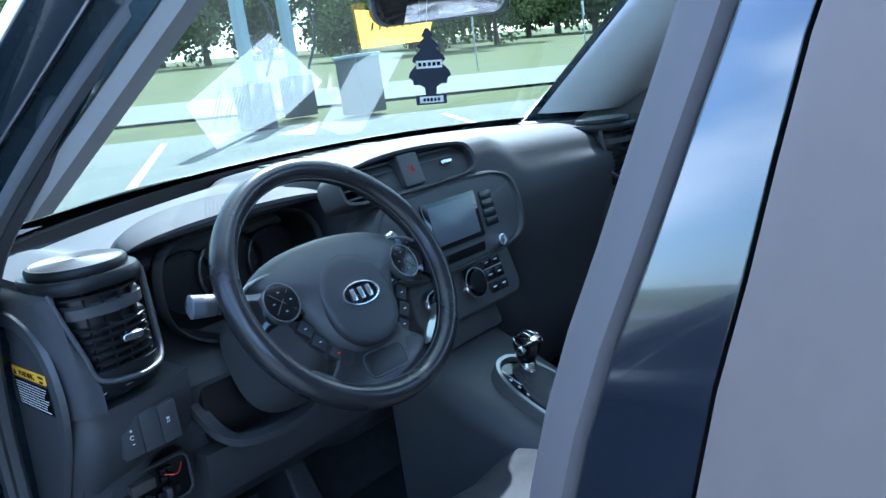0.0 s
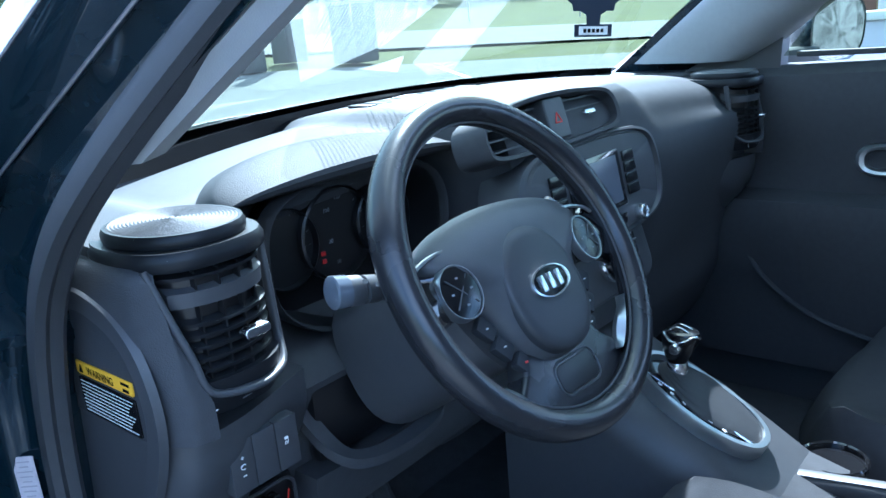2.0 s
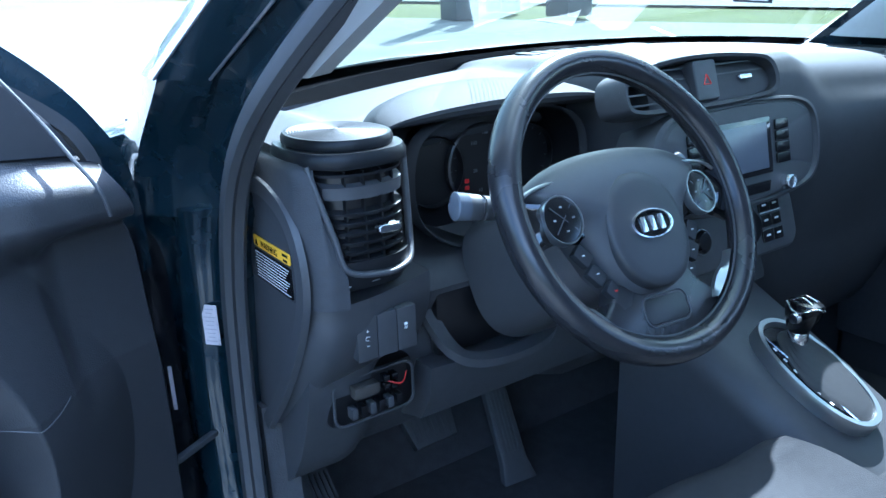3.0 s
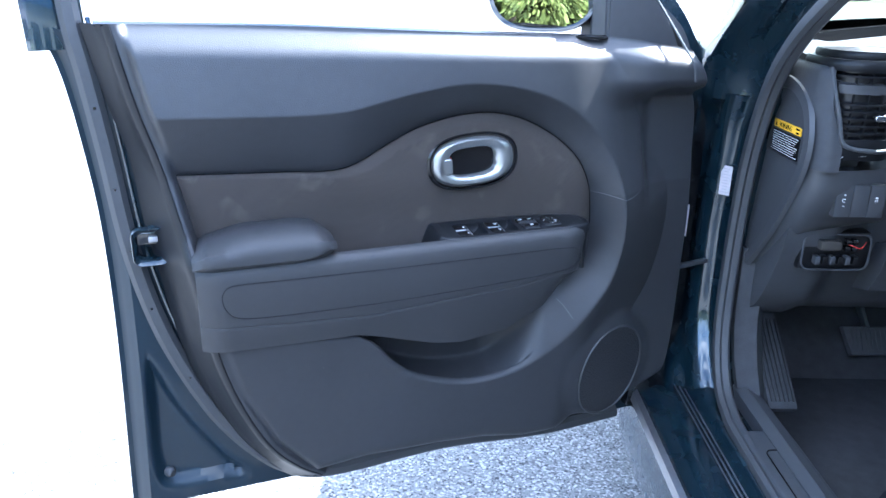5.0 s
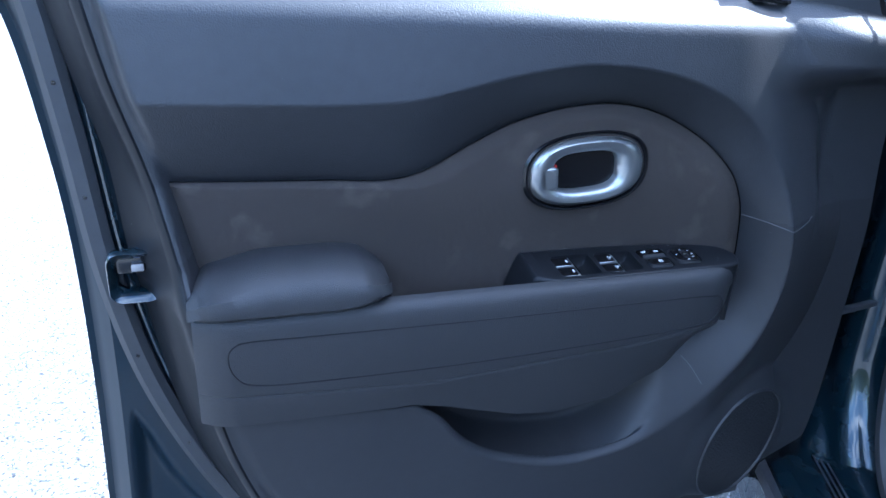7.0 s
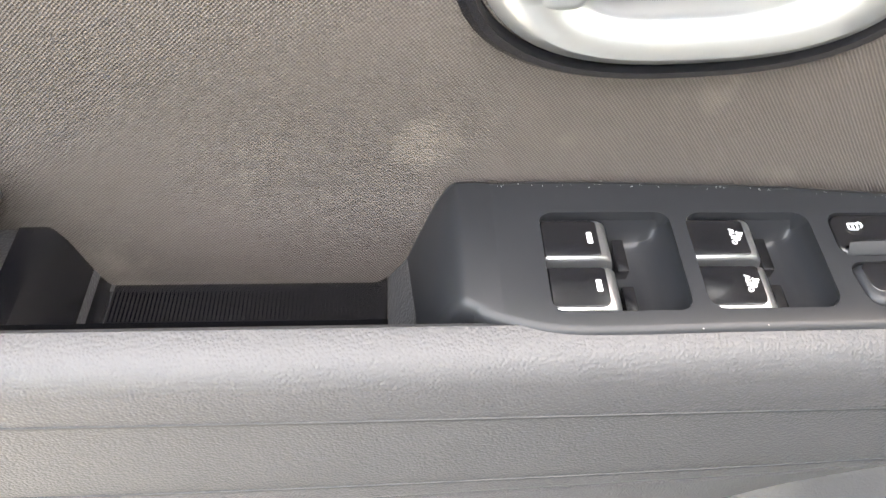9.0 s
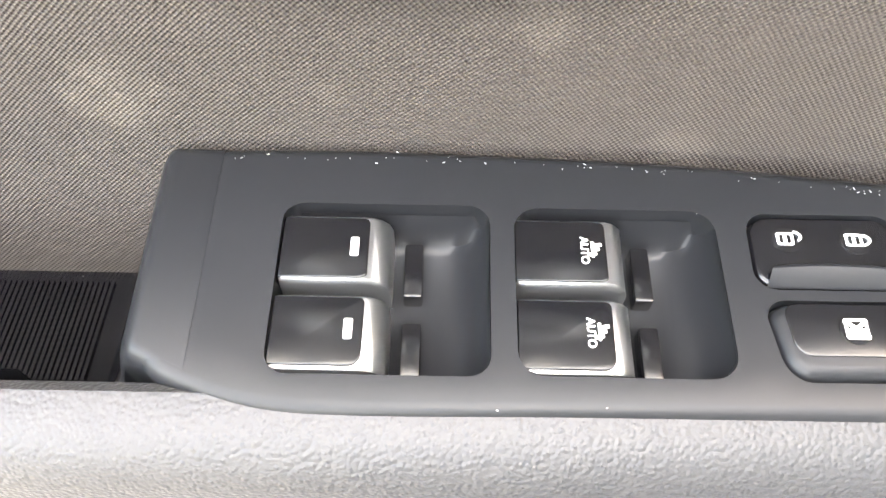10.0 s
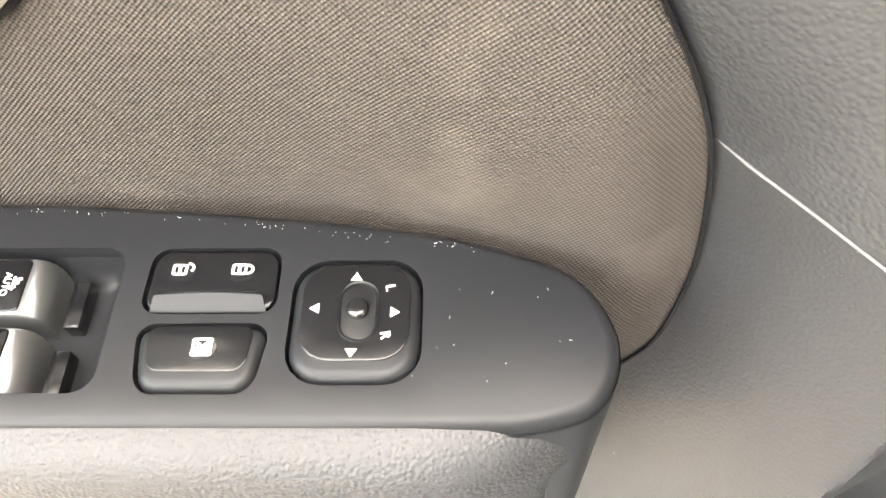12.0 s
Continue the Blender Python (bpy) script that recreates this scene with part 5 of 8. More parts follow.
for side in (-1, 1):
    bm = bmesh.new()
    loft(bm, [[(side * 0.86, y, z) for z in (0.25, 0.6, 0.8, top - 0.015)] + [(side * 0.845, y, top), (side * 0.78, y, top + 0.012), (side * 0.70, y, 0.25)] for y, top in ((0.47, 1.045), (0.56, 1.04), (0.7, 1.02), (1.0, 0.99), (1.4, 0.955), (1.68, 0.93))])
    part("front_wing", bm, M_PAINT, car, "dark blue front wing")

# windscreen
screen = thing("windscreen", pose(0, 0, 0), "clear curved windscreen with black edge band", "windscreen")
bm = bmesh.new()


def screen_point(s, t):
    """s from -1 to 1 across, t from 0 at the base to 1 at the top."""
    hw = 0.79 - 0.27 * t
    return (s * hw, 0.60 - 0.80 * t + 0.13 * (1 - s * s) * (1 - 0.3 * t), 1.035 + 0.475 * t + 0.02 * (1 - s * s))


rows = [[screen_point(s, t) for s in np.linspace(-1, 1, 25)] for t in np.linspace(0, 1, 12)]
loft(bm, rows, False, False)
pane = part("pane", bm, M_GLASS, screen)
pane.visible_shadow = False
bm = bmesh.new()
loft(bm, [[tuple(Vector(screen_point(s, t * (0.108 - 0.022 * s * s))) + Vector((0, -0.004, -0.004))) for s in np.linspace(-1, 1, 25)] for t in (0.0, 0.5, 1.0)], False, False)
part("edge_band", bm, M_GLOSSBLACK, screen)

# dark gap where the dashboard meets the glass
bm = bmesh.new()
loft(bm, [[(x, 0.635 - 0.155 * (x / 0.72) ** 2, 1.094 - 0.036 * (x / 0.66) ** 2), (x, 0.70 - 0.155 * (x / 0.72) ** 2, 1.094 - 0.036 * (x / 0.66) ** 2), (x, 0.70 - 0.155 * (x / 0.72) ** 2, 1.06), (x, 0.635 - 0.155 * (x / 0.72) ** 2, 1.05)] for x in np.linspace(-0.70, 0.70, 30)])
part("base_gap", bm, M_BUTTON, screen, "dark strip along the foot of the glass")

# ---- dashboard ----
dash = thing("dashboard", pose(0, 0, 0), "black grained plastic dashboard with sunlit top", "dashboard")


def dash_back(x):
    return 0.645 - 0.155 * (x / 0.72) ** 2


def dash_section(x):
    yb = dash_back(x)
    drv = smooth01((x + 0.64) / 0.05) * (1 - smooth01((x + 0.235) / 0.05))      # instrument bay
    zt = 1.098 - 0.040 * (x / 0.66) ** 2 - 0.016 * drv
    mid = math.exp(-((x - 0.0) / 0.20) ** 4)
    pas = smooth01((x - 0.16) / 0.12)
    yf = 0.20 + 0.13 * drv - 0.01 * mid
    ymid = 0.185 + 0.20 * drv - 0.02 * mid - 0.01 * pas
    ylow = 0.215 + 0.03 * drv + 0.02 * pas
    zmid = 0.96
    zlow = 0.80 - 0.12 * pas
    return [(yb, zt - 0.03), (yb - 0.03, zt - 0.012), ((yb + yf) / 2 + 0.05, zt + 0.002), (yf + 0.06 + 0.05 * pas, zt - 0.005 * pas), (yf + 0.022 + 0.03 * pas, zt - 0.006 - 0.014 * pas), (yf + 0.004 + 0.016 * pas, zt - 0.022 - 0.016 * pas), (yf - 0.01 + 0.010 * pas, zt - 0.05 - 0.016 * pas), (ymid, zmid + 0.02), (ymid + 0.004, zmid - 0.05), (ylow - 0.01, zlow + 0.06), (ylow, zlow), (ylow + 0.02, zlow - 0.08), (ylow + 0.09, zlow - 0.20), (ylow + 0.22, zlow - 0.24), (yb, zlow)]


bm = bmesh.new()
loft(bm, [[(x, p.x, p.y) for p in spline([(y, z, 0) for y, z in dash_section(x)], 54)] for x in np.linspace(-0.715, 0.715, 110)])
part("dash_body", bm, M_SOFT, dash, "black grained dashboard body")

# hood over the instruments
bm = bmesh.new()
loops = []
for i in range(97):
    q = -math.cos(math.pi * i / 96)
    x = -0.380 + 0.190 * q
    h = math.sqrt(max(0.0, 1 - q * q))
    yfr, ybk = 0.268 - 0.024 * h, 0.276 + 0.185 * h ** 0.9
    ze = 1.046 + 0.021 * h
    peak = ze + 0.019 * h
    zbk = 1.098 - 0.040 * (x / 0.66) ** 2 - 0.019 - 0.012 * (1 - h)
    row = [(x, yfr + 0.10 * h, ze - 0.034 * h), (x, yfr + 0.014 * h, ze - 0.015 * h), (x, yfr + 0.003 * h, ze - 0.009 * h), (x, yfr, ze - 0.002 * h), (x, yfr + 0.002 * h, ze + 0.004 * h)]
    for k in np.linspace(0.06, 1.0, 20):
        up = math.sin(min(1.0, k / 0.5) * math.pi / 2)
        back = smooth01((k - 0.45) / 0.55)
        row.append((x, yfr + 0.002 * h + (ybk - yfr) * k, (ze + 0.004 * h + (peak - ze - 0.004 * h) * up) * (1 - back) + zbk * back))
    row.append((x, ybk, ze - 0.05 * h))
    loops.append(row)
loft(bm, loops)
part("instrument_hood", bm, M_HOOD, dash, "rounded grained hood over the instruments")

# instruments
bm = bmesh.new()
rim = spline([(x, 0, z) for x, z in ((-0.525, 0.925), (-0.536, 0.985), (-0.520, 1.035), (-0.465, 1.058), (-0.39, 1.064), (-0.30, 1.056), (-0.25, 1.03), (-0.235, 0.98), (-0.255, 0.92), (-0.315, 0.885), (-0.39, 0.875), (-0.47, 0.885))], 60, True)
loft(bm, [[(p.x * k - 0.388 * (1 - k), y, p.z * k + 0.97 * (1 - k)) for p in rim] for k, y in ((1.0, 0.24), (1.0, 0.222), (0.985, 0.216), (0.96, 0.222), (0.95, 0.235))], True, False)
cluster = part("instrument_bay", bm, M_HOOD, dash, "black rim of the deep instrument bay")
cluster.matrix_basis = Matrix.Translation((0, 0.042, -0.004))
M_FAINT = mat("faint_print", (0.16, 0.165, 0.17), 0.6)
bm = bmesh.new()
loft(bm, [[(p.x * k - 0.388 * (1 - k), y, p.z * k + 0.97 * (1 - k)) for p in rim] for k, y in ((0.955, 0.228), (0.93, 0.25), (0.88, 0.29), (0.02, 0.292))], True, False)
part("bay_lining", bm, M_DIAL, cluster)
for cxd, rd in ((-0.465, 0.050), (-0.382, 0.060), (-0.300, 0.050)):
    bm = bmesh.new()
    lathe(bm, ((rd, 0), (rd, 0.012), (rd * 0.95, 0.014), (rd * 0.93, 0.004), (0.0005, 0.003)), 40, Matrix.Translation((cxd, 0.288, 0.975)) @ pose(0, 0, 0, 90, 0, 0))
    part("dial", bm, M_DIAL, cluster, "dark round dial")
    for k in range(11):
        a = radians(-30 + 24 * k)
        bm = bmesh.new()
        box(bm, (cxd - math.cos(a) * rd * 0.84, 0.2835, 0.975 + math.sin(a) * rd * 0.84), (0.0035, 0.0006, 0.0007), m=pose(0, 0, 0, 0, math.degrees(a), 0))
        part("dial_mark", bm, M_FAINT, cluster)
for s, x, z in (("20", -0.390, 0.965), ("10", -0.381, 0.936), ("100", -0.392, 1.005), ("120", -0.372, 1.018)):
    text("dial_number", s, 0.0075, M_FAINT, cluster, Matrix.Translation((x, 0.2832, z)) @ pose(0, 0, 0, 90, 0, 0))
M_LAMP = mat("red_warning_lamp", (0.5, 0.02, 0.02), 0.4)
for dz in (0.0, 0.010):
    bm = bmesh.new()
    box(bm, (-0.405, 0.283, 0.943 + dz), (0.007, 0.0006, 0.006), 0.001)
    part("warning_lamp", bm, M_LAMP, cluster)

# end pods: air vent columns with tweeters, one at each end of the dashboard


def vent_pod(side):
    cx, cy = side * 0.655, 0.222
    root = thing("vent_column", pose(0, 0, 0), "black corner air vent with round tweeter grille on top", "air vent", "corner vents")
    plan = [(cx + x, cy + y) for x, y in oval(0.064, 0.076, 2.6, 48)]

    def at_z(k, z, dy=0.0):
        return [(cx + (x - cx) * k, cy + (y - cy) * k + dy, z) for x, y in plan]
    bm = bmesh.new()
    loft(bm, [at_z(0.90, 0.905), at_z(0.96, 0.915), at_z(0.99, 0.925), at_z(0.99, 0.938)])
    loft(bm, [at_z(1.0, 1.037), at_z(1.03, 1.040), at_z(1.03, 1.047), at_z(0.98, 1.053), at_z(0.96, 1.053)])
    part("vent_cap", bm, M_SWITCHPANEL, root)
    bm = bmesh.new()
    loft(bm, [at_z(0.82, 0.93), at_z(0.82, 1.04)])
    part("vent_throat", bm, M_DIAL, root)
    s = -side

    def rim_at(az, z, k=1.0):
        """A point on the column's face: az 0 faces the rear, negative the door."""
        c = math.cos(radians(az))
        return (cx + s * 0.066 * k * math.sin(radians(az)), cy - 0.078 * k * math.copysign(abs(c) ** 0.7, c), z)

    def door_edge(z):
        return interp(z, [0.92, 1.04], [-30, -66])

    # grained shell wrapping the dashboard's end, its edge slanting inwards towards the foot
    bm = bmesh.new()
    loops = []
    for z, draw in [(z, 0.0) for z in np.linspace(0.888, 1.030, 14)] + [(1.037, 0.002), (1.042, 0.008)]:
        ex, ey, _ = rim_at(door_edge(max(z, 0.915)), z, 1.04)
        out = spline([(side * (0.729 - draw), 0.42, z), (side * (0.729 - draw), 0.30, z), (side * (0.729 - draw), 0.205, z), (side * (0.724 - draw), 0.178 + draw, z), (side * (0.711 - draw), (0.160 + ey) / 2 + draw, z), (ex, ey + draw, z)], 30)
        loops.append([tuple(p) for p in out] + [(ex + s * 0.012, ey + 0.03, z), (side * 0.66, 0.42, z)])
    loft(bm, loops)
    part("vent_shell", bm, M_SOFT, root, "grained shell wrapping the dashboard end")
    bm = bmesh.new()
    loops = []
    for z in np.linspace(0.60, 0.8865, 40):
        k = 0.22 * smooth01((0.87 - z) / 0.32)
        cut = 1 - smooth01((z - 0.755) / 0.03) if side < 0 else 0.0        # the open fuse bay under the driver's side
        inner = [(side * (x * (1 - cut) + 0.690 * cut), (y + k) * (1 - cut) + (0.18 + k + 0.02 * i) * cut, z) for i, (x, y) in enumerate(((0.66, 0.166), (0.61, 0.180), (0.555, 0.20)))]
        out = spline([(side * 0.7275, 0.44, z), (side * 0.7275, 0.33 + 0.5 * k, z), (side * 0.7275, 0.215 + k, z), (side * 0.721, 0.185 + k, z), (side * 0.700, 0.166 + k, z)] + inner, 36)
        loops.append([tuple(p) for p in out] + [(inner[-1][0], 0.44, z)])
    loft(bm, loops)
    part("lower_shell", bm, M_HARD, root, "smooth black panel under the corner vent")
    bm = bmesh.new()
    zs_ = [1.040, 1.0, 0.965, 0.940, 0.926]
    pth = [rim_at(76 - 4 * k - (12 if k > 3 else 0), z, 1.01) for k, z in enumerate(zs_)] + [rim_at(q, 0.922, 1.01) for q in (30, 5)] + [rim_at(door_edge(z) + 3, z, 1.01) for z in (0.93, 0.965, 1.0, 1.040)]
    sweep(bm, spline(pth, 60), rrect(0.0065, 0.010, 0.003, 3), up=(0, 1, 0))
    part("vent_frame", bm, M_HARD, root, "black vent edge")
    for k, z in enumerate((0.9355, 0.946, 0.9565, 0.967, 0.9775, 0.988, 1.0105, 1.029)):
        bm = bmesh.new()
        arc = [Vector(rim_at(q, z, 0.91)) for q in np.linspace(door_edge(z) + 6, 66, 15)]
        hgt = 0.0065 if k == 6 else 0.0015
        loft(bm, [[p + Vector((0, 0, -hgt)), p + Vector((0, 0.024, 0.008 - hgt)), p + Vector((0, 0.024, 0.008 + hgt)), p + Vector((0, -0.001, hgt))] for p in arc])
        part("vent_slat", bm, M_HARD if k == 6 else M_SWITCHPANEL, root)
    for q in (-30, -8, 14, 36):
        bm = bmesh.new()
        box(bm, Vector(rim_at(q, 0.983, 0.80)), (0.0016, 0.016, 0.10))
        part("vent_vane", bm, M_DIAL, root)
    bm = bmesh.new()
    pad(bm, rrect(0.027, 0.0090, 0.0044), 0.006, 0.0012, Matrix.Translation((cx + 0.012, cy - 0.080, 0.972)) @ pose(0, 0, 0, 90, 0, 0) @ pose(0, 0, 0, 0, 0, 0), base=-0.004)
    part("vent_knob", bm, M_CHROME, root, "chrome-edged vent knob")
    bm = bmesh.new()
    pad(bm, rrect(0.0245, 0.0068, 0.0033), 0.0066, 0.0008, Matrix.Translation((cx + 0.012, cy - 0.080, 0.972)) @ pose(0, 0, 0, 90, 0, 0), base=0.0)
    part("vent_knob_face", bm, M_HARD, root)
    bm = bmesh.new()
    sweep(bm, [(cx + x, cy - 0.069 - 0.012 * (1 - (x / 0.03) ** 2) + 0.012, 0.914 + x * 0.08) for x in np.linspace(-0.020, 0.026, 9)], rrect(0.007, 0.0045, 0.002, 2))
    part("vent_thumbwheel", bm, M_SILVER, root, "ribbed vent thumbwheel")
    bm = bmesh.new()
    tube(bm, [(cx - 0.031 + 0.004 * math.cos(a), cy - 0.0665, 0.914 + 0.004 * math.sin(a)) for a in np.linspace(0, 2 * math.pi, 12, False)], 0.0007, 5, True)
    tube(bm, [(cx + 0.040 + 0.005 * math.cos(a), cy - 0.0615, 0.921 + 0.0035 * math.sin(a)) for a in np.linspace(0, 2 * math.pi, 12, False)], 0.0008, 5, True)
    part("vent_marks", bm, M_WHITE, root)
    bm = bmesh.new()
    TM = Matrix.Translation((cx, cy, 1.052))
    loft(bm, [[TM @ Vector((x * k, y * k, h)) for x, y in oval(0.056, 0.068, 2.1, 60)] for k, h in ((1.0, 0), (1.02, 0.004), (1.02, 0.008), (0.98, 0.0125), (0.93, 0.0125), (0.92, 0.011))], True, False)
    part("tweeter_ring", bm, M_SWITCHPANEL, root)
    bm = bmesh.new()
    loops = []
    for i in range(34):
        k = 0.925 - i * 0.92 / 34
        loops.append([TM @ Vector((x * k, y * k, 0.0118 + 0.0022 * (1 - k * k) + (0.0012 if i % 2 else 0))) for x, y in oval(0.056, 0.068, 2.1, 60)])
    loft(bm, loops)
    part("tweeter_grille", bm, M_GRILLE, root, "grey ribbed tweeter grille")


for side in (-1, 1):
    vent_pod(side)

# ---- cover on the dashboard end, with the warning label ----
endp = thing("fuse_side_cover", pose(0, 0, 0), "black side cover with raised rib on the dashboard end", "panel")
bm = bmesh.new()
rib = spline([(-0.729, 0.30, 1.005), (-0.729, 0.26, 1.005), (-0.729, 0.215, 0.99), (-0.729, 0.187, 0.96), (-0.729, 0.178, 0.91), (-0.729, 0.20, 0.85), (-0.729, 0.26, 0.76), (-0.729, 0.33, 0.68)], 50)
sweep(bm, rib, [(-0.012, -0.003), (0.012, -0.003), (0.009, 0.004), (-0.009, 0.004)], up=(-1, 0, 0))
part("rib", bm, M_HARD, endp)
lab = thing("warning_label", pose(0, 0, 0), "yellow and black printed warning label on dashboard end", "label")
LQ = Matrix(((0, 0, -1, -0.7305), (-0.9, 0, 0, 0.2525), (0, 1, 0, 0.911), (0, 0, 0, 1)))   # x to the rear, y up, z outward
bm = bmesh.new()
pad(bm, rrect(0.112, 0.0125, 0.002), 0.0006, 0.0002, LQ @ pose(0, 0.026, 0), base=-0.001)
part("label_head", bm, M_YELLOW, lab, "yellow label heading")
bm = bmesh.new()
pad(bm, rrect(0.112, 0.036, 0.002), 0.0005, 0.0002, LQ @ pose(0, -0.0018, 0), base=-0.001)
part("label_body", bm, M_BUTTON, lab)
text("label_word", "WARNING", 0.0110, M_BUTTON, lab, LQ @ pose(-0.006, 0.0255, 0.0008))
bm = bmesh.new()
bm.faces.new([bm.verts.new(LQ @ Vector(p)) for p in ((-0.050, 0.0218, 0.0009), (-0.041, 0.0218, 0.0009), (-0.0455, 0.0305, 0.0009))])
part("label_sign", bm, M_BUTTON, lab)
for k, w in enumerate((0.014, 0.010)):
    bm = bmesh.new()
    box(bm, LQ @ Vector((0.044, 0.029 - 0.006 * k, 0.0009)), (0.0004, w, 0.0028))
    part("label_bar", bm, M_BUTTON, lab)
bm = bmesh.new()
for k in range(9):
    x, end = -0.052, 0.052 - 0.005 * (k * 5 % 4)
    while x < end:
        w = 0.004 + 0.0021 * ((k * 7 + int((x + 0.06) * 900)) % 4)
        box(bm, LQ @ Vector((x + w / 2, 0.0130 - 0.0037 * k, 0.0008)), (0.0004, w * 0.9, 0.0007))
        x += w + 0.0016
part("label_lines", bm, M_WHITE, lab, "rows of small white print")

M_STICKER = mat("aged_sticker", (0.52, 0.47, 0.48), 0.6, tone=0.15, scale=40)
M_PRINT = mat("faded_print", (0.36, 0.33, 0.34), 0.7)
# barcode stickers on the pillar and door edge
for nm, c, s, rz, lb in (("pillar_sticker", (-0.7755, 0.3650, 0.818), (0.021, 0.0012, 0.054), -50, "pale printed sticker on the painted hinge pillar"), ("door_sticker", (-0.829, 0.405, 0.73), (0.016, 0.0008, 0.062), -35, "narrow white barcode sticker beside the door hinge")):
    st = thing(nm, Matrix.Translation(c) @ pose(0, 0, 0, 0, 0, rz), lb, "sticker")
    bm = bmesh.new()
    box(bm, (0, 0, 0), s)
    part("sticker_sheet", bm, M_STICKER, st)
    bm = bmesh.new()
    for k in range(9):
        box(bm, (0, -s[1] * 0.9, (k - 4) * s[2] * 0.1), (s[0] * (0.74 - 0.16 * (k * 5 % 3)), 0.0004, s[2] * 0.022))
    part("sticker_print", bm, M_PRINT, st)

# door check strap
cs = thing("door_check_strap", pose(-0.79, 0.385, 0.655, 0, 0, 30), "dark steel door check strap joining pillar and door", "door check")
bm = bmesh.new()
box(bm, (-0.03, 0, 0), (0.09, 0.010, 0.008), 0.002)
box(bm, (0.02, 0, 0), (0.014, 0.022, 0.022), 0.003)
part("strap", bm, M_HARD, cs)

# ---- steering wheel ----
WM = Matrix.Translation((-0.3976, 0.0281, 0.9795)) @ Matrix(((1, 0, 0, 0), (0, math.sin(radians(31)), -math.cos(radians(31)), 0), (0, math.cos(radians(31)), math.sin(radians(31)), 0), (0, 0, 0, 1))) @ pose(0, 0, 0, 0, 0, -1.8)
wheel = thing("steering_wheel", WM, "worn black leather steering wheel with silver spoke trim", "steering wheel")
bm = bmesh.new()
n = 96
loops = []
for i in range(n):
    a = 2 * math.pi * i / n
    thick = 1.0 + 0.10 * math.exp(-((math.degrees(a) % 360 - 25) / 14) ** 2) + 0.10 * math.exp(-((math.degrees(a) % 360 - 155) / 14) ** 2)
    loops.append([((0.1673 + 0.0150 * thick * math.cos(b)) * math.cos(a), (0.1673 + 0.0150 * thick * math.cos(b)) * math.sin(a), 0.0175 * thick * math.sin(b)) for b in np.linspace(0, 2 * math.pi, 16, False)])
loft(bm, loops, True, False, True)
rim_ob = part("rim", bm, M_WHEEL, wheel, "worn shiny black leather rim")
bm = bmesh.new()
tube(bm, [(0.1515 * math.cos(a), 0.1515 * math.sin(a), 0.004) for a in np.linspace(0, 2 * math.pi, 96, False)], 0.0012, 6, True)
part("rim_seam", bm, M_HARD, rim_ob)
# airbag cover
HUB = [(0.0, 0.068), (-0.055, 0.064), (-0.100, 0.052), (-0.128, 0.032), (-0.112, 0.010), (-0.090, -0.010), (-0.076, -0.040), (-0.060, -0.075), (-0.035, -0.100), (0.0, -0.106)]
hub = HUB + [(-x, y) for x, y in HUB[-2:0:-1]]
hub = ccw([(p.x, p.y) for p in spline([(x, y, 0) for x, y in hub], 72, True)])
bm = bmesh.new()
loops = []
for k, h in ((0.96, -0.05), (1.0, -0.03), (1.0, -0.020), (0.97, -0.010), (0.90, -0.003), (0.75, 0.005), (0.5, 0.0095), (0.25, 0.0112), (0.03, 0.0115)):
    loops.append([(x * k, -0.02 + (y + 0.02) * k, h) for x, y in hub])
loft(bm, loops)
hubp = part("airbag_cover", bm, M_HUB, wheel, "grained black airbag cover")
bm = bmesh.new()
lp = oval(0.058, 0.066, 2.2, 56)
loft(bm, [[(x * k, -0.034 + y * k, h) for x, y in lp] for k, h in ((1.0, -0.012), (0.995, 0.004), (0.975, 0.0085), (0.94, 0.0105), (0.8, 0.0125), (0.5, 0.0140), (0.2, 0.0146), (0.02, 0.0147))])
part("centre_pad", bm, M_HUBPAD, hubp, "smooth dark round pad of the airbag cover")
# emblem: a plain chrome oval with bars
em = Matrix.Translation((0.0, -0.031, 0.0143))
bm = bmesh.new()
lp = oval(0.0315, 0.0165, 2.0, 48)
loft(bm, [[em @ Vector((x * k, y * k, h)) for x, y in lp] for k, h in ((1.0, 0), (0.985, 0.0025), (0.90, 0.0028), (0.88, 0.001))], True, False)
part("emblem_ring", bm, M_CHROME, hubp, "chrome oval emblem ring")
bm = bmesh.new()
loft(bm, [[em @ Vector((x * k, y * k, 0.001)) for x, y in lp] for k in (0.9, 0.02)])
part("emblem_ground", bm, M_GLOSSBLACK, hubp)
for dx in (-0.0135, 0.0, 0.0135):
    bm = bmesh.new()
    box(bm, em @ Vector((dx, 0, 0.0018)), (0.0075, 0.0165, 0.0018), 0.0006)
    part("emblem_bar", bm, M_CHROME, hubp)
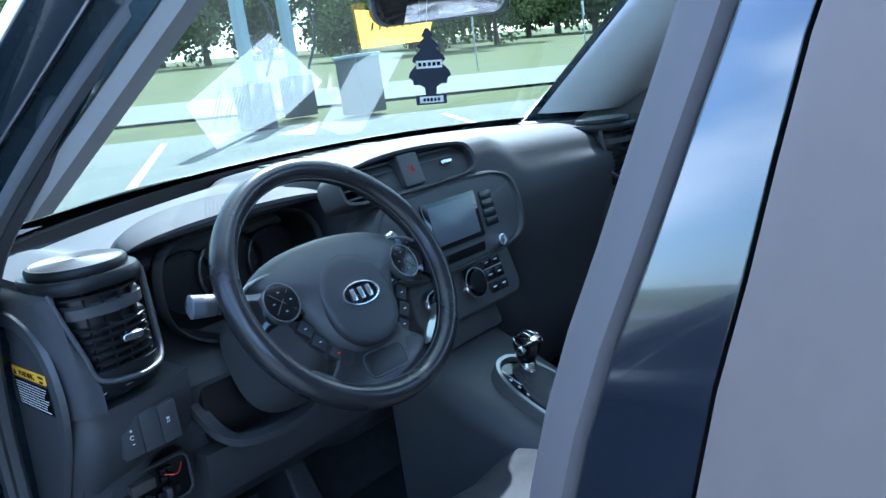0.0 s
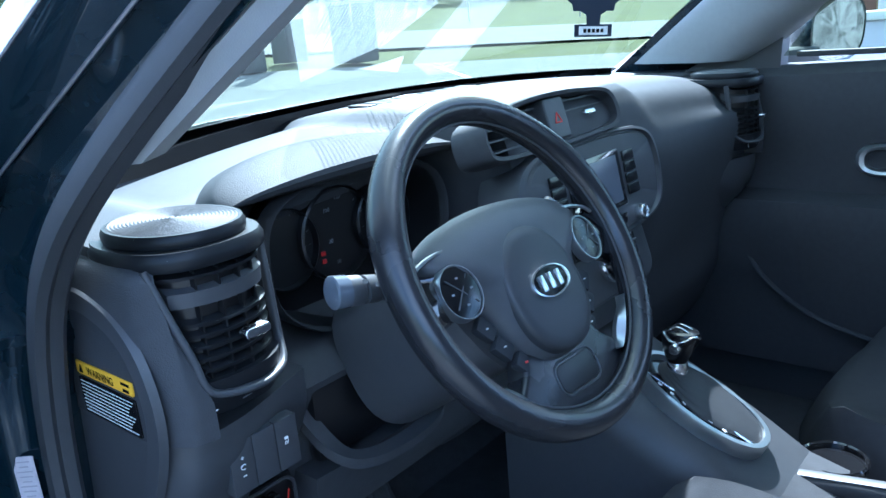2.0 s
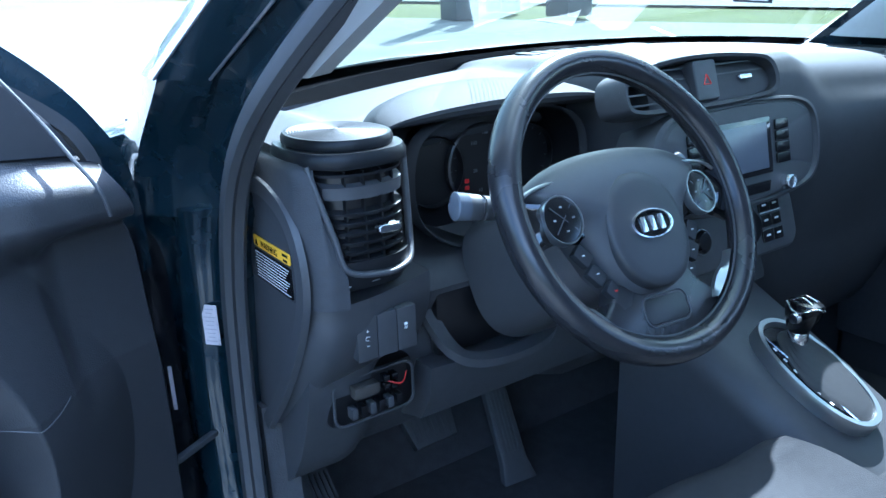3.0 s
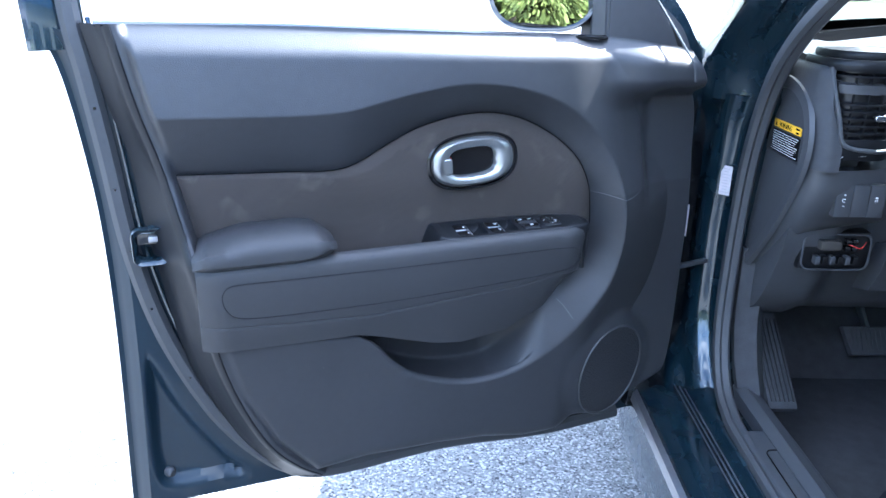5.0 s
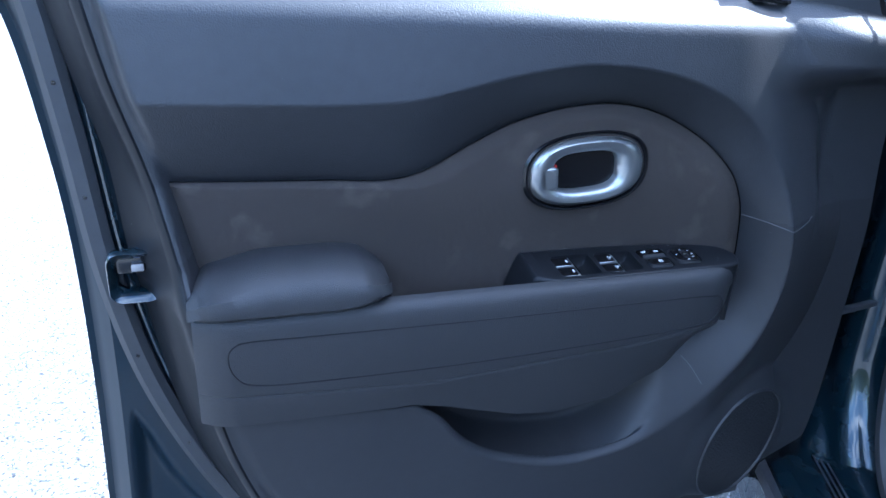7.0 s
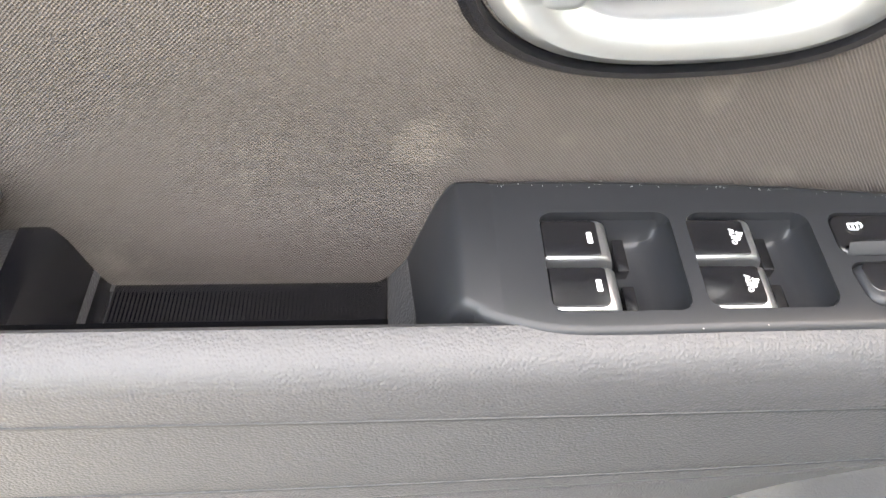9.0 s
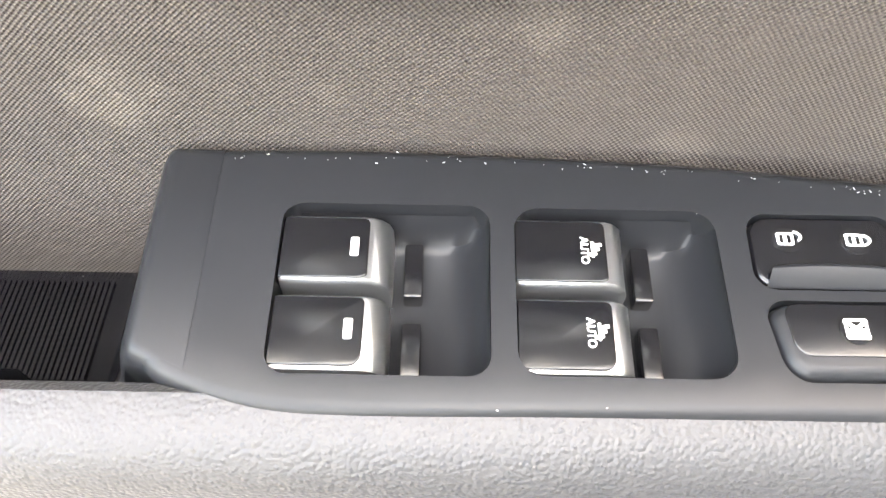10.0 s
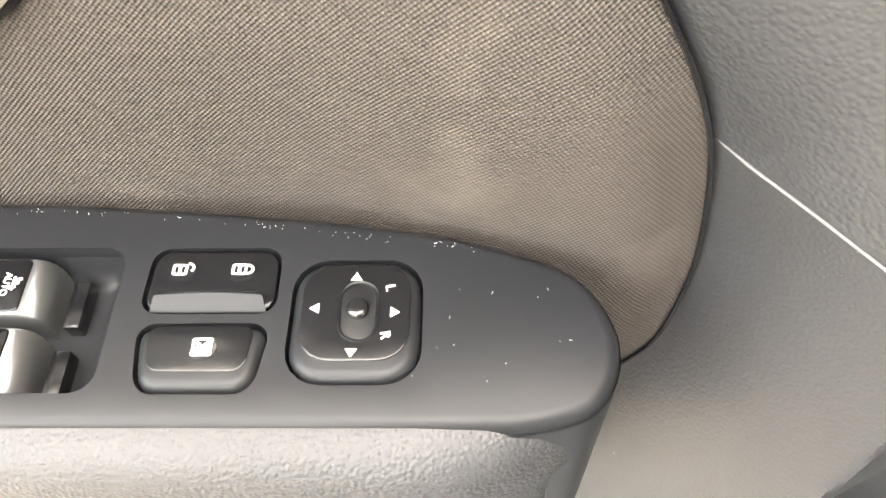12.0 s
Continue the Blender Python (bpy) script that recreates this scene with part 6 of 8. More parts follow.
# spokes
for sx in (-1, 1):
    bm = bmesh.new()
    loops = []
    for t in np.linspace(0, 1, 10):
        x = sx * (0.060 + 0.096 * t)
        c = 0.004 - 0.010 * t
        hh = 0.045 - 0.020 * math.sin(math.pi * t) * 0.8 - 0.008 * t
        zt = -0.006 + 0.002 * t
        loops.append([(x, c - hh, zt - 0.014), (x, c - hh + 0.006, zt - 0.002), (x, c, zt + 0.004), (x, c + hh - 0.006, zt - 0.002), (x, c + hh, zt - 0.014), (x, c, zt - 0.03)])
    loft(bm, loops)
    sp_ob = part("side_spoke", bm, M_GLOSSBLACK, wheel, "gloss black side spoke")
    BM_ = Matrix.Translation((sx * 0.107, -0.0055, -0.003)) @ pose(0, 0, 0, 0, sx * 4, 0)
    bm = bmesh.new()
    loft(bm, [[BM_ @ Vector((x * k, y * k, h)) for x, y in oval(0.0245, 0.0265, 2, 40)] for k, h in ((1.0, -0.004), (1.0, 0.006), (0.98, 0.0075), (0.945, 0.0075), (0.93, 0.004))], True, False)
    part("button_ring", bm, M_SILVER, sp_ob, "chrome ring round buttons")
    bm = bmesh.new()
    loft(bm, [[BM_ @ Vector((x * k, y * k, h)) for x, y in oval(0.0245, 0.0265, 2, 40)] for k, h in ((0.94, 0.002), (0.92, 0.006), (0.5, 0.0078), (0.03, 0.008))])
    part("button_pad", bm, M_BUTTON, sp_ob)
    bm = bmesh.new()
    for dx, dy in ((-0.012, 0), (0.012, 0), (0, -0.013), (0, 0.013)):
        box(bm, BM_ @ Vector((dx, dy, 0.0082)), (0.0036, 0.0020, 0.0006), 0.0002)
    part("button_marks", bm, M_FAINT, sp_ob)
    bm = bmesh.new()
    for a in (45, 135):
        box(bm, BM_ @ Vector((0, 0, 0.0076)), (0.040, 0.0012, 0.0012), 0, pose(0, 0, 0, 0, 0, a))
    part("button_cross", bm, M_HARD, sp_ob)
    bm = bmesh.new()
    sweep(bm, spline([(sx * 0.150, 0.02, -0.004), (sx * 0.140, 0.028, -0.004), (sx * 0.118, 0.034, -0.004), (sx * 0.088, 0.036, -0.003)], 14), circle(0.0022, 6), up=(0, 0, 1))
    part("spoke_edge", bm, M_SILVER, sp_ob)
# lower spoke: one broad panel from the cover's foot to the rim, with a finger slot
bm = bmesh.new()
LOWER = [(-0.050, -0.082), (0.0, -0.095), (0.052, -0.080), (0.070, -0.100), (0.092, -0.122), (0.080, -0.146), (0.03, -0.160), (-0.03, -0.160), (-0.080, -0.146), (-0.090, -0.122), (-0.068, -0.100)]
LOWER = ccw([(p.x, p.y) for p in spline([(x, y, 0) for x, y in LOWER], 66, True)])
pad(bm, LOWER, -0.009, 0.006, base=-0.034)
low_sp = part("lower_spoke", bm, M_WHEEL, wheel, "smooth black lower spoke panel")
bm = bmesh.new()
pad(bm, rrect(0.066, 0.030, 0.010), -0.0085, 0.002, pose(0.004, -0.122, 0), base=-0.02)
part("slot", bm, M_DIAL, low_sp)
bm = bmesh.new()
tube(bm, [(0.004 + x, -0.122 + y, -0.0088) for x, y in rrect(0.070, 0.034, 0.012)], 0.0012, 6, True)
part("slot_edge", bm, M_HARD, low_sp)
for sx in (-1, 1):
    bm = bmesh.new()
    loops = []
    for t in np.linspace(0, 1, 12):
        a = radians(-58 + 26 * t)
        r = 0.149
        w = 0.001 + 0.007 * math.sin(math.pi * min(1, t * 1.2 + 0.05))
        p, q = Vector((sx * math.cos(a) * r, math.sin(a) * r, 0.0)), Vector((sx * math.cos(a) * (r - w), math.sin(a) * (r - w), -0.006))
        loops.append([p, q, q + Vector((0, 0, -0.006)), p + Vector((0, 0, -0.008))])
    loft(bm, loops)
    part("rim_trim", bm, M_SILVER, rim_ob, "silver inlay inside the rim")
for k, (x, y) in enumerate(((-0.085, -0.045), (-0.075, -0.068), (-0.058, -0.090), (0.086, -0.045), (0.076, -0.068), (0.060, -0.090))):
    bm = bmesh.new()
    box(bm, (x, y, -0.0142), (0.017, 0.0225, 0.010), 0.003, pose(0, 0, 0, 0, 0, 38 * (1 if x < 0 else -1)))
    part("phone_key", bm, M_HOOD, wheel)
for k, (x, y) in enumerate(((-0.086, -0.045), (-0.075, -0.067), (0.086, -0.045), (0.076, -0.068), (0.062, -0.088))):
    bm = bmesh.new()
    box(bm, (x, y, -0.0090), (0.0036, 0.0012, 0.0006))
    part("key_mark", bm, M_WHITE, wheel)
bm = bmesh.new()
box(bm, (-0.058, -0.089, -0.0090), (0.004, 0.002, 0.0006))
part("key_mark_red", bm, M_RED, wheel)
# column shroud and stalks
col = thing("steering_column", WM, "black steering column shroud", "steering column")
bm = bmesh.new()
loft(bm, [[(x, y - 0.02, z) for x, y in oval(a, b, 2.8, 32)] for a, b, z in ((0.058, 0.060, -0.035), (0.072, 0.072, -0.06), (0.078, 0.078, -0.13), (0.08, 0.085, -0.24))])
part("shroud", bm, M_HARD, col)


def stalk(sx, tilt, label):
    root = thing("column_stalk", WM @ Matrix.Translation((sx * 0.05, 0.018, -0.070)) @ pose(0, 0, 0, 0, 0, tilt), label, "stalk switch", "column stalks")
    bm = bmesh.new()
    loft(bm, [[(sx * x, a * math.cos(t), a * 0.8 * math.sin(t)) for t in np.linspace(0, 2 * math.pi, 16, False)] for x, a in ((0.0, 0.008), (0.05, 0.009), (0.06, 0.0125), (0.075, 0.0135), (0.078, 0.0115), (0.081, 0.0115), (0.084, 0.0135), (0.098, 0.014), (0.099, 0.0115), (0.101, 0.0115), (0.103, 0.0145), (0.122, 0.0150), (0.130, 0.0130), (0.132, 0.008))])
    part("lever", bm, M_HARD, root, "ribbed black stalk lever")
    bm = bmesh.new()
    loft(bm, [[(sx * x, a * math.cos(t), a * 0.8 * math.sin(t)) for t in np.linspace(0, 2 * math.pi, 20, False)] for x, a in ((0.118, 0.0155), (0.133, 0.0160), (0.1345, 0.014), (0.135, 0.004))])
    part("lever_end", bm, M_SCREEN, root, "grey stalk end cap")
    bm = bmesh.new()
    for k in range(4):
        box(bm, (sx * (0.064 + 0.013 * k), 0.004 * (k % 2), 0.0122), (0.005, 0.004, 0.0006))
    part("lever_marks", bm, M_FAINT, root)


stalk(-1, -12, "black light stalk with ribbed rings")
stalk(1, 14, "black wiper stalk with white symbols")

# ---- centre of the dashboard ----
cv = thing("centre_vent", pose(0, 0, 0), "black centre air vents with hazard button", "air vent")
CVM = Matrix(((1, 0, 0, -0.085), (0, 0.28, -0.96, 0.178), (0, 0.96, 0.28, 1.072), (0, 0, 0, 1)))   # x right, y up, z towards the seats
shape = ccw([(p.x, p.y) for p in spline([(-0.165, -0.016, 0), (-0.155, 0.016, 0), (-0.08, 0.028, 0), (0.0, 0.031, 0), (0.08, 0.028, 0), (0.15, 0.018, 0), (0.165, -0.012, 0), (0.145, -0.028, 0), (0.07, -0.032, 0), (0.0, -0.033, 0), (-0.07, -0.032, 0), (-0.145, -0.029, 0)], 72, True)])
bm = bmesh.new()
loft(bm, [[CVM @ Vector((x * k, y * k2, h)) for x, y in shape] for k, k2, h in ((1.05, 1.22, -0.05), (1.05, 1.22, -0.004), (1.03, 1.16, 0.004), (0.99, 1.0, 0.002), (0.985, 0.96, -0.008), (0.97, 0.92, -0.05), (0.02, 0.02, -0.05))])
part("vent_surround", bm, M_SOFT, cv)
for sx in (-1, 1):
    for k in range(4):
        bm = bmesh.new()
        loft(bm, [[CVM @ Vector((sx * x, -0.022 + 0.0145 * k + dy, h)) for dy, h in ((-0.001, -0.012), (0.0012, -0.012), (0.004, -0.035), (0.002, -0.035))] for x in (0.030, 0.155 - 0.004 * abs(k - 1.5) ** 2)])
        part("vent_slat", bm, M_HARD, cv)
    bm = bmesh.new()
    pad(bm, rrect(0.030, 0.008, 0.0035), -0.003, 0.002, CVM @ pose(sx * 0.098, -0.002, 0), base=-0.014)
    part("vent_knob", bm, M_CHROME, cv, "chrome-edged vent knob")
bm = bmesh.new()
pad(bm, rrect(0.050, 0.058, 0.005), 0.001, 0.003, CVM, base=-0.03)
part("hazard_button", bm, M_HARD, cv, "black hazard warning button")
bm = bmesh.new()
t3 = [(-0.008, -0.006, 0.0014), (0.008, -0.006, 0.0014), (0, 0.008, 0.0014)]
for i in range(3):
    tube(bm, [CVM @ Vector(t3[i]), CVM @ Vector(t3[(i + 1) % 3])], 0.0009, 5)
part("hazard_triangle", bm, M_RED, cv, "red hazard triangle")

radio = thing("radio_unit", pose(0, 0, 0), "black radio surround with small grey screen", "car radio")
RM = Matrix(((1, 0, 0, -0.012), (0, 0.20, -0.98, 0.158), (0, 0.98, 0.20, 0.962), (0, 0, 0, 1)))
shape = ccw([(p.x, p.y) for p in spline([(-0.205, -0.02, 0), (-0.195, 0.04, 0), (-0.15, 0.068, 0), (-0.05, 0.074, 0), (0.05, 0.074, 0), (0.15, 0.066, 0), (0.195, 0.04, 0), (0.20, -0.02, 0), (0.175, -0.065, 0), (0.10, -0.082, 0), (0.0, -0.086, 0), (-0.10, -0.082, 0), (-0.175, -0.065, 0)], 80, True)])
bm = bmesh.new()
loft(bm, [[RM @ Vector((x * k, y * k, h)) for x, y in shape] for k, h in ((1.03, -0.06), (1.03, -0.006), (1.0, 0.004), (0.955, 0.006), (0.93, 0.001), (0.90, 0.001), (0.88, 0.004), (0.02, 0.004))])
part("radio_bezel", bm, M_HARD, radio, "satin black radio surround")
bm = bmesh.new()
pad(bm, rrect(0.148, 0.086, 0.004), 0.0085, 0.001, RM @ pose(-0.012, 0.002, 0), base=0.002)
part("screen_frame", bm, M_GLOSSBLACK, radio)
bm = bmesh.new()
pad(bm, rrect(0.122, 0.070, 0.002), 0.0092, 0.0003, RM @ pose(-0.010, 0.002, 0), base=0.004)
part("screen", bm, M_SCREEN, radio, "dull grey radio screen")
for sx in (-1, 1):
    for k in range(4):
        bm = bmesh.new()
        pad(bm, rrect(0.034, 0.0155, 0.002), 0.0075, 0.0012, RM @ pose(sx * 0.104 - 0.010, 0.030 - 0.0175 * k, 0), base=0.002)
        key = part("radio_key", bm, M_BUTTON, radio)
        if k in (1, 2):
            bm = bmesh.new()
            box(bm, RM @ Vector((sx * 0.104 - 0.010, 0.0385 - 0.0175 * k, 0.0082)), (0.030, 0.0006, 0.0010))
            part("key_edge", bm, M_CHROME, radio)
    bm = bmesh.new()
    lathe(bm, ((0.0125, 0), (0.0125, 0.012), (0.0115, 0.015), (0.009, 0.0155), (0.0085, 0.013), (0.0005, 0.013)), 28, RM @ pose(sx * 0.100 + (-0.02 if sx < 0 else -0.005), -0.062, 0.003))
    part("radio_dial", bm, M_CHROME, radio, "chrome-ringed radio dial")
bm = bmesh.new()
box(bm, RM @ Vector((-0.01, -0.060, 0.006)), (0.125, 0.004, 0.017), 0.001)
part("disc_slot", bm, M_GLOSSBLACK, radio)

heater = thing("heater_controls", pose(0, 0, 0), "black heater panel with chrome-ringed knob", "heater panel")
HMx = Matrix(((1, 0, 0, 0.0), (0, 0.30, -0.954, 0.162), (0, 0.954, 0.30, 0.835), (0, 0, 0, 1)))
bm = bmesh.new()
pad(bm, rrect(0.30, 0.105, 0.03, 8), 0.004, 0.006, HMx, base=-0.08)
part("heater_plate", bm, M_HARD, heater)
for cx_, rr_ in ((0.012, 0.031), (-0.105, 0.022)):
    bm = bmesh.new()
    lathe(bm, ((rr_, 0), (rr_, 0.010), (rr_ - 0.002, 0.013), (rr_ - 0.004, 0.013), (rr_ - 0.005, 0.008)), 40, HMx @ pose(cx_, 0, 0.003))
    part("knob_ring", bm, M_CHROME, heater, "chrome knob ring")
    bm = bmesh.new()
    lathe(bm, ((rr_ - 0.004, 0), (rr_ - 0.005, 0.012), (rr_ - 0.009, 0.018), (0.0005, 0.0185)), 40, HMx @ pose(cx_, 0, 0.003))
    part("knob", bm, M_BUTTON, heater)
for k in range(3):
    for j in range(2):
        bm = bmesh.new()
        pad(bm, rrect(0.026, 0.021, 0.003), 0.007, 0.0015, HMx @ pose(0.066 + 0.028 * j, 0.026 - 0.0245 * k, 0), base=0.0)
        kk = part("heater_key", bm, M_BUTTON, heater)
        bm = bmesh.new()
        box(bm, HMx @ Vector((0.066 + 0.028 * j, 0.026 - 0.0245 * k, 0.0073)), (0.010, 0.0006, 0.003))
        if k == 1:
            box(bm, HMx @ Vector((0.066 + 0.028 * j, 0.0145, 0.0075)), (0.026, 0.0008, 0.0012))
        part("key_symbol", bm, M_WHITE, heater)
bm = bmesh.new()
box(bm, (0.0, 0.20, 0.745), (0.20, 0.06, 0.055), 0.012, pose(0, 0, 0, -22, 0, 0))
part("socket_panel", bm, M_HARD, heater)

# buttons low on the driver's side
low = thing("lower_switches", pose(0, 0, 0), "black lower switch bank beside the column", "switch bank")
for x in (-0.662, -0.636, -0.61):
    bm = bmesh.new()
    box(bm, (x, 0.1745, 0.838), (0.0252, 0.014, 0.052), 0.0012)
    part("bank_key", bm, M_HARD, low)
bm = bmesh.new()
box(bm, (-0.662, 0.1668, 0.848), (0.0034, 0.0006, 0.0008))
box(bm, (-0.662, 0.1668, 0.848), (0.0008, 0.0006, 0.0034))
box(bm, (-0.662, 0.1668, 0.830), (0.0034, 0.0006, 0.0008))
tube(bm, [(-0.662 + 0.0028 * math.cos(a), 0.1668, 0.839 + 0.0024 * math.sin(a)) for a in np.linspace(0.6, 5.2, 12)], 0.0005, 5)
part("dimmer_mark", bm, M_WHITE, low)
bm = bmesh.new()
box(bm, (-0.612, 0.1668, 0.844), (0.0042, 0.0006, 0.0026), 0.0008)
for dx in (-0.0013, 0.0013):
    box(bm, (-0.612 + dx, 0.1668, 0.8395), (0.0008, 0.0006, 0.0040), 0, pose(0, 0, 0, 0, 22, 0))
part("stability_mark", bm, M_WHITE, low)

# knee panel and the open fuse bay beneath it
knee = thing("knee_panel", pose(0, 0, 0), "black lower dashboard panel with open fuse bay", "panel")
bm = bmesh.new()
loft(bm, [[(x, 0.215 + 0.02 * ((x + 0.45) / 0.2) ** 2, 0.742), (x, 0.225, 0.70), (x, 0.25, 0.655), (x, 0.30, 0.640), (x, 0.34, 0.66), (x, 0.32, 0.742)] for x in np.linspace(-0.545, -0.16, 12)])
part("knee_pad", bm, M_SOFT, knee)
bm = bmesh.new()
sweep(bm, spline([(-0.535, 0.245, 0.815), (-0.520, 0.208, 0.768), (-0.487, 0.196, 0.748), (-0.421, 0.192, 0.743), (-0.364, 0.200, 0.752), (-0.33, 0.235, 0.785)], 30), [(-0.010, -0.008), (0.010, -0.008), (0.012, 0.004), (-0.006, 0.008)])
part("tray_lip", bm, M_SOFT, knee)
# solid near-black block: the tray's inner shade put into colour
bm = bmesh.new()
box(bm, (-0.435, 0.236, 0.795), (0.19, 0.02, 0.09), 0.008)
part("tray_shade", bm, M_DIAL, knee, "solid near-black block for the shade inside the tray")
fuse = thing("fuse_box", pose(-0.628, 0.222, 0.728), "open black fuse box with sockets and a tan relay", "fuse box")
bm = bmesh.new()
box(bm, (0, 0.03, 0.006), (0.118, 0.05, 0.068), 0.008)
part("fuse_housing", bm, M_DIAL, fuse)
bm = bmesh.new()
tube(bm, [(x, 0.001, y + 0.006) for x, y in rrect(0.112, 0.062, 0.014)], 0.002, 6, True, up=(0, 1, 0))
part("fuse_rim", bm, M_HARD, fuse)
bm = bmesh.new()
box(bm, (-0.018, -0.008, 0.022), (0.034, 0.016, 0.016), 0.003)
part("relay", bm, mat("tan_relay", (0.045, 0.04, 0.035), 0.6), fuse, "tan relay block")
for i in range(6):
    bm = bmesh.new()
    box(bm, (-0.036 + 0.0125 * i, -0.008, -0.004), (0.008, 0.014, 0.014), 0.001)
    part("fuse", bm, M_DIAL if i % 2 else M_HARD, fuse)
bm = bmesh.new()
tube(bm, spline([(0.01, -0.008, 0.025), (0.028, -0.018, 0.020), (0.042, -0.008, 0.028)], 10), 0.0008, 6)
part("red_wire", bm, M_RED, fuse)
for i in range(4):
    bm = bmesh.new()
    box(bm, (0.012 + 0.011 * (i % 2), -0.006, 0.028 - 0.012 * (i // 2)), (0.008, 0.012, 0.008), 0.001)
    part("socket", bm, M_GLOSSBLACK, fuse)

# ---- pedals and foot rest ----
ped = thing("brake_pedal", pose(-0.32, 0.585, 0.395, -35, 0, 0), "black ribbed rubber brake pedal", "pedal", "pedals")
bm = bmesh.new()
pad(bm, ccw([(-0.058, 0.03), (-0.045, -0.036), (0.05, -0.033), (0.056, 0.030)]), 0.012, 0.004, pose(0, 0, 0, 90, 0, 0), base=-0.004)
part("pedal_pad", bm, M_PEDAL, ped)
for k in range(8):
    bm = bmesh.new()
    box(bm, (-0.040 + 0.011 * k, -0.0125, 0), (0.004, 0.003, 0.05), 0.001)
    part("pedal_rib", bm, M_PEDAL, ped)
bm = bmesh.new()
sweep(bm, [(0.01, 0.01, 0.0), (0.005, 0.03, 0.12), (0.0, 0.02, 0.30)], rrect(0.022, 0.010, 0.003, 2), up=(1, 0, 0))
part("pedal_arm", bm, M_STEEL, ped)
ped = thing("accelerator_pedal", pose(-0.207, 0.50, 0.41, -30, 0, -6), "long black ribbed accelerator pedal", "pedal", "pedals")
bm = bmesh.new()
pad(bm, ccw([(-0.024, 0.105), (-0.028, -0.08), (-0.036, -0.125), (0.038, -0.125), (0.028, -0.08), (0.023, 0.105)]), 0.012, 0.004, pose(0, 0, 0, 90, 0, 0), base=-0.004)
part("pedal_pad", bm, M_PEDAL, ped)
for k in range(5):
    bm = bmesh.new()
    box(bm, (-0.016 + 0.008 * k, -0.0125, 0.01), (0.003, 0.003, 0.15), 0.001, pose(0, 0, 0, 0, 1, 0))
    part("pedal_rib", bm, M_PEDAL, ped)
rest = thing("foot_rest", pose(-0.655, 0.325, 0.475, -52, 0, 0), "black ribbed foot rest on the carpet", "foot rest")
bm = bmesh.new()
box(bm, (0, 0, 0), (0.055, 0.02, 0.20), 0.008)
part("rest_pad", bm, M_CARPET, rest)
for k in range(6):
    bm = bmesh.new()
    box(bm, (-0.020 + 0.008 * k, -0.011, 0), (0.003, 0.004, 0.17), 0.001)
    part("rest_rib", bm, M_DIAL, rest)
kick = thing("kick_panel", pose(0, 0, 0), "black kick panel along the doorway", "trim panel")
bm = bmesh.new()
loft(bm, [[(-0.735, seal_y(z) + 0.0, z), (-0.70, seal_y(z) - 0.02, z), (-0.675, seal_y(z) + 0.02, z), (-0.665, 0.62, z), (-0.735, 0.62, z)] for z in np.linspace(0.40, 0.70, 8)])
part("kick_board", bm, M_CARPET, kick, "black carpeted kick board")
bm = bmesh.new()
loft(bm, [[(-0.74, y, 0.40), (-0.738, y, 0.445), (-0.72, y, 0.452), (-0.695, y, 0.44), (-0.68, y, 0.30), (-0.74, y, 0.30)] for y in (-0.6, 0.30)])
part("sill_cover", bm, M_HARD, kick, "black inner sill cover")

# ---- console, selector, handbrake ----
con = thing("centre_console", pose(0, 0, 0), "black centre console between the seats", "console")
bm = bmesh.new()
loops = []
for y, zt, hw in ((0.26, 0.755, 0.135), (0.20, 0.735, 0.13), (0.12, 0.700, 0.125), (0.04, 0.665, 0.12), (-0.05, 0.620, 0.115), (-0.13, 0.575, 0.11), (-0.22, 0.555, 0.105), (-0.40, 0.55, 0.10), (-0.70, 0.55, 0.10)):
    loops.append([(x - 0.010, y, z) for x, z in ((-hw, 0.30), (-hw, zt - 0.06), (-hw + 0.012, zt - 0.02), (-hw + 0.035, zt - 0.003), (0, zt), (hw - 0.035, zt - 0.003), (hw - 0.012, zt - 0.02), (hw, zt - 0.06), (hw, 0.30))])
loft(bm, loops[:6])
part("console_front", bm, M_HARD, con, "sloping front of the console")
bm = bmesh.new()
loft(bm, loops[5:])
part("console_rear", bm, M_CARPET, con, "level rear of the console")
GM = Matrix.Translation((-0.020, 0.0, 0.655)) @ pose(0, 0, 0, 27, 0, 0)
sel = thing("gear_selector", GM, "automatic gear selector with chrome oval surround and boot", "gear selector")
eg = oval(0.058, 0.105, 2.3, 64)
bm = bmesh.new()
loft(bm, [[(x * k, y * k2, h) for x, y in eg] for k, k2, h in ((1.0, 1.0, -0.015), (1.0, 1.0, 0.008), (0.97, 0.985, 0.012), (0.86, 0.91, 0.012), (0.83, 0.89, 0.006), (0.82, 0.885, -0.01))], True, False)
part("surround", bm, M_SILVER, sel, "silver oval selector surround")
bm = bmesh.new()
loft(bm, [[(x * k, y * k, h) for x, y in eg] for k, h in ((0.9, 0.0), (0.86, 0.004), (0.5, 0.006), (0.02, 0.006))])
part("selector_plate", bm, M_GLOSSBLACK, sel)
bm = bmesh.new()
for k in range(6):
    box(bm, (-0.036 + 0.004 * abs(k - 2.5) * 0.4, 0.055 - 0.021 * k, 0.0078), (0.004, 0.006, 0.0006))
part("gear_marks", bm, M_WHITE, sel)
bm = bmesh.new()
tube(bm, [(-0.026, 0.080, 0.007), (-0.024, 0.0, 0.008), (-0.018, -0.088, 0.007)], 0.0016, 6)
part("plate_edge", bm, M_CHROME, sel)
bm = bmesh.new()
loops = []
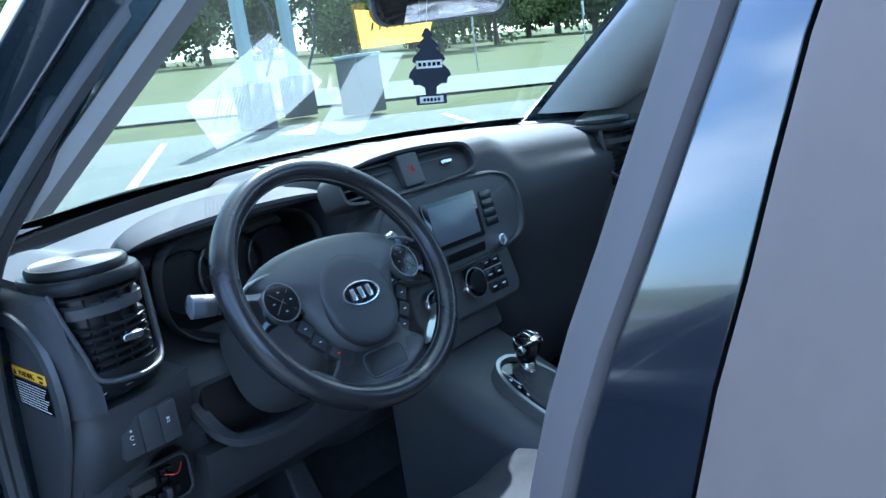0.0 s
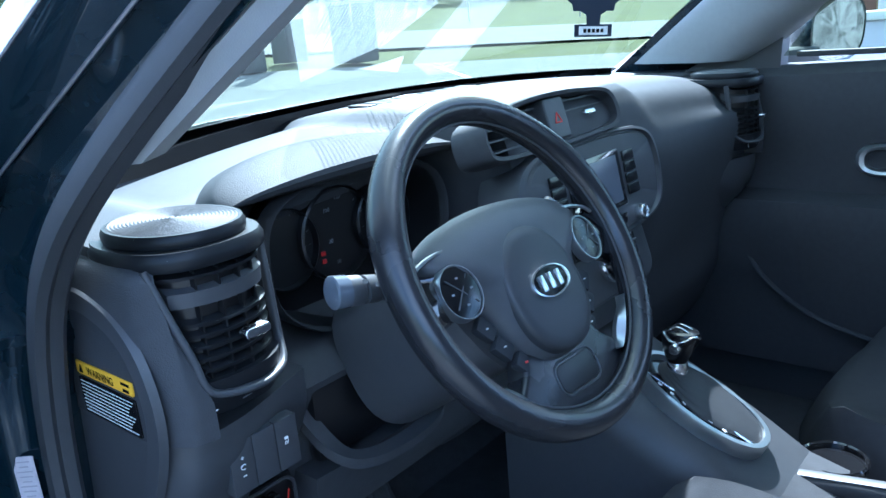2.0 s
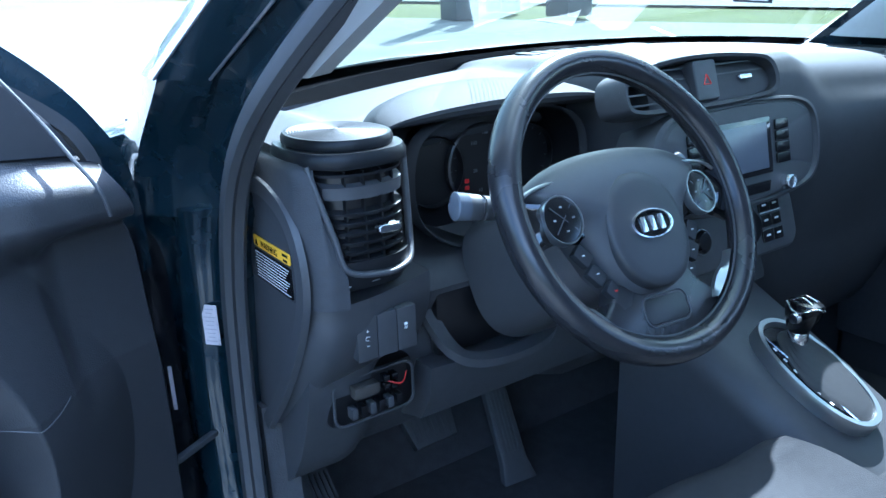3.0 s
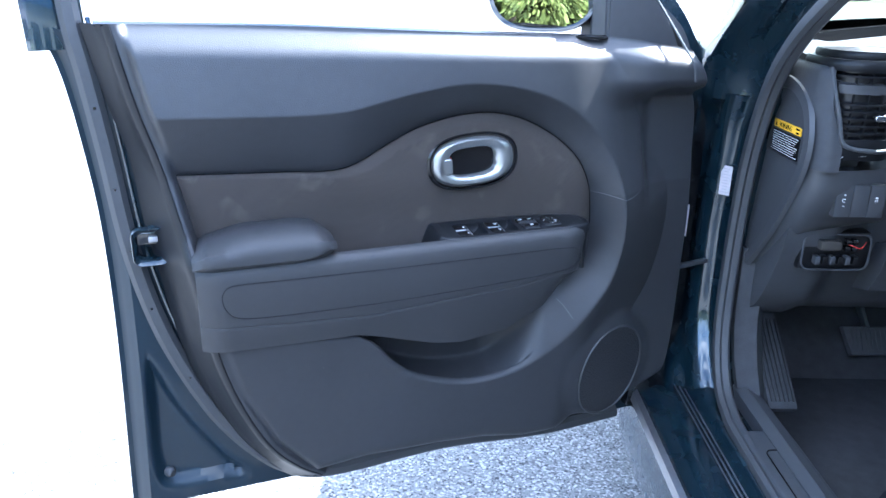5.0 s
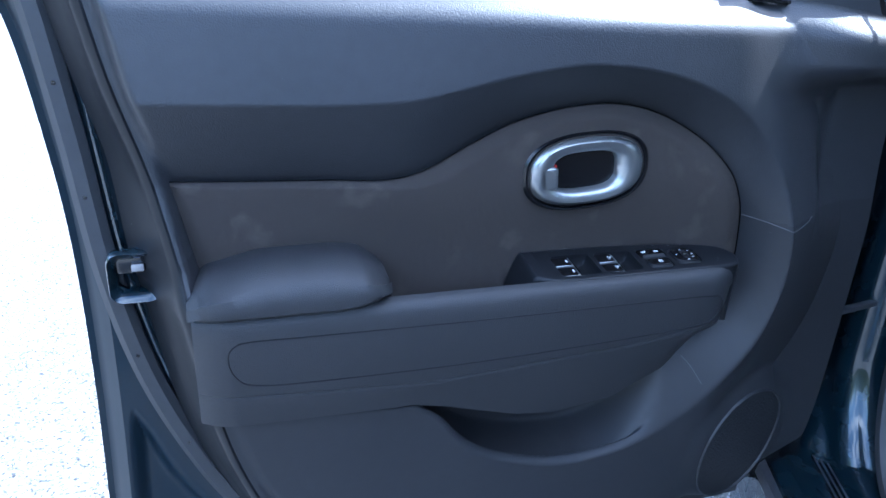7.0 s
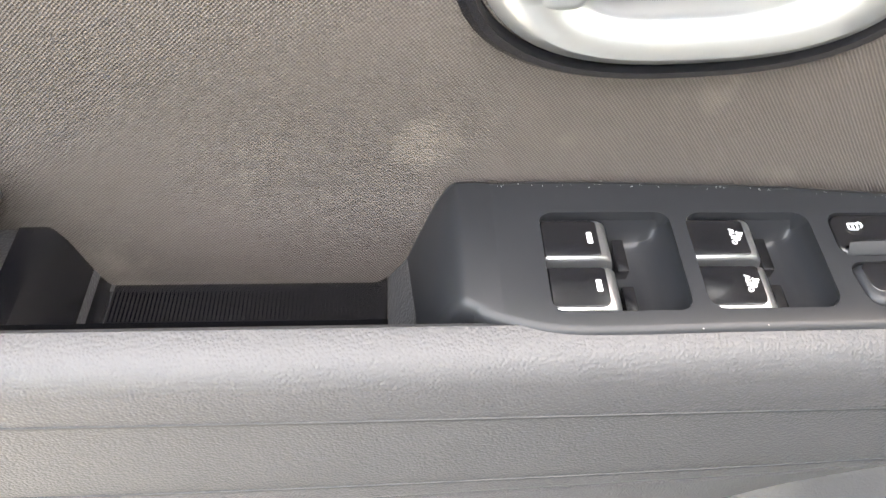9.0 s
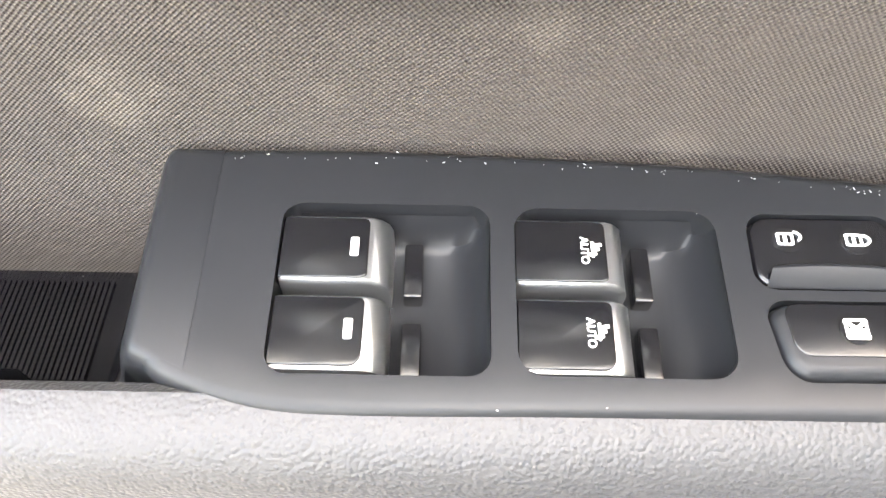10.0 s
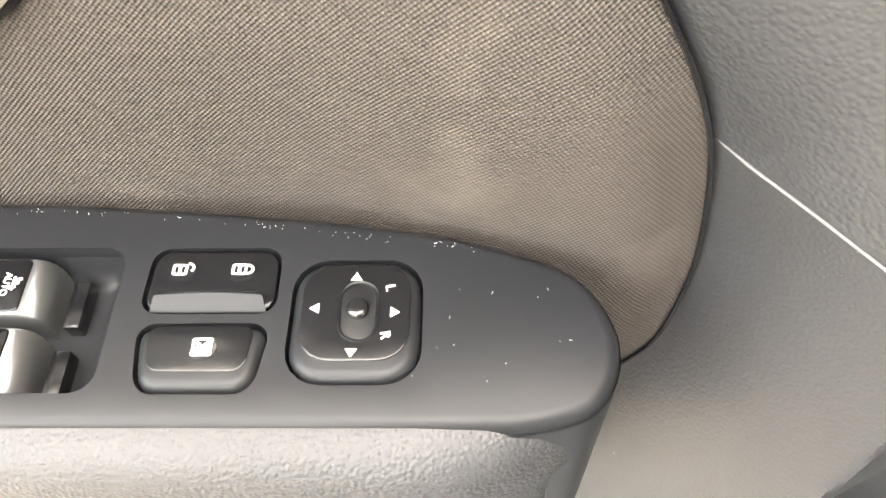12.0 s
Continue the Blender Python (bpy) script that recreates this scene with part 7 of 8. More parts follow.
for i, t in enumerate(np.linspace(0, 1, 14)):
    a, b = 0.036 * (1 - t) ** 1.3 + 0.014, 0.075 * (1 - t) ** 1.2 + 0.015
    fold = 1 + 0.05 * math.sin(i * 2.1)
    loops.append([(0.014 + a * fold * math.cos(q) * (1 + 0.06 * math.cos(4 * q)), -0.012 + 0.0635 * t + b * math.sin(q), 0.006 + 0.012 * t ** 0.6) for q in np.linspace(0, 2 * math.pi, 28, False)])
loft(bm, loops)
part("boot", bm, M_LEATHER, sel, "creased black leather selector boot")
KM = Matrix.Translation((0.0145, 0.0515, 0.014)) @ pose(0, 0, 0, -27, 0, 0)
bm = bmesh.new()
lathe(bm, ((0.0150, -0.004), (0.0155, 0.0), (0.0152, 0.014), (0.014, 0.016)), 24, KM)
part("collar", bm, M_CHROME, sel, "chrome selector collar")
bm = bmesh.new()
loops = []
for t, a, b, dy in ((0.014, 0.0135, 0.014, 0), (0.022, 0.0165, 0.018, 0), (0.036, 0.0205, 0.0235, -0.002), (0.050, 0.0220, 0.027, -0.004), (0.058, 0.0215, 0.0275, -0.006), (0.0635, 0.0185, 0.025, -0.007), (0.066, 0.010, 0.015, -0.008)):
    loops.append([KM @ Vector((a * math.cos(q), dy + b * math.sin(q), t)) for q in np.linspace(0, 2 * math.pi, 24, False)])
loft(bm, loops)
part("knob", bm, M_BUTTON, sel, "black selector knob")
bm = bmesh.new()
sweep(bm, [KM @ Vector((0.0222 * math.cos(q), -0.006 + 0.0272 * math.sin(q), 0.0575 + 0.0042 * math.cos(3 * q))) for q in np.linspace(0, 2 * math.pi, 36, False)], circle(0.0017, 6), True)
part("knob_band", bm, M_CHROME, sel, "wavy chrome band")
bm = bmesh.new()
for dx in (-0.007, 0.007):
    sweep(bm, spline([KM @ Vector((dx * 1.3, 0.014, 0.058)), KM @ Vector((dx, 0.004, 0.069)), KM @ Vector((dx * 0.9, -0.010, 0.069)), KM @ Vector((dx * 1.2, -0.026, 0.060))], 12), rrect(0.0034, 0.0030, 0.001, 2), up=(1, 0, 0))
part("knob_cap", bm, M_CHROME, sel, "chrome ridges over the knob")
bm = bmesh.new()
lathe(bm, ((0.0085, 0), (0.0085, 0.010), (0.007, 0.013), (0.0005, 0.0135)), 20, KM @ pose(-0.016, -0.006, 0.044) @ pose(0, 0, 0, 0, -90, 0))
part("lock_button", bm, M_CHROME, sel, "chrome lock button")

hb = thing("handbrake", pose(0.0, -0.05, 0.545), "black handbrake lever with chrome button", "handbrake")
bm = bmesh.new()
sweep(bm, spline([(0.0, -0.005, 0.0), (0.003, -0.09, 0.012), (0.006, -0.2, 0.026), (0.01, -0.36, 0.03)], 20), rrect(0.034, 0.034, 0.014, 4))
part("grip", bm, M_LEATHER, hb)
bm = bmesh.new()
lathe(bm, ((0.010, -0.02), (0.010, 0.012), (0.009, 0.018), (0.006, 0.020), (0.0005, 0.0205)), 20, pose(0, -0.004, 0, -84, 0, 0))
part("release_button", bm, M_CHROME, hb, "chrome release button")
bm = bmesh.new()
sweep(bm, [(-0.001, -0.016, 0.0165), (0.002, -0.09, 0.0285), (0.005, -0.19, 0.042)], rrect(0.018, 0.004, 0.0018, 2))
part("grip_inlay", bm, M_HARD, hb, "satin strip on the grip")
cowl = thing("cowl_side_trim", pose(0, 0, 0), "black cowl side trim beyond the passenger footwell", "trim panel")
bm = bmesh.new()
box(bm, (0.765, 0.60, 0.66), (0.08, 0.56, 0.80), 0.01)
part("cowl_board", bm, M_HARD, cowl)
bm = bmesh.new()
box(bm, (0.765, -0.2, 0.33), (0.08, 1.1, 0.16), 0.01)
part("sill_trim", bm, M_HARD, cowl)
cup = thing("cup_holder", pose(0.075, -0.16, 0.560), "round black cup holder in the console", "cup holder")
bm = bmesh.new()
lathe(bm, ((0.047, 0.0), (0.047, 0.006), (0.044, 0.008), (0.041, 0.006), (0.039, -0.06), (0.0005, -0.062)), 40)
part("cup_well", bm, M_GLOSSBLACK, cup)
tum = thing("steel_tumbler", pose(0.055, -0.335, 0.55), "brushed steel tumbler lid standing in the console", "tumbler")
bm = bmesh.new()
lathe(bm, ((0.036, 0.0), (0.038, 0.06), (0.039, 0.085), (0.0405, 0.086), (0.0405, 0.090), (0.039, 0.091), (0.039, 0.095), (0.0405, 0.096), (0.0405, 0.101), (0.037, 0.108), (0.028, 0.112), (0.0005, 0.114)), 48)
part("tumbler_body", bm, M_CHROME, tum)

# ---- seats ----


def seat(name, cx, label, cushion_y):
    root = thing(name, pose(cx, cushion_y, -0.05 if cx > 0 else 0.004), label, "car seat", "front seats")
    bm = bmesh.new()
    loops = []
    for i in range(22):
        t = i / 21
        y = 0.03 - 0.56 * t
        end = math.sin(min(1, t / 0.14) * math.pi / 2) if t < 0.14 else 1
        zt = 0.50 + 0.125 * end - 0.035 * t
        row = []
        for x in np.linspace(-1, 1, 15):
            hw = 0.255 * (0.62 + 0.38 * math.sin(min(1, t / 0.30) * math.pi / 2) ** 0.7)
            bol = 0.022 * smooth01((abs(x) - 0.62) / 0.2) * (1 - smooth01((abs(x) - 0.86) / 0.14) * 2.2)
            row.append((x * hw, y - 0.05 * (x * x) * (1 - smooth01(t / 0.4)), zt + bol - (0.05 * smooth01((abs(x) - 0.9) / 0.1))))
        row = row + [(0.23, y, 0.36), (-0.23, y, 0.36)]
        loops.append(row)
    loft(bm, loops)
    part("seat_cushion", bm, M_SEAT, root, "smooth black leather seat cushion")
    bm = bmesh.new()
    loops = []
    for t in np.linspace(0, 1, 12):
        z, y = 0.60 + 0.62 * t, -0.50 - 0.17 * t
        hw = 0.25 - 0.05 * t * t
        loops.append([(x * hw, y + (0.05 if abs(x) > 0.75 else 0.0) + dy, z) for x, dy in ((-1, -0.11), (-1, 0), (-0.8, 0.02), (-0.5, 0.0), (0, -0.005), (0.5, 0.0), (0.8, 0.02), (1, 0), (1, -0.11))])
    loft(bm, loops)
    part("backrest", bm, M_SEAT, root)
    return root


seat("passenger_seat", 0.385, "black leather front passenger seat", -0.07)
seat("driver_seat", -0.385, "black driver's seat with smooth cushion edge", 0.015)

# ---- far door ----
fd = thing("passenger_door", pose(0.0, 0, 0), "closed dark passenger door with silver handle", "car door")
bm = bmesh.new()
loops = []
for y in np.linspace(0.34, -0.75, 24):
    zt = 1.062 + 0.02 * (0.34 - y) / 1.0
    loops.append([(0.80, y, zt), (0.735, y, zt), (0.712, y, zt - 0.02), (0.700, y, zt - 0.09), (0.728, y, zt - 0.16), (0.735, y, 0.80), (0.675, y, 0.785), (0.668, y, 0.70), (0.70, y, 0.62), (0.705, y, 0.40), (0.80, y, 0.38)])
loft(bm, loops)
part("door_trim", bm, M_SOFT, fd, "black passenger door trim")
bm = bmesh.new()
FH = Matrix(((0, 0, -1, 0.728), (1, 0, 0, -0.085), (0, 1, 0, 0.874), (0, 0, 0, 1)))
o2, h2 = oval(0.060, 0.034), oval(0.037, 0.020, 3)
loft(bm, [[FH @ Vector((a[0] * (1 - k) + b[0] * k, a[1] * (1 - k) + b[1] * k, h)) for a, b in zip(o2, h2)] for k, h in ((0, -0.004), (0.05, 0.008), (0.4, 0.014), (0.8, 0.012), (1, -0.006))], True, False)
part("handle_ring", bm, M_SILVER, fd, "silver oval door handle")
bm = bmesh.new()
tube(bm, spline([(0.704, 0.20, 0.98), (0.704, 0.215, 0.86), (0.70, 0.205, 0.74), (0.69, 0.15, 0.62), (0.69, 0.03, 0.53), (0.69, -0.12, 0.49)], 40), 0.006, 8)
part("trim_ridge", bm, M_SOFT, fd)
bm = bmesh.new()
loft(bm, [[(x, y, z) for y, z in ((0.34, 1.06), (0.13, 1.062), (0.125, 1.155), (0.20, 1.13))] for x in (0.73, 0.78)])
part("mirror_sail", bm, M_HARD, fd)
bm = bmesh.new()
box(bm, (0.745, -0.35, 1.088), (0.02, 0.90, 0.012), 0.003)
part("window_sill", bm, M_RUBBER, fd)
bm = bmesh.new()
sweep(bm, [(0.775, -0.70, 1.06), (0.70, -0.72, 1.30), (0.57, -0.72, 1.52)], rrect(0.06, 0.08, 0.01, 2))
part("door_post", bm, M_PAINT, fd)
bm = bmesh.new()
loft(bm, [[(0.748 - 0.19 * t, y + 0.35 * t * (1 if y > 0 else 0) * -1, 1.085 + 0.41 * t) for t in np.linspace(0, 1, 5)] for y in (0.13, -0.28, -0.70)], False, False)
fpane = part("window_pane", bm, M_GLASS, fd, "clear side window")
fpane.visible_shadow = False
mr = thing("far_door_mirror", pose(1.02, 0.10, 1.123, 3, 0, -28), "dark door mirror reflecting the parking lot", "door mirror")
RMM = Matrix(((1, 0, 0, 0), (0, 0, -1, 0), (0, 1, 0, 0), (0, 0, 0, 1)))
ov = oval(0.088, 0.078, 2.8, 40)
bm = bmesh.new()
loft(bm, [[RMM @ Vector((x * k, y * k, h)) for x, y in ov] for k, h in ((0.90, 0.012), (0.97, 0.014), (1.0, 0.004), (0.98, -0.03), (0.85, -0.07), (0.5, -0.10), (0.05, -0.105))])
part("mirror_housing", bm, M_PAINT, mr)
bm = bmesh.new()
loft(bm, [[RMM @ Vector((x * k, y * k, 0.0135)) for x, y in ov] for k in (0.90, 0.02)])
part("mirror_glass", bm, M_MIRROR, mr, smooth=False)
bm = bmesh.new()
box(bm, (-0.12, 0.0, -0.05), (0.12, 0.05, 0.035), 0.01)
part("mirror_foot", bm, M_HARD, mr)

# ---- hanging in the windscreen ----
rv = thing("rear_view_mirror", pose(0.005, 0.14, 1.347, 4, 0, -36), "black rear-view mirror hanging from the windscreen", "mirror")
bm = bmesh.new()
lp = rrect(0.245, 0.070, 0.028, 6)
loft(bm, [[(x * k, -h, y * k) for x, y in lp] for k, h in ((0.90, 0.012), (0.97, 0.013), (1.0, 0.004), (0.97, -0.018), (0.7, -0.03), (0.02, -0.032))])
part("mirror_shell", bm, M_HARD, rv)
bm = bmesh.new()
loft(bm, [[(x * k, -0.0127, y * k) for x, y in lp] for k in (0.92, 0.02)])
part("mirror_glass", bm, M_MIRROR, rv, smooth=False)
bm = bmesh.new()
tube(bm, [(0, 0.02, 0.01), (0, 0.07, 0.04), (0, 0.10, 0.07)], 0.009, 8)
part("mirror_stem", bm, M_HARD, rv)
fr = thing("air_freshener", pose(-0.052, 0.133, 1.238, 0, 4, -40), "dark card air freshener shaped as a small tree", "air freshener")
half = [(0.003, 0.062), (0.010, 0.050), (0.006, 0.047), (0.018, 0.035), (0.017, 0.031), (0.012, 0.030), (0.026, 0.016), (0.028, 0.010), (0.021, 0.005), (0.033, -0.007), (0.036, -0.016), (0.030, -0.020), (0.028, -0.029), (0.018, -0.029), (0.010, -0.034), (0.009, -0.046), (0.026, -0.046), (0.026, -0.062)]
outl = ccw(half + [(-x, y) for x, y in half[::-1]])
bm = bmesh.new()
vs = [[bm.verts.new((x, h, y)) for x, y in outl] for h in (-0.0008, 0.0008)]
for k in range(len(outl)):
    j = (k + 1) % len(outl)
    bm.faces.new((vs[0][k], vs[0][j], vs[1][j], vs[1][k]))
for v in vs:
    es = [bm.edges.get((v[k], v[(k + 1) % len(v)])) for k in range(len(v))]
    bmesh.ops.triangle_fill(bm, use_beauty=True, edges=es)
part("card", bm, mat("navy_card", (0.012, 0.018, 0.035), 0.6), fr)
for zc, w, h, step in ((0.004, 0.044, 0.013, 0.008), (-0.054, 0.040, 0.011, 0.006)):
    bm = bmesh.new()
    box(bm, (0, -0.0012, zc), (w, 0.0006, h))
    band = part("card_band", bm, M_WHITE, fr, "pale printed band")
    for k in range(5):
        bm = bmesh.new()
        box(bm, (step * (k - 2), -0.0017, zc), (step * 0.65, 0.0004, h * 0.45))
        part("print_bar", bm, M_BUTTON, band)
bm = bmesh.new()
tube(bm, [(0, 0, 0.06), (0.002, 0.0, 0.09), (0.006, -0.01, 0.13)], 0.0006, 5)
part("string", bm, M_WHITE, fr)


def film(name, col, alpha):
    m = bpy.data.materials.new(name)
    m.use_nodes = True
    n, l = m.node_tree.nodes, m.node_tree.links
    b = n["Principled BSDF"]
    b.inputs["Base Color"].default_value = (*col, 1)
    b.inputs["Roughness"].default_value = 0.7
    t = n.new("ShaderNodeBsdfTransparent")
    tl = n.new("ShaderNodeBsdfTranslucent")
    tl.inputs["Color"].default_value = (*col, 1)
    m1, m2 = n.new("ShaderNodeMixShader"), n.new("ShaderNodeMixShader")
    m1.inputs[0].default_value = 0.5
    m2.inputs[0].default_value = alpha
    l.new(b.outputs[0], m1.inputs[1])
    l.new(tl.outputs[0], m1.inputs[2])
    l.new(t.outputs[0], m2.inputs[1])
    l.new(m1.outputs[0], m2.inputs[2])
    l.new(m2.outputs[0], n["Material Output"].inputs["Surface"])
    return m


def on_screen(s, t, lift=0.006):
    p = Vector(screen_point(s, t))
    return p + Vector((0, -0.5, -0.86)) * lift


def screen_at(x, z):
    t = (z - 1.045) / 0.475
    return on_screen(x / (0.79 - 0.27 * t), t)


pap = thing("window_sheet", pose(0, 0, 0), "translucent printed paper sheet against the windscreen", "paper sheet")
quad = [(-0.378, 1.232), (-0.30, 1.318), (-0.068, 1.236), (-0.095, 1.182), (-0.219, 1.140)]
bm = bmesh.new()
bm.faces.new([bm.verts.new(screen_at(x, z)) for x, z in quad])
part("sheet", bm, film("thin_paper", (0.75, 0.82, 0.8), 0.22), pap)
bm = bmesh.new()
for k in range(26):
    a = k / 25
    x0, z0 = -0.335 + 0.20 * a, 1.262 - 0.02 * a + 0.0 * a
    ln = 0.055 + 0.02 * math.sin(k * 1.7)
    p0, p1 = screen_at(x0, z0), screen_at(x0 + ln * 0.75, z0 - ln)
    tube(bm, [p0, p1], 0.0007, 4)
part("sheet_print", bm, film("faded_line_print", (0.10, 0.12, 0.12), 0.35), pap, "faint dark printed lines")
pap = thing("window_sheet", pose(0, 0, 0), "faint translucent paper sheet beside the printed one", "paper sheet")
bm = bmesh.new()
bm.faces.new([bm.verts.new(on_screen(a, b)) for a, b in ((0.06, 0.207), (0.187, 0.147), (0.267, 0.147), (0.147, 0.473), (0.013, 0.487), (-0.027, 0.447))])
part("sheet", bm, film("fainter_paper", (0.75, 0.82, 0.8), 0.15), pap)
tag = thing("yellow_tag", pose(0, 0, 0), "yellow windscreen sticker with dark lettering bars", "sticker")
bm = bmesh.new()
c4 = [(-0.22, 0.62), (-0.05, 0.50), (0.21, 0.51), (0.13, 0.60)]
bm.faces.new([bm.verts.new(on_screen(a, b)) for a, b in c4])
part("tag_sheet", bm, film("yellow_film", (0.85, 0.5, 0.08), 0.9), tag)
bm = bmesh.new()
for k in range(6):
    p0, p1 = on_screen(-0.08 + 0.03 * k, 0.56 + 0.001 * k, 0.007), on_screen(-0.105 + 0.03 * k, 0.585 + 0.001 * k, 0.007)
    tube(bm, [p0, p1], 0.002, 4)
part("tag_print", bm, M_SEATBACK, tag)
dp = thing("dashboard_paper", pose(0.02, 0.585, 1.088, -2, 0, 8), "white paper sheet lying on the dashboard top", "paper sheet")
bm = bmesh.new()
box(bm, (0, 0, 0), (0.17, 0.05, 0.0008))
part("paper", bm, M_WHITE, dp)
gr = thing("defroster_grille", pose(-0.02, 0.49, 1.0975), "black slotted defroster grille in the dashboard top", "grille")
for k in range(9):
    bm = bmesh.new()
    box(bm, (-0.13 + 0.033 * k, 0, 0), (0.022, 0.045, 0.004), 0.001)
    part("grille_slot", bm, M_DIAL, gr)
for x0, dirx in ((-0.55, 1), (0.05, 1)):
    wp = thing("wiper", pose(0, 0, 0), "black wiper blade resting on the windscreen base", "wiper", "wipers")
    bm = bmesh.new()
    sweep(bm, [Vector(screen_point((x0 + 0.5 * t) / 0.77, 0.02 + 0.035 * math.sin(math.pi * t))) + Vector((0, 0.012, 0.012)) for t in np.linspace(0, 1, 12)], rrect(0.014, 0.012, 0.004, 2))
    part("blade", bm, M_HARD, wp)

# pale lint and dust caught on the switch panel
rnd_l = random.Random(14)
bm = bmesh.new()
back = [(0.53, 0.0545), (0.50, 0.0545), (0.4724, 0.0548), (0.42, 0.0572), (0.375, 0.0616), (0.34, 0.0665), (0.315, 0.072)]
for i in range(84):
    if i < 74:
        u = rnd_l.uniform(0.32, 0.53)
        w = interp(-u, [-a for a, b in back], [b for a, b in back]) + rnd_l.gauss(0, 0.0007)
        z = ZP
    else:
        u, w, z = rnd_l.uniform(0.295, 0.33), rnd_l.uniform(0.08, 0.112), ZP
    a, ln = rnd_l.uniform(0, 360), rnd_l.choice((0.0002, 0.0002, 0.0003, 0.0007))
    box(bm, DOOR @ (sw.matrix_basis @ Vector((u, w, z + 0.00015))), (ln, 0.0001, 0.0001), m=pose(0, 0, 0, 0, 0, a))
lint = link("lint", bm, M_WHITE, smooth=False)
tagged(lint, "pale lint and dust specks on the switch panel", "lint", kind="stuff")

# ---- outdoors: trees, columns, low building ----


def leaf_crown(seed, h, r, n=5600):
    """A crown of many small leaf clumps with an uneven outline."""
    rnd = random.Random(seed)
    bm = bmesh.new()
    lobes = [(rnd.uniform(-0.6, 0.6) * r, rnd.uniform(-0.6, 0.6) * r, h * rnd.uniform(0.22, 0.85), r * rnd.uniform(0.35, 0.6)) for _ in range(12)]
    for _ in range(n):
        lx, ly, lz, lr = lobes[rnd.randrange(12)]
        d = Vector((rnd.gauss(0, 1), rnd.gauss(0, 1), rnd.gauss(0, 1))).normalized() * lr * rnd.uniform(0.6, 1.08)
        c = Vector((lx, ly, lz)) + Vector((d.x, d.y, d.z * 0.8))
        s = r * rnd.uniform(0.018, 0.045)
        q = Euler((rnd.uniform(0, 6), rnd.uniform(0, 6), rnd.uniform(0, 6))).to_matrix()
        k = [c + q @ Vector(p) * s for p in ((-1, -0.6, 0), (0.2, -1, 0.2), (1, 0.1, -0.2), (0.3, 1, 0.15), (-0.8, 0.6, 0))]
        bm.faces.new([bm.verts.new(p) for p in k])
    return bm


def tree(seed, h, r):
    root = thing("tree", pose(0, 0, -50), "leafy green broadleaf tree at the field edge", "tree", "trees")
    rnd = random.Random(seed)
    bm = bmesh.new()
    sweep(bm, spline([(0, 0, -0.3), (0.05 * h * rnd.uniform(-0.3, 0.3), 0, h * 0.3), (0.02 * h, 0.02 * h, h * 0.7)], 8), lambda t: circle(0.035 * h * (1 - 0.7 * t), 7), up=(0, 1, 0))
    for _ in range(5):
        a, z = rnd.uniform(0, 6.28), h * rnd.uniform(0.25, 0.5)
        tube(bm, [(0, 0, z), (math.cos(a) * r * 0.35, math.sin(a) * r * 0.35, z + 0.12 * h), (math.cos(a) * r * 0.6, math.sin(a) * r * 0.6, z + 0.28 * h)], 0.009 * h, 5)
    part("trunk", bm, M_BARK, root)
    part("crown", leaf_crown(seed, h, r), M_LEAF, root)
    return root


kinds = [tree(s, 9.0, 4.2) for s in (3, 5, 8)]
rnd = random.Random(21)


def plant(k, p, size, turn):
    if k < len(planted_first) and not planted_first[k]:
        planted_first[k] = True
        kinds[k].matrix_basis = Matrix.Translation(p) @ pose(0, 0, 0, 0, 0, turn) @ Matrix.Diagonal((size, size, size, 1))
        return kinds[k]
    t = copy_thing(kinds[k], Matrix.Translation(p) @ pose(0, 0, 0, 0, 0, turn))
    t.scale = (size, size, size)
    return t


planted_first = [False, False, False]
spots = []
for i in range(26):
    s_ = -75 + 8.0 * i + rnd.uniform(-2, 2)
    spots.append((ALONG * s_ + ROADWARD * (98 + rnd.uniform(-7, 9) - 0.10 * s_), rnd.uniform(1.0, 1.6)))
for i in range(16):
    s_ = -70 + 12 * i + rnd.uniform(-3, 3)
    spots.append((ALONG * s_ + ROADWARD * (112 + rnd.uniform(-4, 6)), rnd.uniform(1.4, 1.9)))
spots.append((Vector((50, 43, 0)), 1.05))
spots.append((Vector((62, 46, 0)), 1.0))
spots.append((Vector((44, 47, 0)), 0.8))
for i in range(12):
    spots.append((Vector((-26 + rnd.uniform(-3, 3), -34 + 7.5 * i, 0)), rnd.uniform(0.75, 1.1)))
for x, y, size in ((-7, -26, 0.9), (-12, -24, 0.8), (-2.5, -29, 0.9), (-16, -27, 1.0), (-9.5, -33, 1.1), (-4.5, -32, 1.0)):
    spots.append((Vector((x, y, 0)), size))
for p, size in spots:
    plant(rnd.randrange(3), Vector((p.x, p.y, rise(p.y) - 0.1)), size, rnd.uniform(0, 360))

# bushes along the edge of the lot behind the car
for i in range(26):
    b = plant(i % 3, Vector((-24 + 1.15 * i + rnd.uniform(-0.4, 0.4), -29 + rnd.uniform(-1.2, 1.2), -0.9)), rnd.uniform(0.40, 0.52), rnd.uniform(0, 360))
    b.name = "bush"
    tagged(b, "dense leafy green bush at the lot's edge", "bush", "bushes")

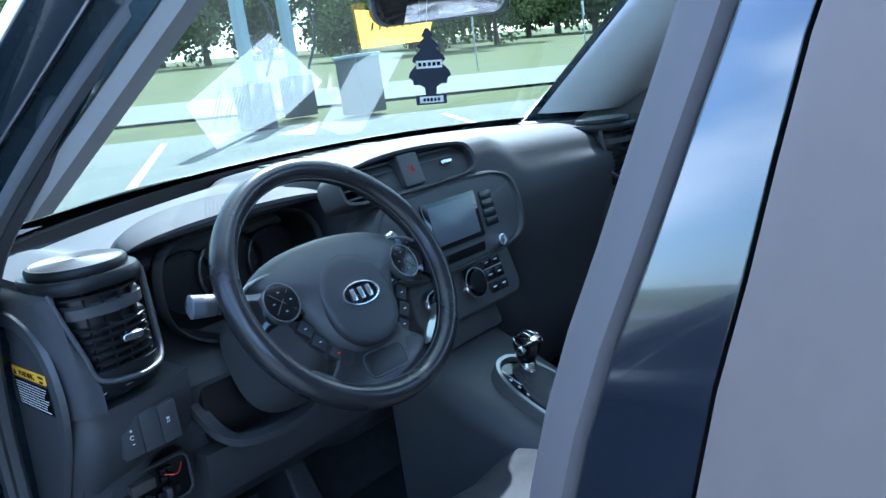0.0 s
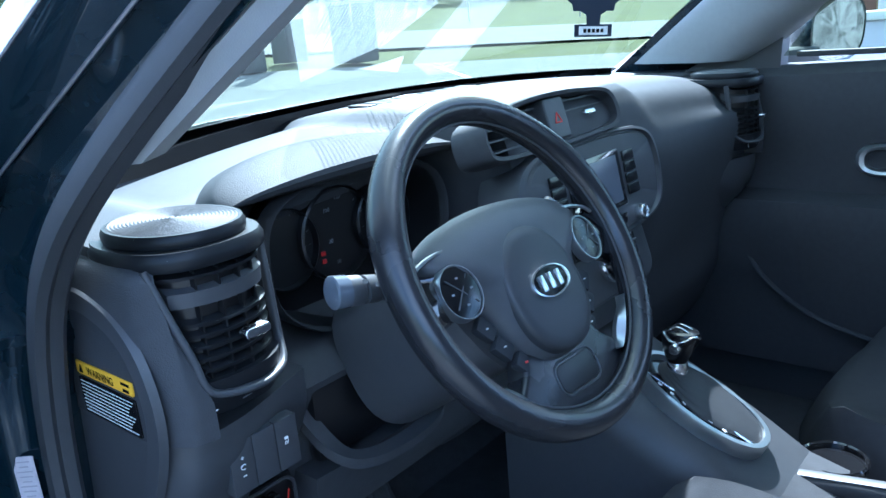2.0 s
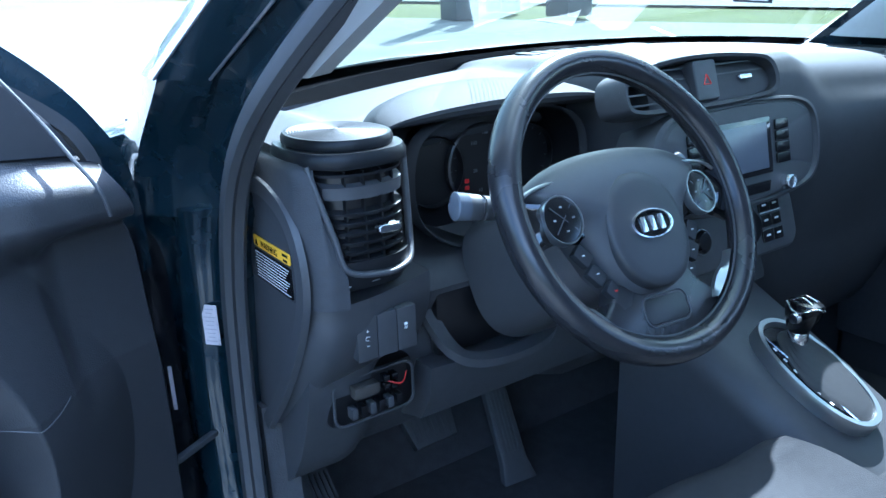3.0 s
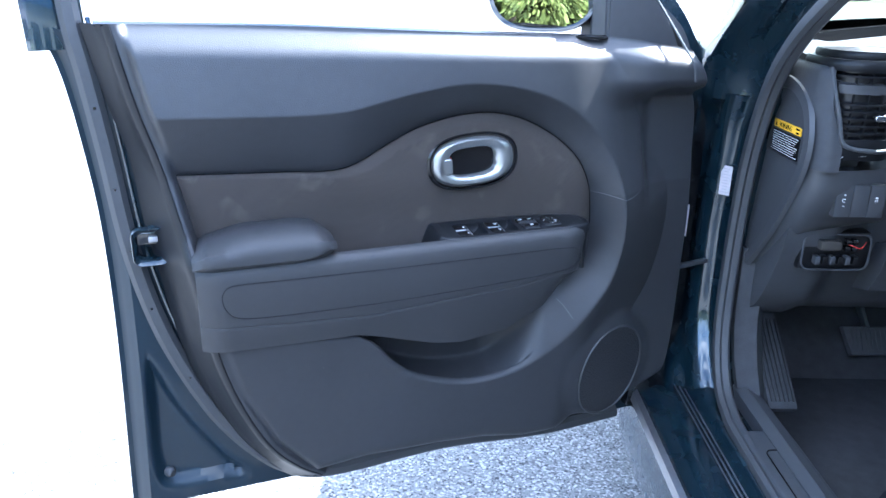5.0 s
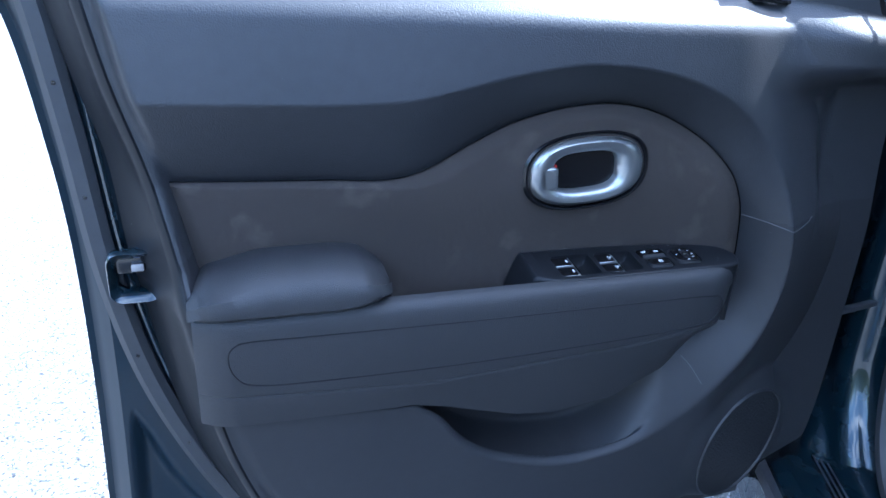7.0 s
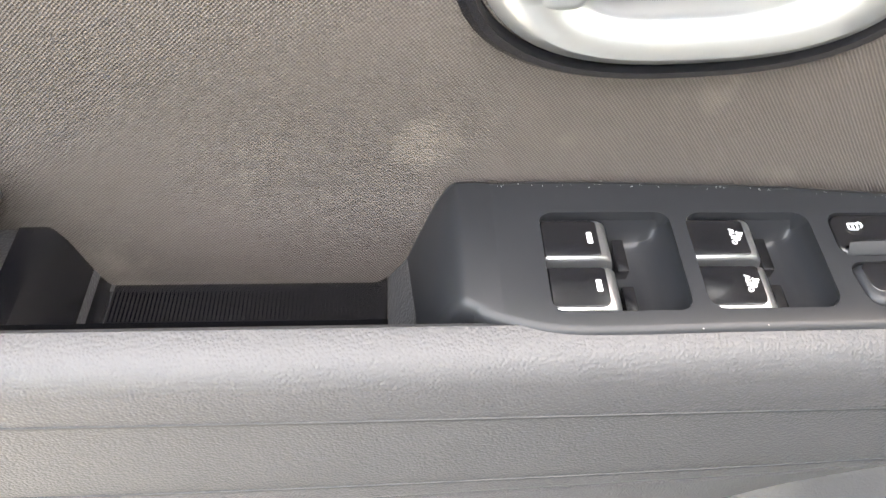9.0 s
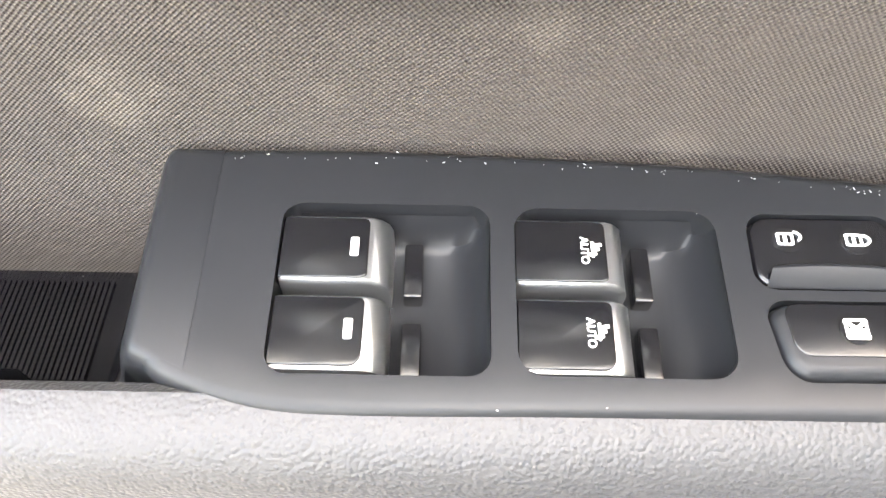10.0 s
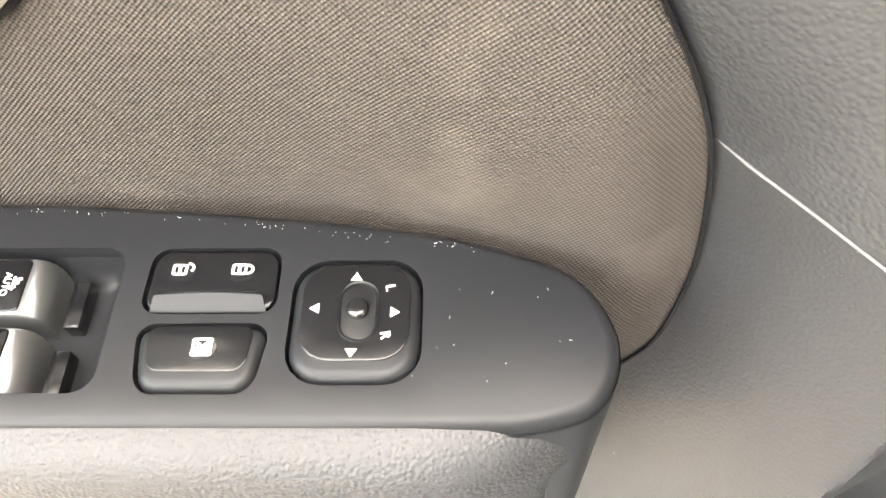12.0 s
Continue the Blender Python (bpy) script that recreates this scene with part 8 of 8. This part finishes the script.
M_COLUMN = mat("pale_blue_column", (0.30, 0.36, 0.40), 0.5)
M_DARKBOX = mat("dark_bin", (0.035, 0.045, 0.055), 0.5)
for x, y in ((8.28, 12.3), (10.2, 13.3)):
    c = thing("steel_column", pose(x, y, rise(y)), "tall pale steel column with dark lower housing", "column", "columns")
    bm = bmesh.new()
    loft(bm, [[(px, py, z) for px, py in rrect(0.22, 0.22, 0.03, 2)] for z in (0, 4.2)])
    part("shaft", bm, M_COLUMN, c)
    bm = bmesh.new()
    box(bm, (0, 0, 0.45), (0.55, 0.55, 0.9), 0.03)
    part("housing", bm, M_DARKBOX, c, "dark lower housing")
    bm = bmesh.new()
    tube(bm, spline([(0.2, -0.1, 2.9), (0.55, -0.2, 2.3), (0.6, -0.2, 1.7), (0.25, -0.2, 1.0)], 20), 0.03, 8)
    part("hose", bm, M_RUBBER, c, "hanging dark hose")
b = thing("waste_bin", pose(10.85, 11.9, rise(11.9)), "dark square waste bin beside the columns", "bin")
bm = bmesh.new()
box(bm, (0, 0, 0.6), (0.7, 0.7, 1.2), 0.04)
part("bin_body", bm, M_DARKBOX, b)
bm = bmesh.new()
box(bm, (0, 0, 1.23), (0.76, 0.76, 0.07), 0.02)
part("bin_lid", bm, M_COLUMN, b)

M_CLAD = mat("white_lilac_cladding", (0.62, 0.60, 0.68), 0.5, tone=0.05)
M_BLUE = mat("blue_panel", (0.03, 0.16, 0.55), 0.4)
M_BRICK = mat("brown_fence_wood", (0.20, 0.10, 0.07), 0.8, tone=0.2)
kiosk = thing("wash_kiosk", pose(6.9, 0.9, 0), "white lilac kiosk with blue panels beside the lot", "kiosk")
bm = bmesh.new()
box(bm, (0.5, -1.6, 1.5), (1.8, 3.6, 3.0), 0.04)
part("wall", bm, M_CLAD, kiosk)
for k in range(2):
    bm = bmesh.new()
    box(bm, (-0.42, 0.0 - 0.75 * k, 1.72), (0.06, 0.6, 0.55), 0.02)
    part("blue_panel", bm, M_BLUE, kiosk)
bm = bmesh.new()
tube(bm, spline([(-0.46, -0.9, 1.5), (-0.56, -0.8, 1.2), (-0.56, -0.6, 0.9), (-0.47, -0.5, 1.3)], 20), 0.025, 8)
part("hose", bm, M_RUBBER, kiosk)
wall = thing("low_wall", pose(5.0, 1.35, 0), "low white painted wall beside the lot", "low wall")
bm = bmesh.new()
box(bm, (0, -0.9, 0.5), (0.16, 2.6, 1.0), 0.02)
part("wall_body", bm, M_CLAD, wall)
bm = bmesh.new()
box(bm, (0, -0.9, 1.03), (0.24, 2.7, 0.06), 0.02)
part("coping", bm, M_WHITE, wall)
pole = thing("utility_pole", pose(9.0, 3.35, 0), "grey concrete utility pole with meter box", "pole")
bm = bmesh.new()
loft(bm, [[(x, y, z) for x, y in rrect(0.34, 0.34, 0.05, 3)] for z in (0, 5.0)])
part("shaft", bm, mat("grey_concrete", (0.42, 0.41, 0.39), 0.9), pole)
bm = bmesh.new()
box(bm, (-0.22, 0.1, 1.55), (0.14, 0.30, 0.5), 0.02)
part("meter_box", bm, M_WHITE, pole)
bm = bmesh.new()
box(bm, (-0.21, 0.1, 1.0), (0.10, 0.26, 0.35), 0.02)
part("red_box", bm, M_RED, pole)
fen = thing("board_fence", pose(32, 3.5, -0.1, 0, 0, -88), "brown board fence behind the grass", "fence")
for k in range(26):
    bm = bmesh.new()
    box(bm, (-6.4 + 0.5 * k, 0, 1.0), (0.48, 0.05, 2.0), 0.01)
    part("board", bm, M_BRICK, fen)
for x, y in ((26, 20.5), (31, 18)):
    sg = thing("road_sign", pose(x, y, rise(y), 0, 0, 40), "small white road sign on a thin post", "sign", "road signs")
    bm = bmesh.new()
    tube(bm, [(0, 0, 0), (0, 0, 2.3)], 0.04, 6)
    part("post", bm, M_STEEL, sg)
    bm = bmesh.new()
    box(bm, (0, -0.03, 2.1), (0.5, 0.03, 0.65), 0.02)
    part("plate", bm, M_WHITE, sg)
# parked cars far behind, seen in the far mirror


def parked_car(name, m, paint, label):
    root = thing(name, m, label, "car", "parked cars")
    bm = bmesh.new()
    prof = [(-2.1, 0.45), (-2.15, 0.8), (-1.3, 0.95), (-0.7, 1.42), (0.7, 1.46), (1.5, 1.0), (2.1, 0.9), (2.15, 0.45)]
    loft(bm, [[(x * (0.97 if abs(y) > 0.7 else 1), y, z * (0.96 if abs(y) > 0.7 else 1)) for x, z in prof] for y in (-0.86, -0.7, 0.7, 0.86)])
    part("body", bm, paint, root)
    bm = bmesh.new()
    loft(bm, [[(x, y, z) for x, z in ((-1.15, 0.98), (-0.66, 1.36), (0.66, 1.40), (1.3, 1.02))] for y in (-0.865, 0.865)])
    part("windows", bm, M_GLOSSBLACK, root)
    for x in (-1.3, 1.3):
        for y in (-0.8, 0.8):
            bm = bmesh.new()
            lathe(bm, ((0.2, -0.1), (0.33, -0.1), (0.34, 0.0), (0.33, 0.1), (0.2, 0.1)), 20, Matrix.Translation((x, y, 0.34)) @ pose(0, 0, 0, 90, 0, 0))
            part("wheel", bm, M_RUBBER, root)


parked_car("parked_car", pose(9, -24, 0, 0, 0, 80), M_WHITE, "white parked car far across the lot")
parked_car("parked_car", pose(12.5, -25, 0, 0, 0, 84), M_SILVER, "silver parked car far across the lot")
parked_car("parked_car", pose(5.5, -24.5, 0, 0, 0, 78), M_GLOSSBLACK, "dark parked car far across the lot")
sh = thing("shop_building", pose(12, -40, 0), "low white shop building with blue roof band", "building")
bm = bmesh.new()
box(bm, (0, 0, 2.0), (36, 8, 4.0), 0.05)
part("wall", bm, M_CLAD, sh)
bm = bmesh.new()
box(bm, (0, 4.1, 4.0), (36.4, 0.5, 1.2), 0.05)
part("roof_band", bm, M_BLUE, sh)
for k in range(8):
    bm = bmesh.new()
    box(bm, (-14 + 4 * k, 4.03, 1.5), (2.6, 0.1, 2.0), 0.02)
    part("window", bm, M_GLOSSBLACK, sh)
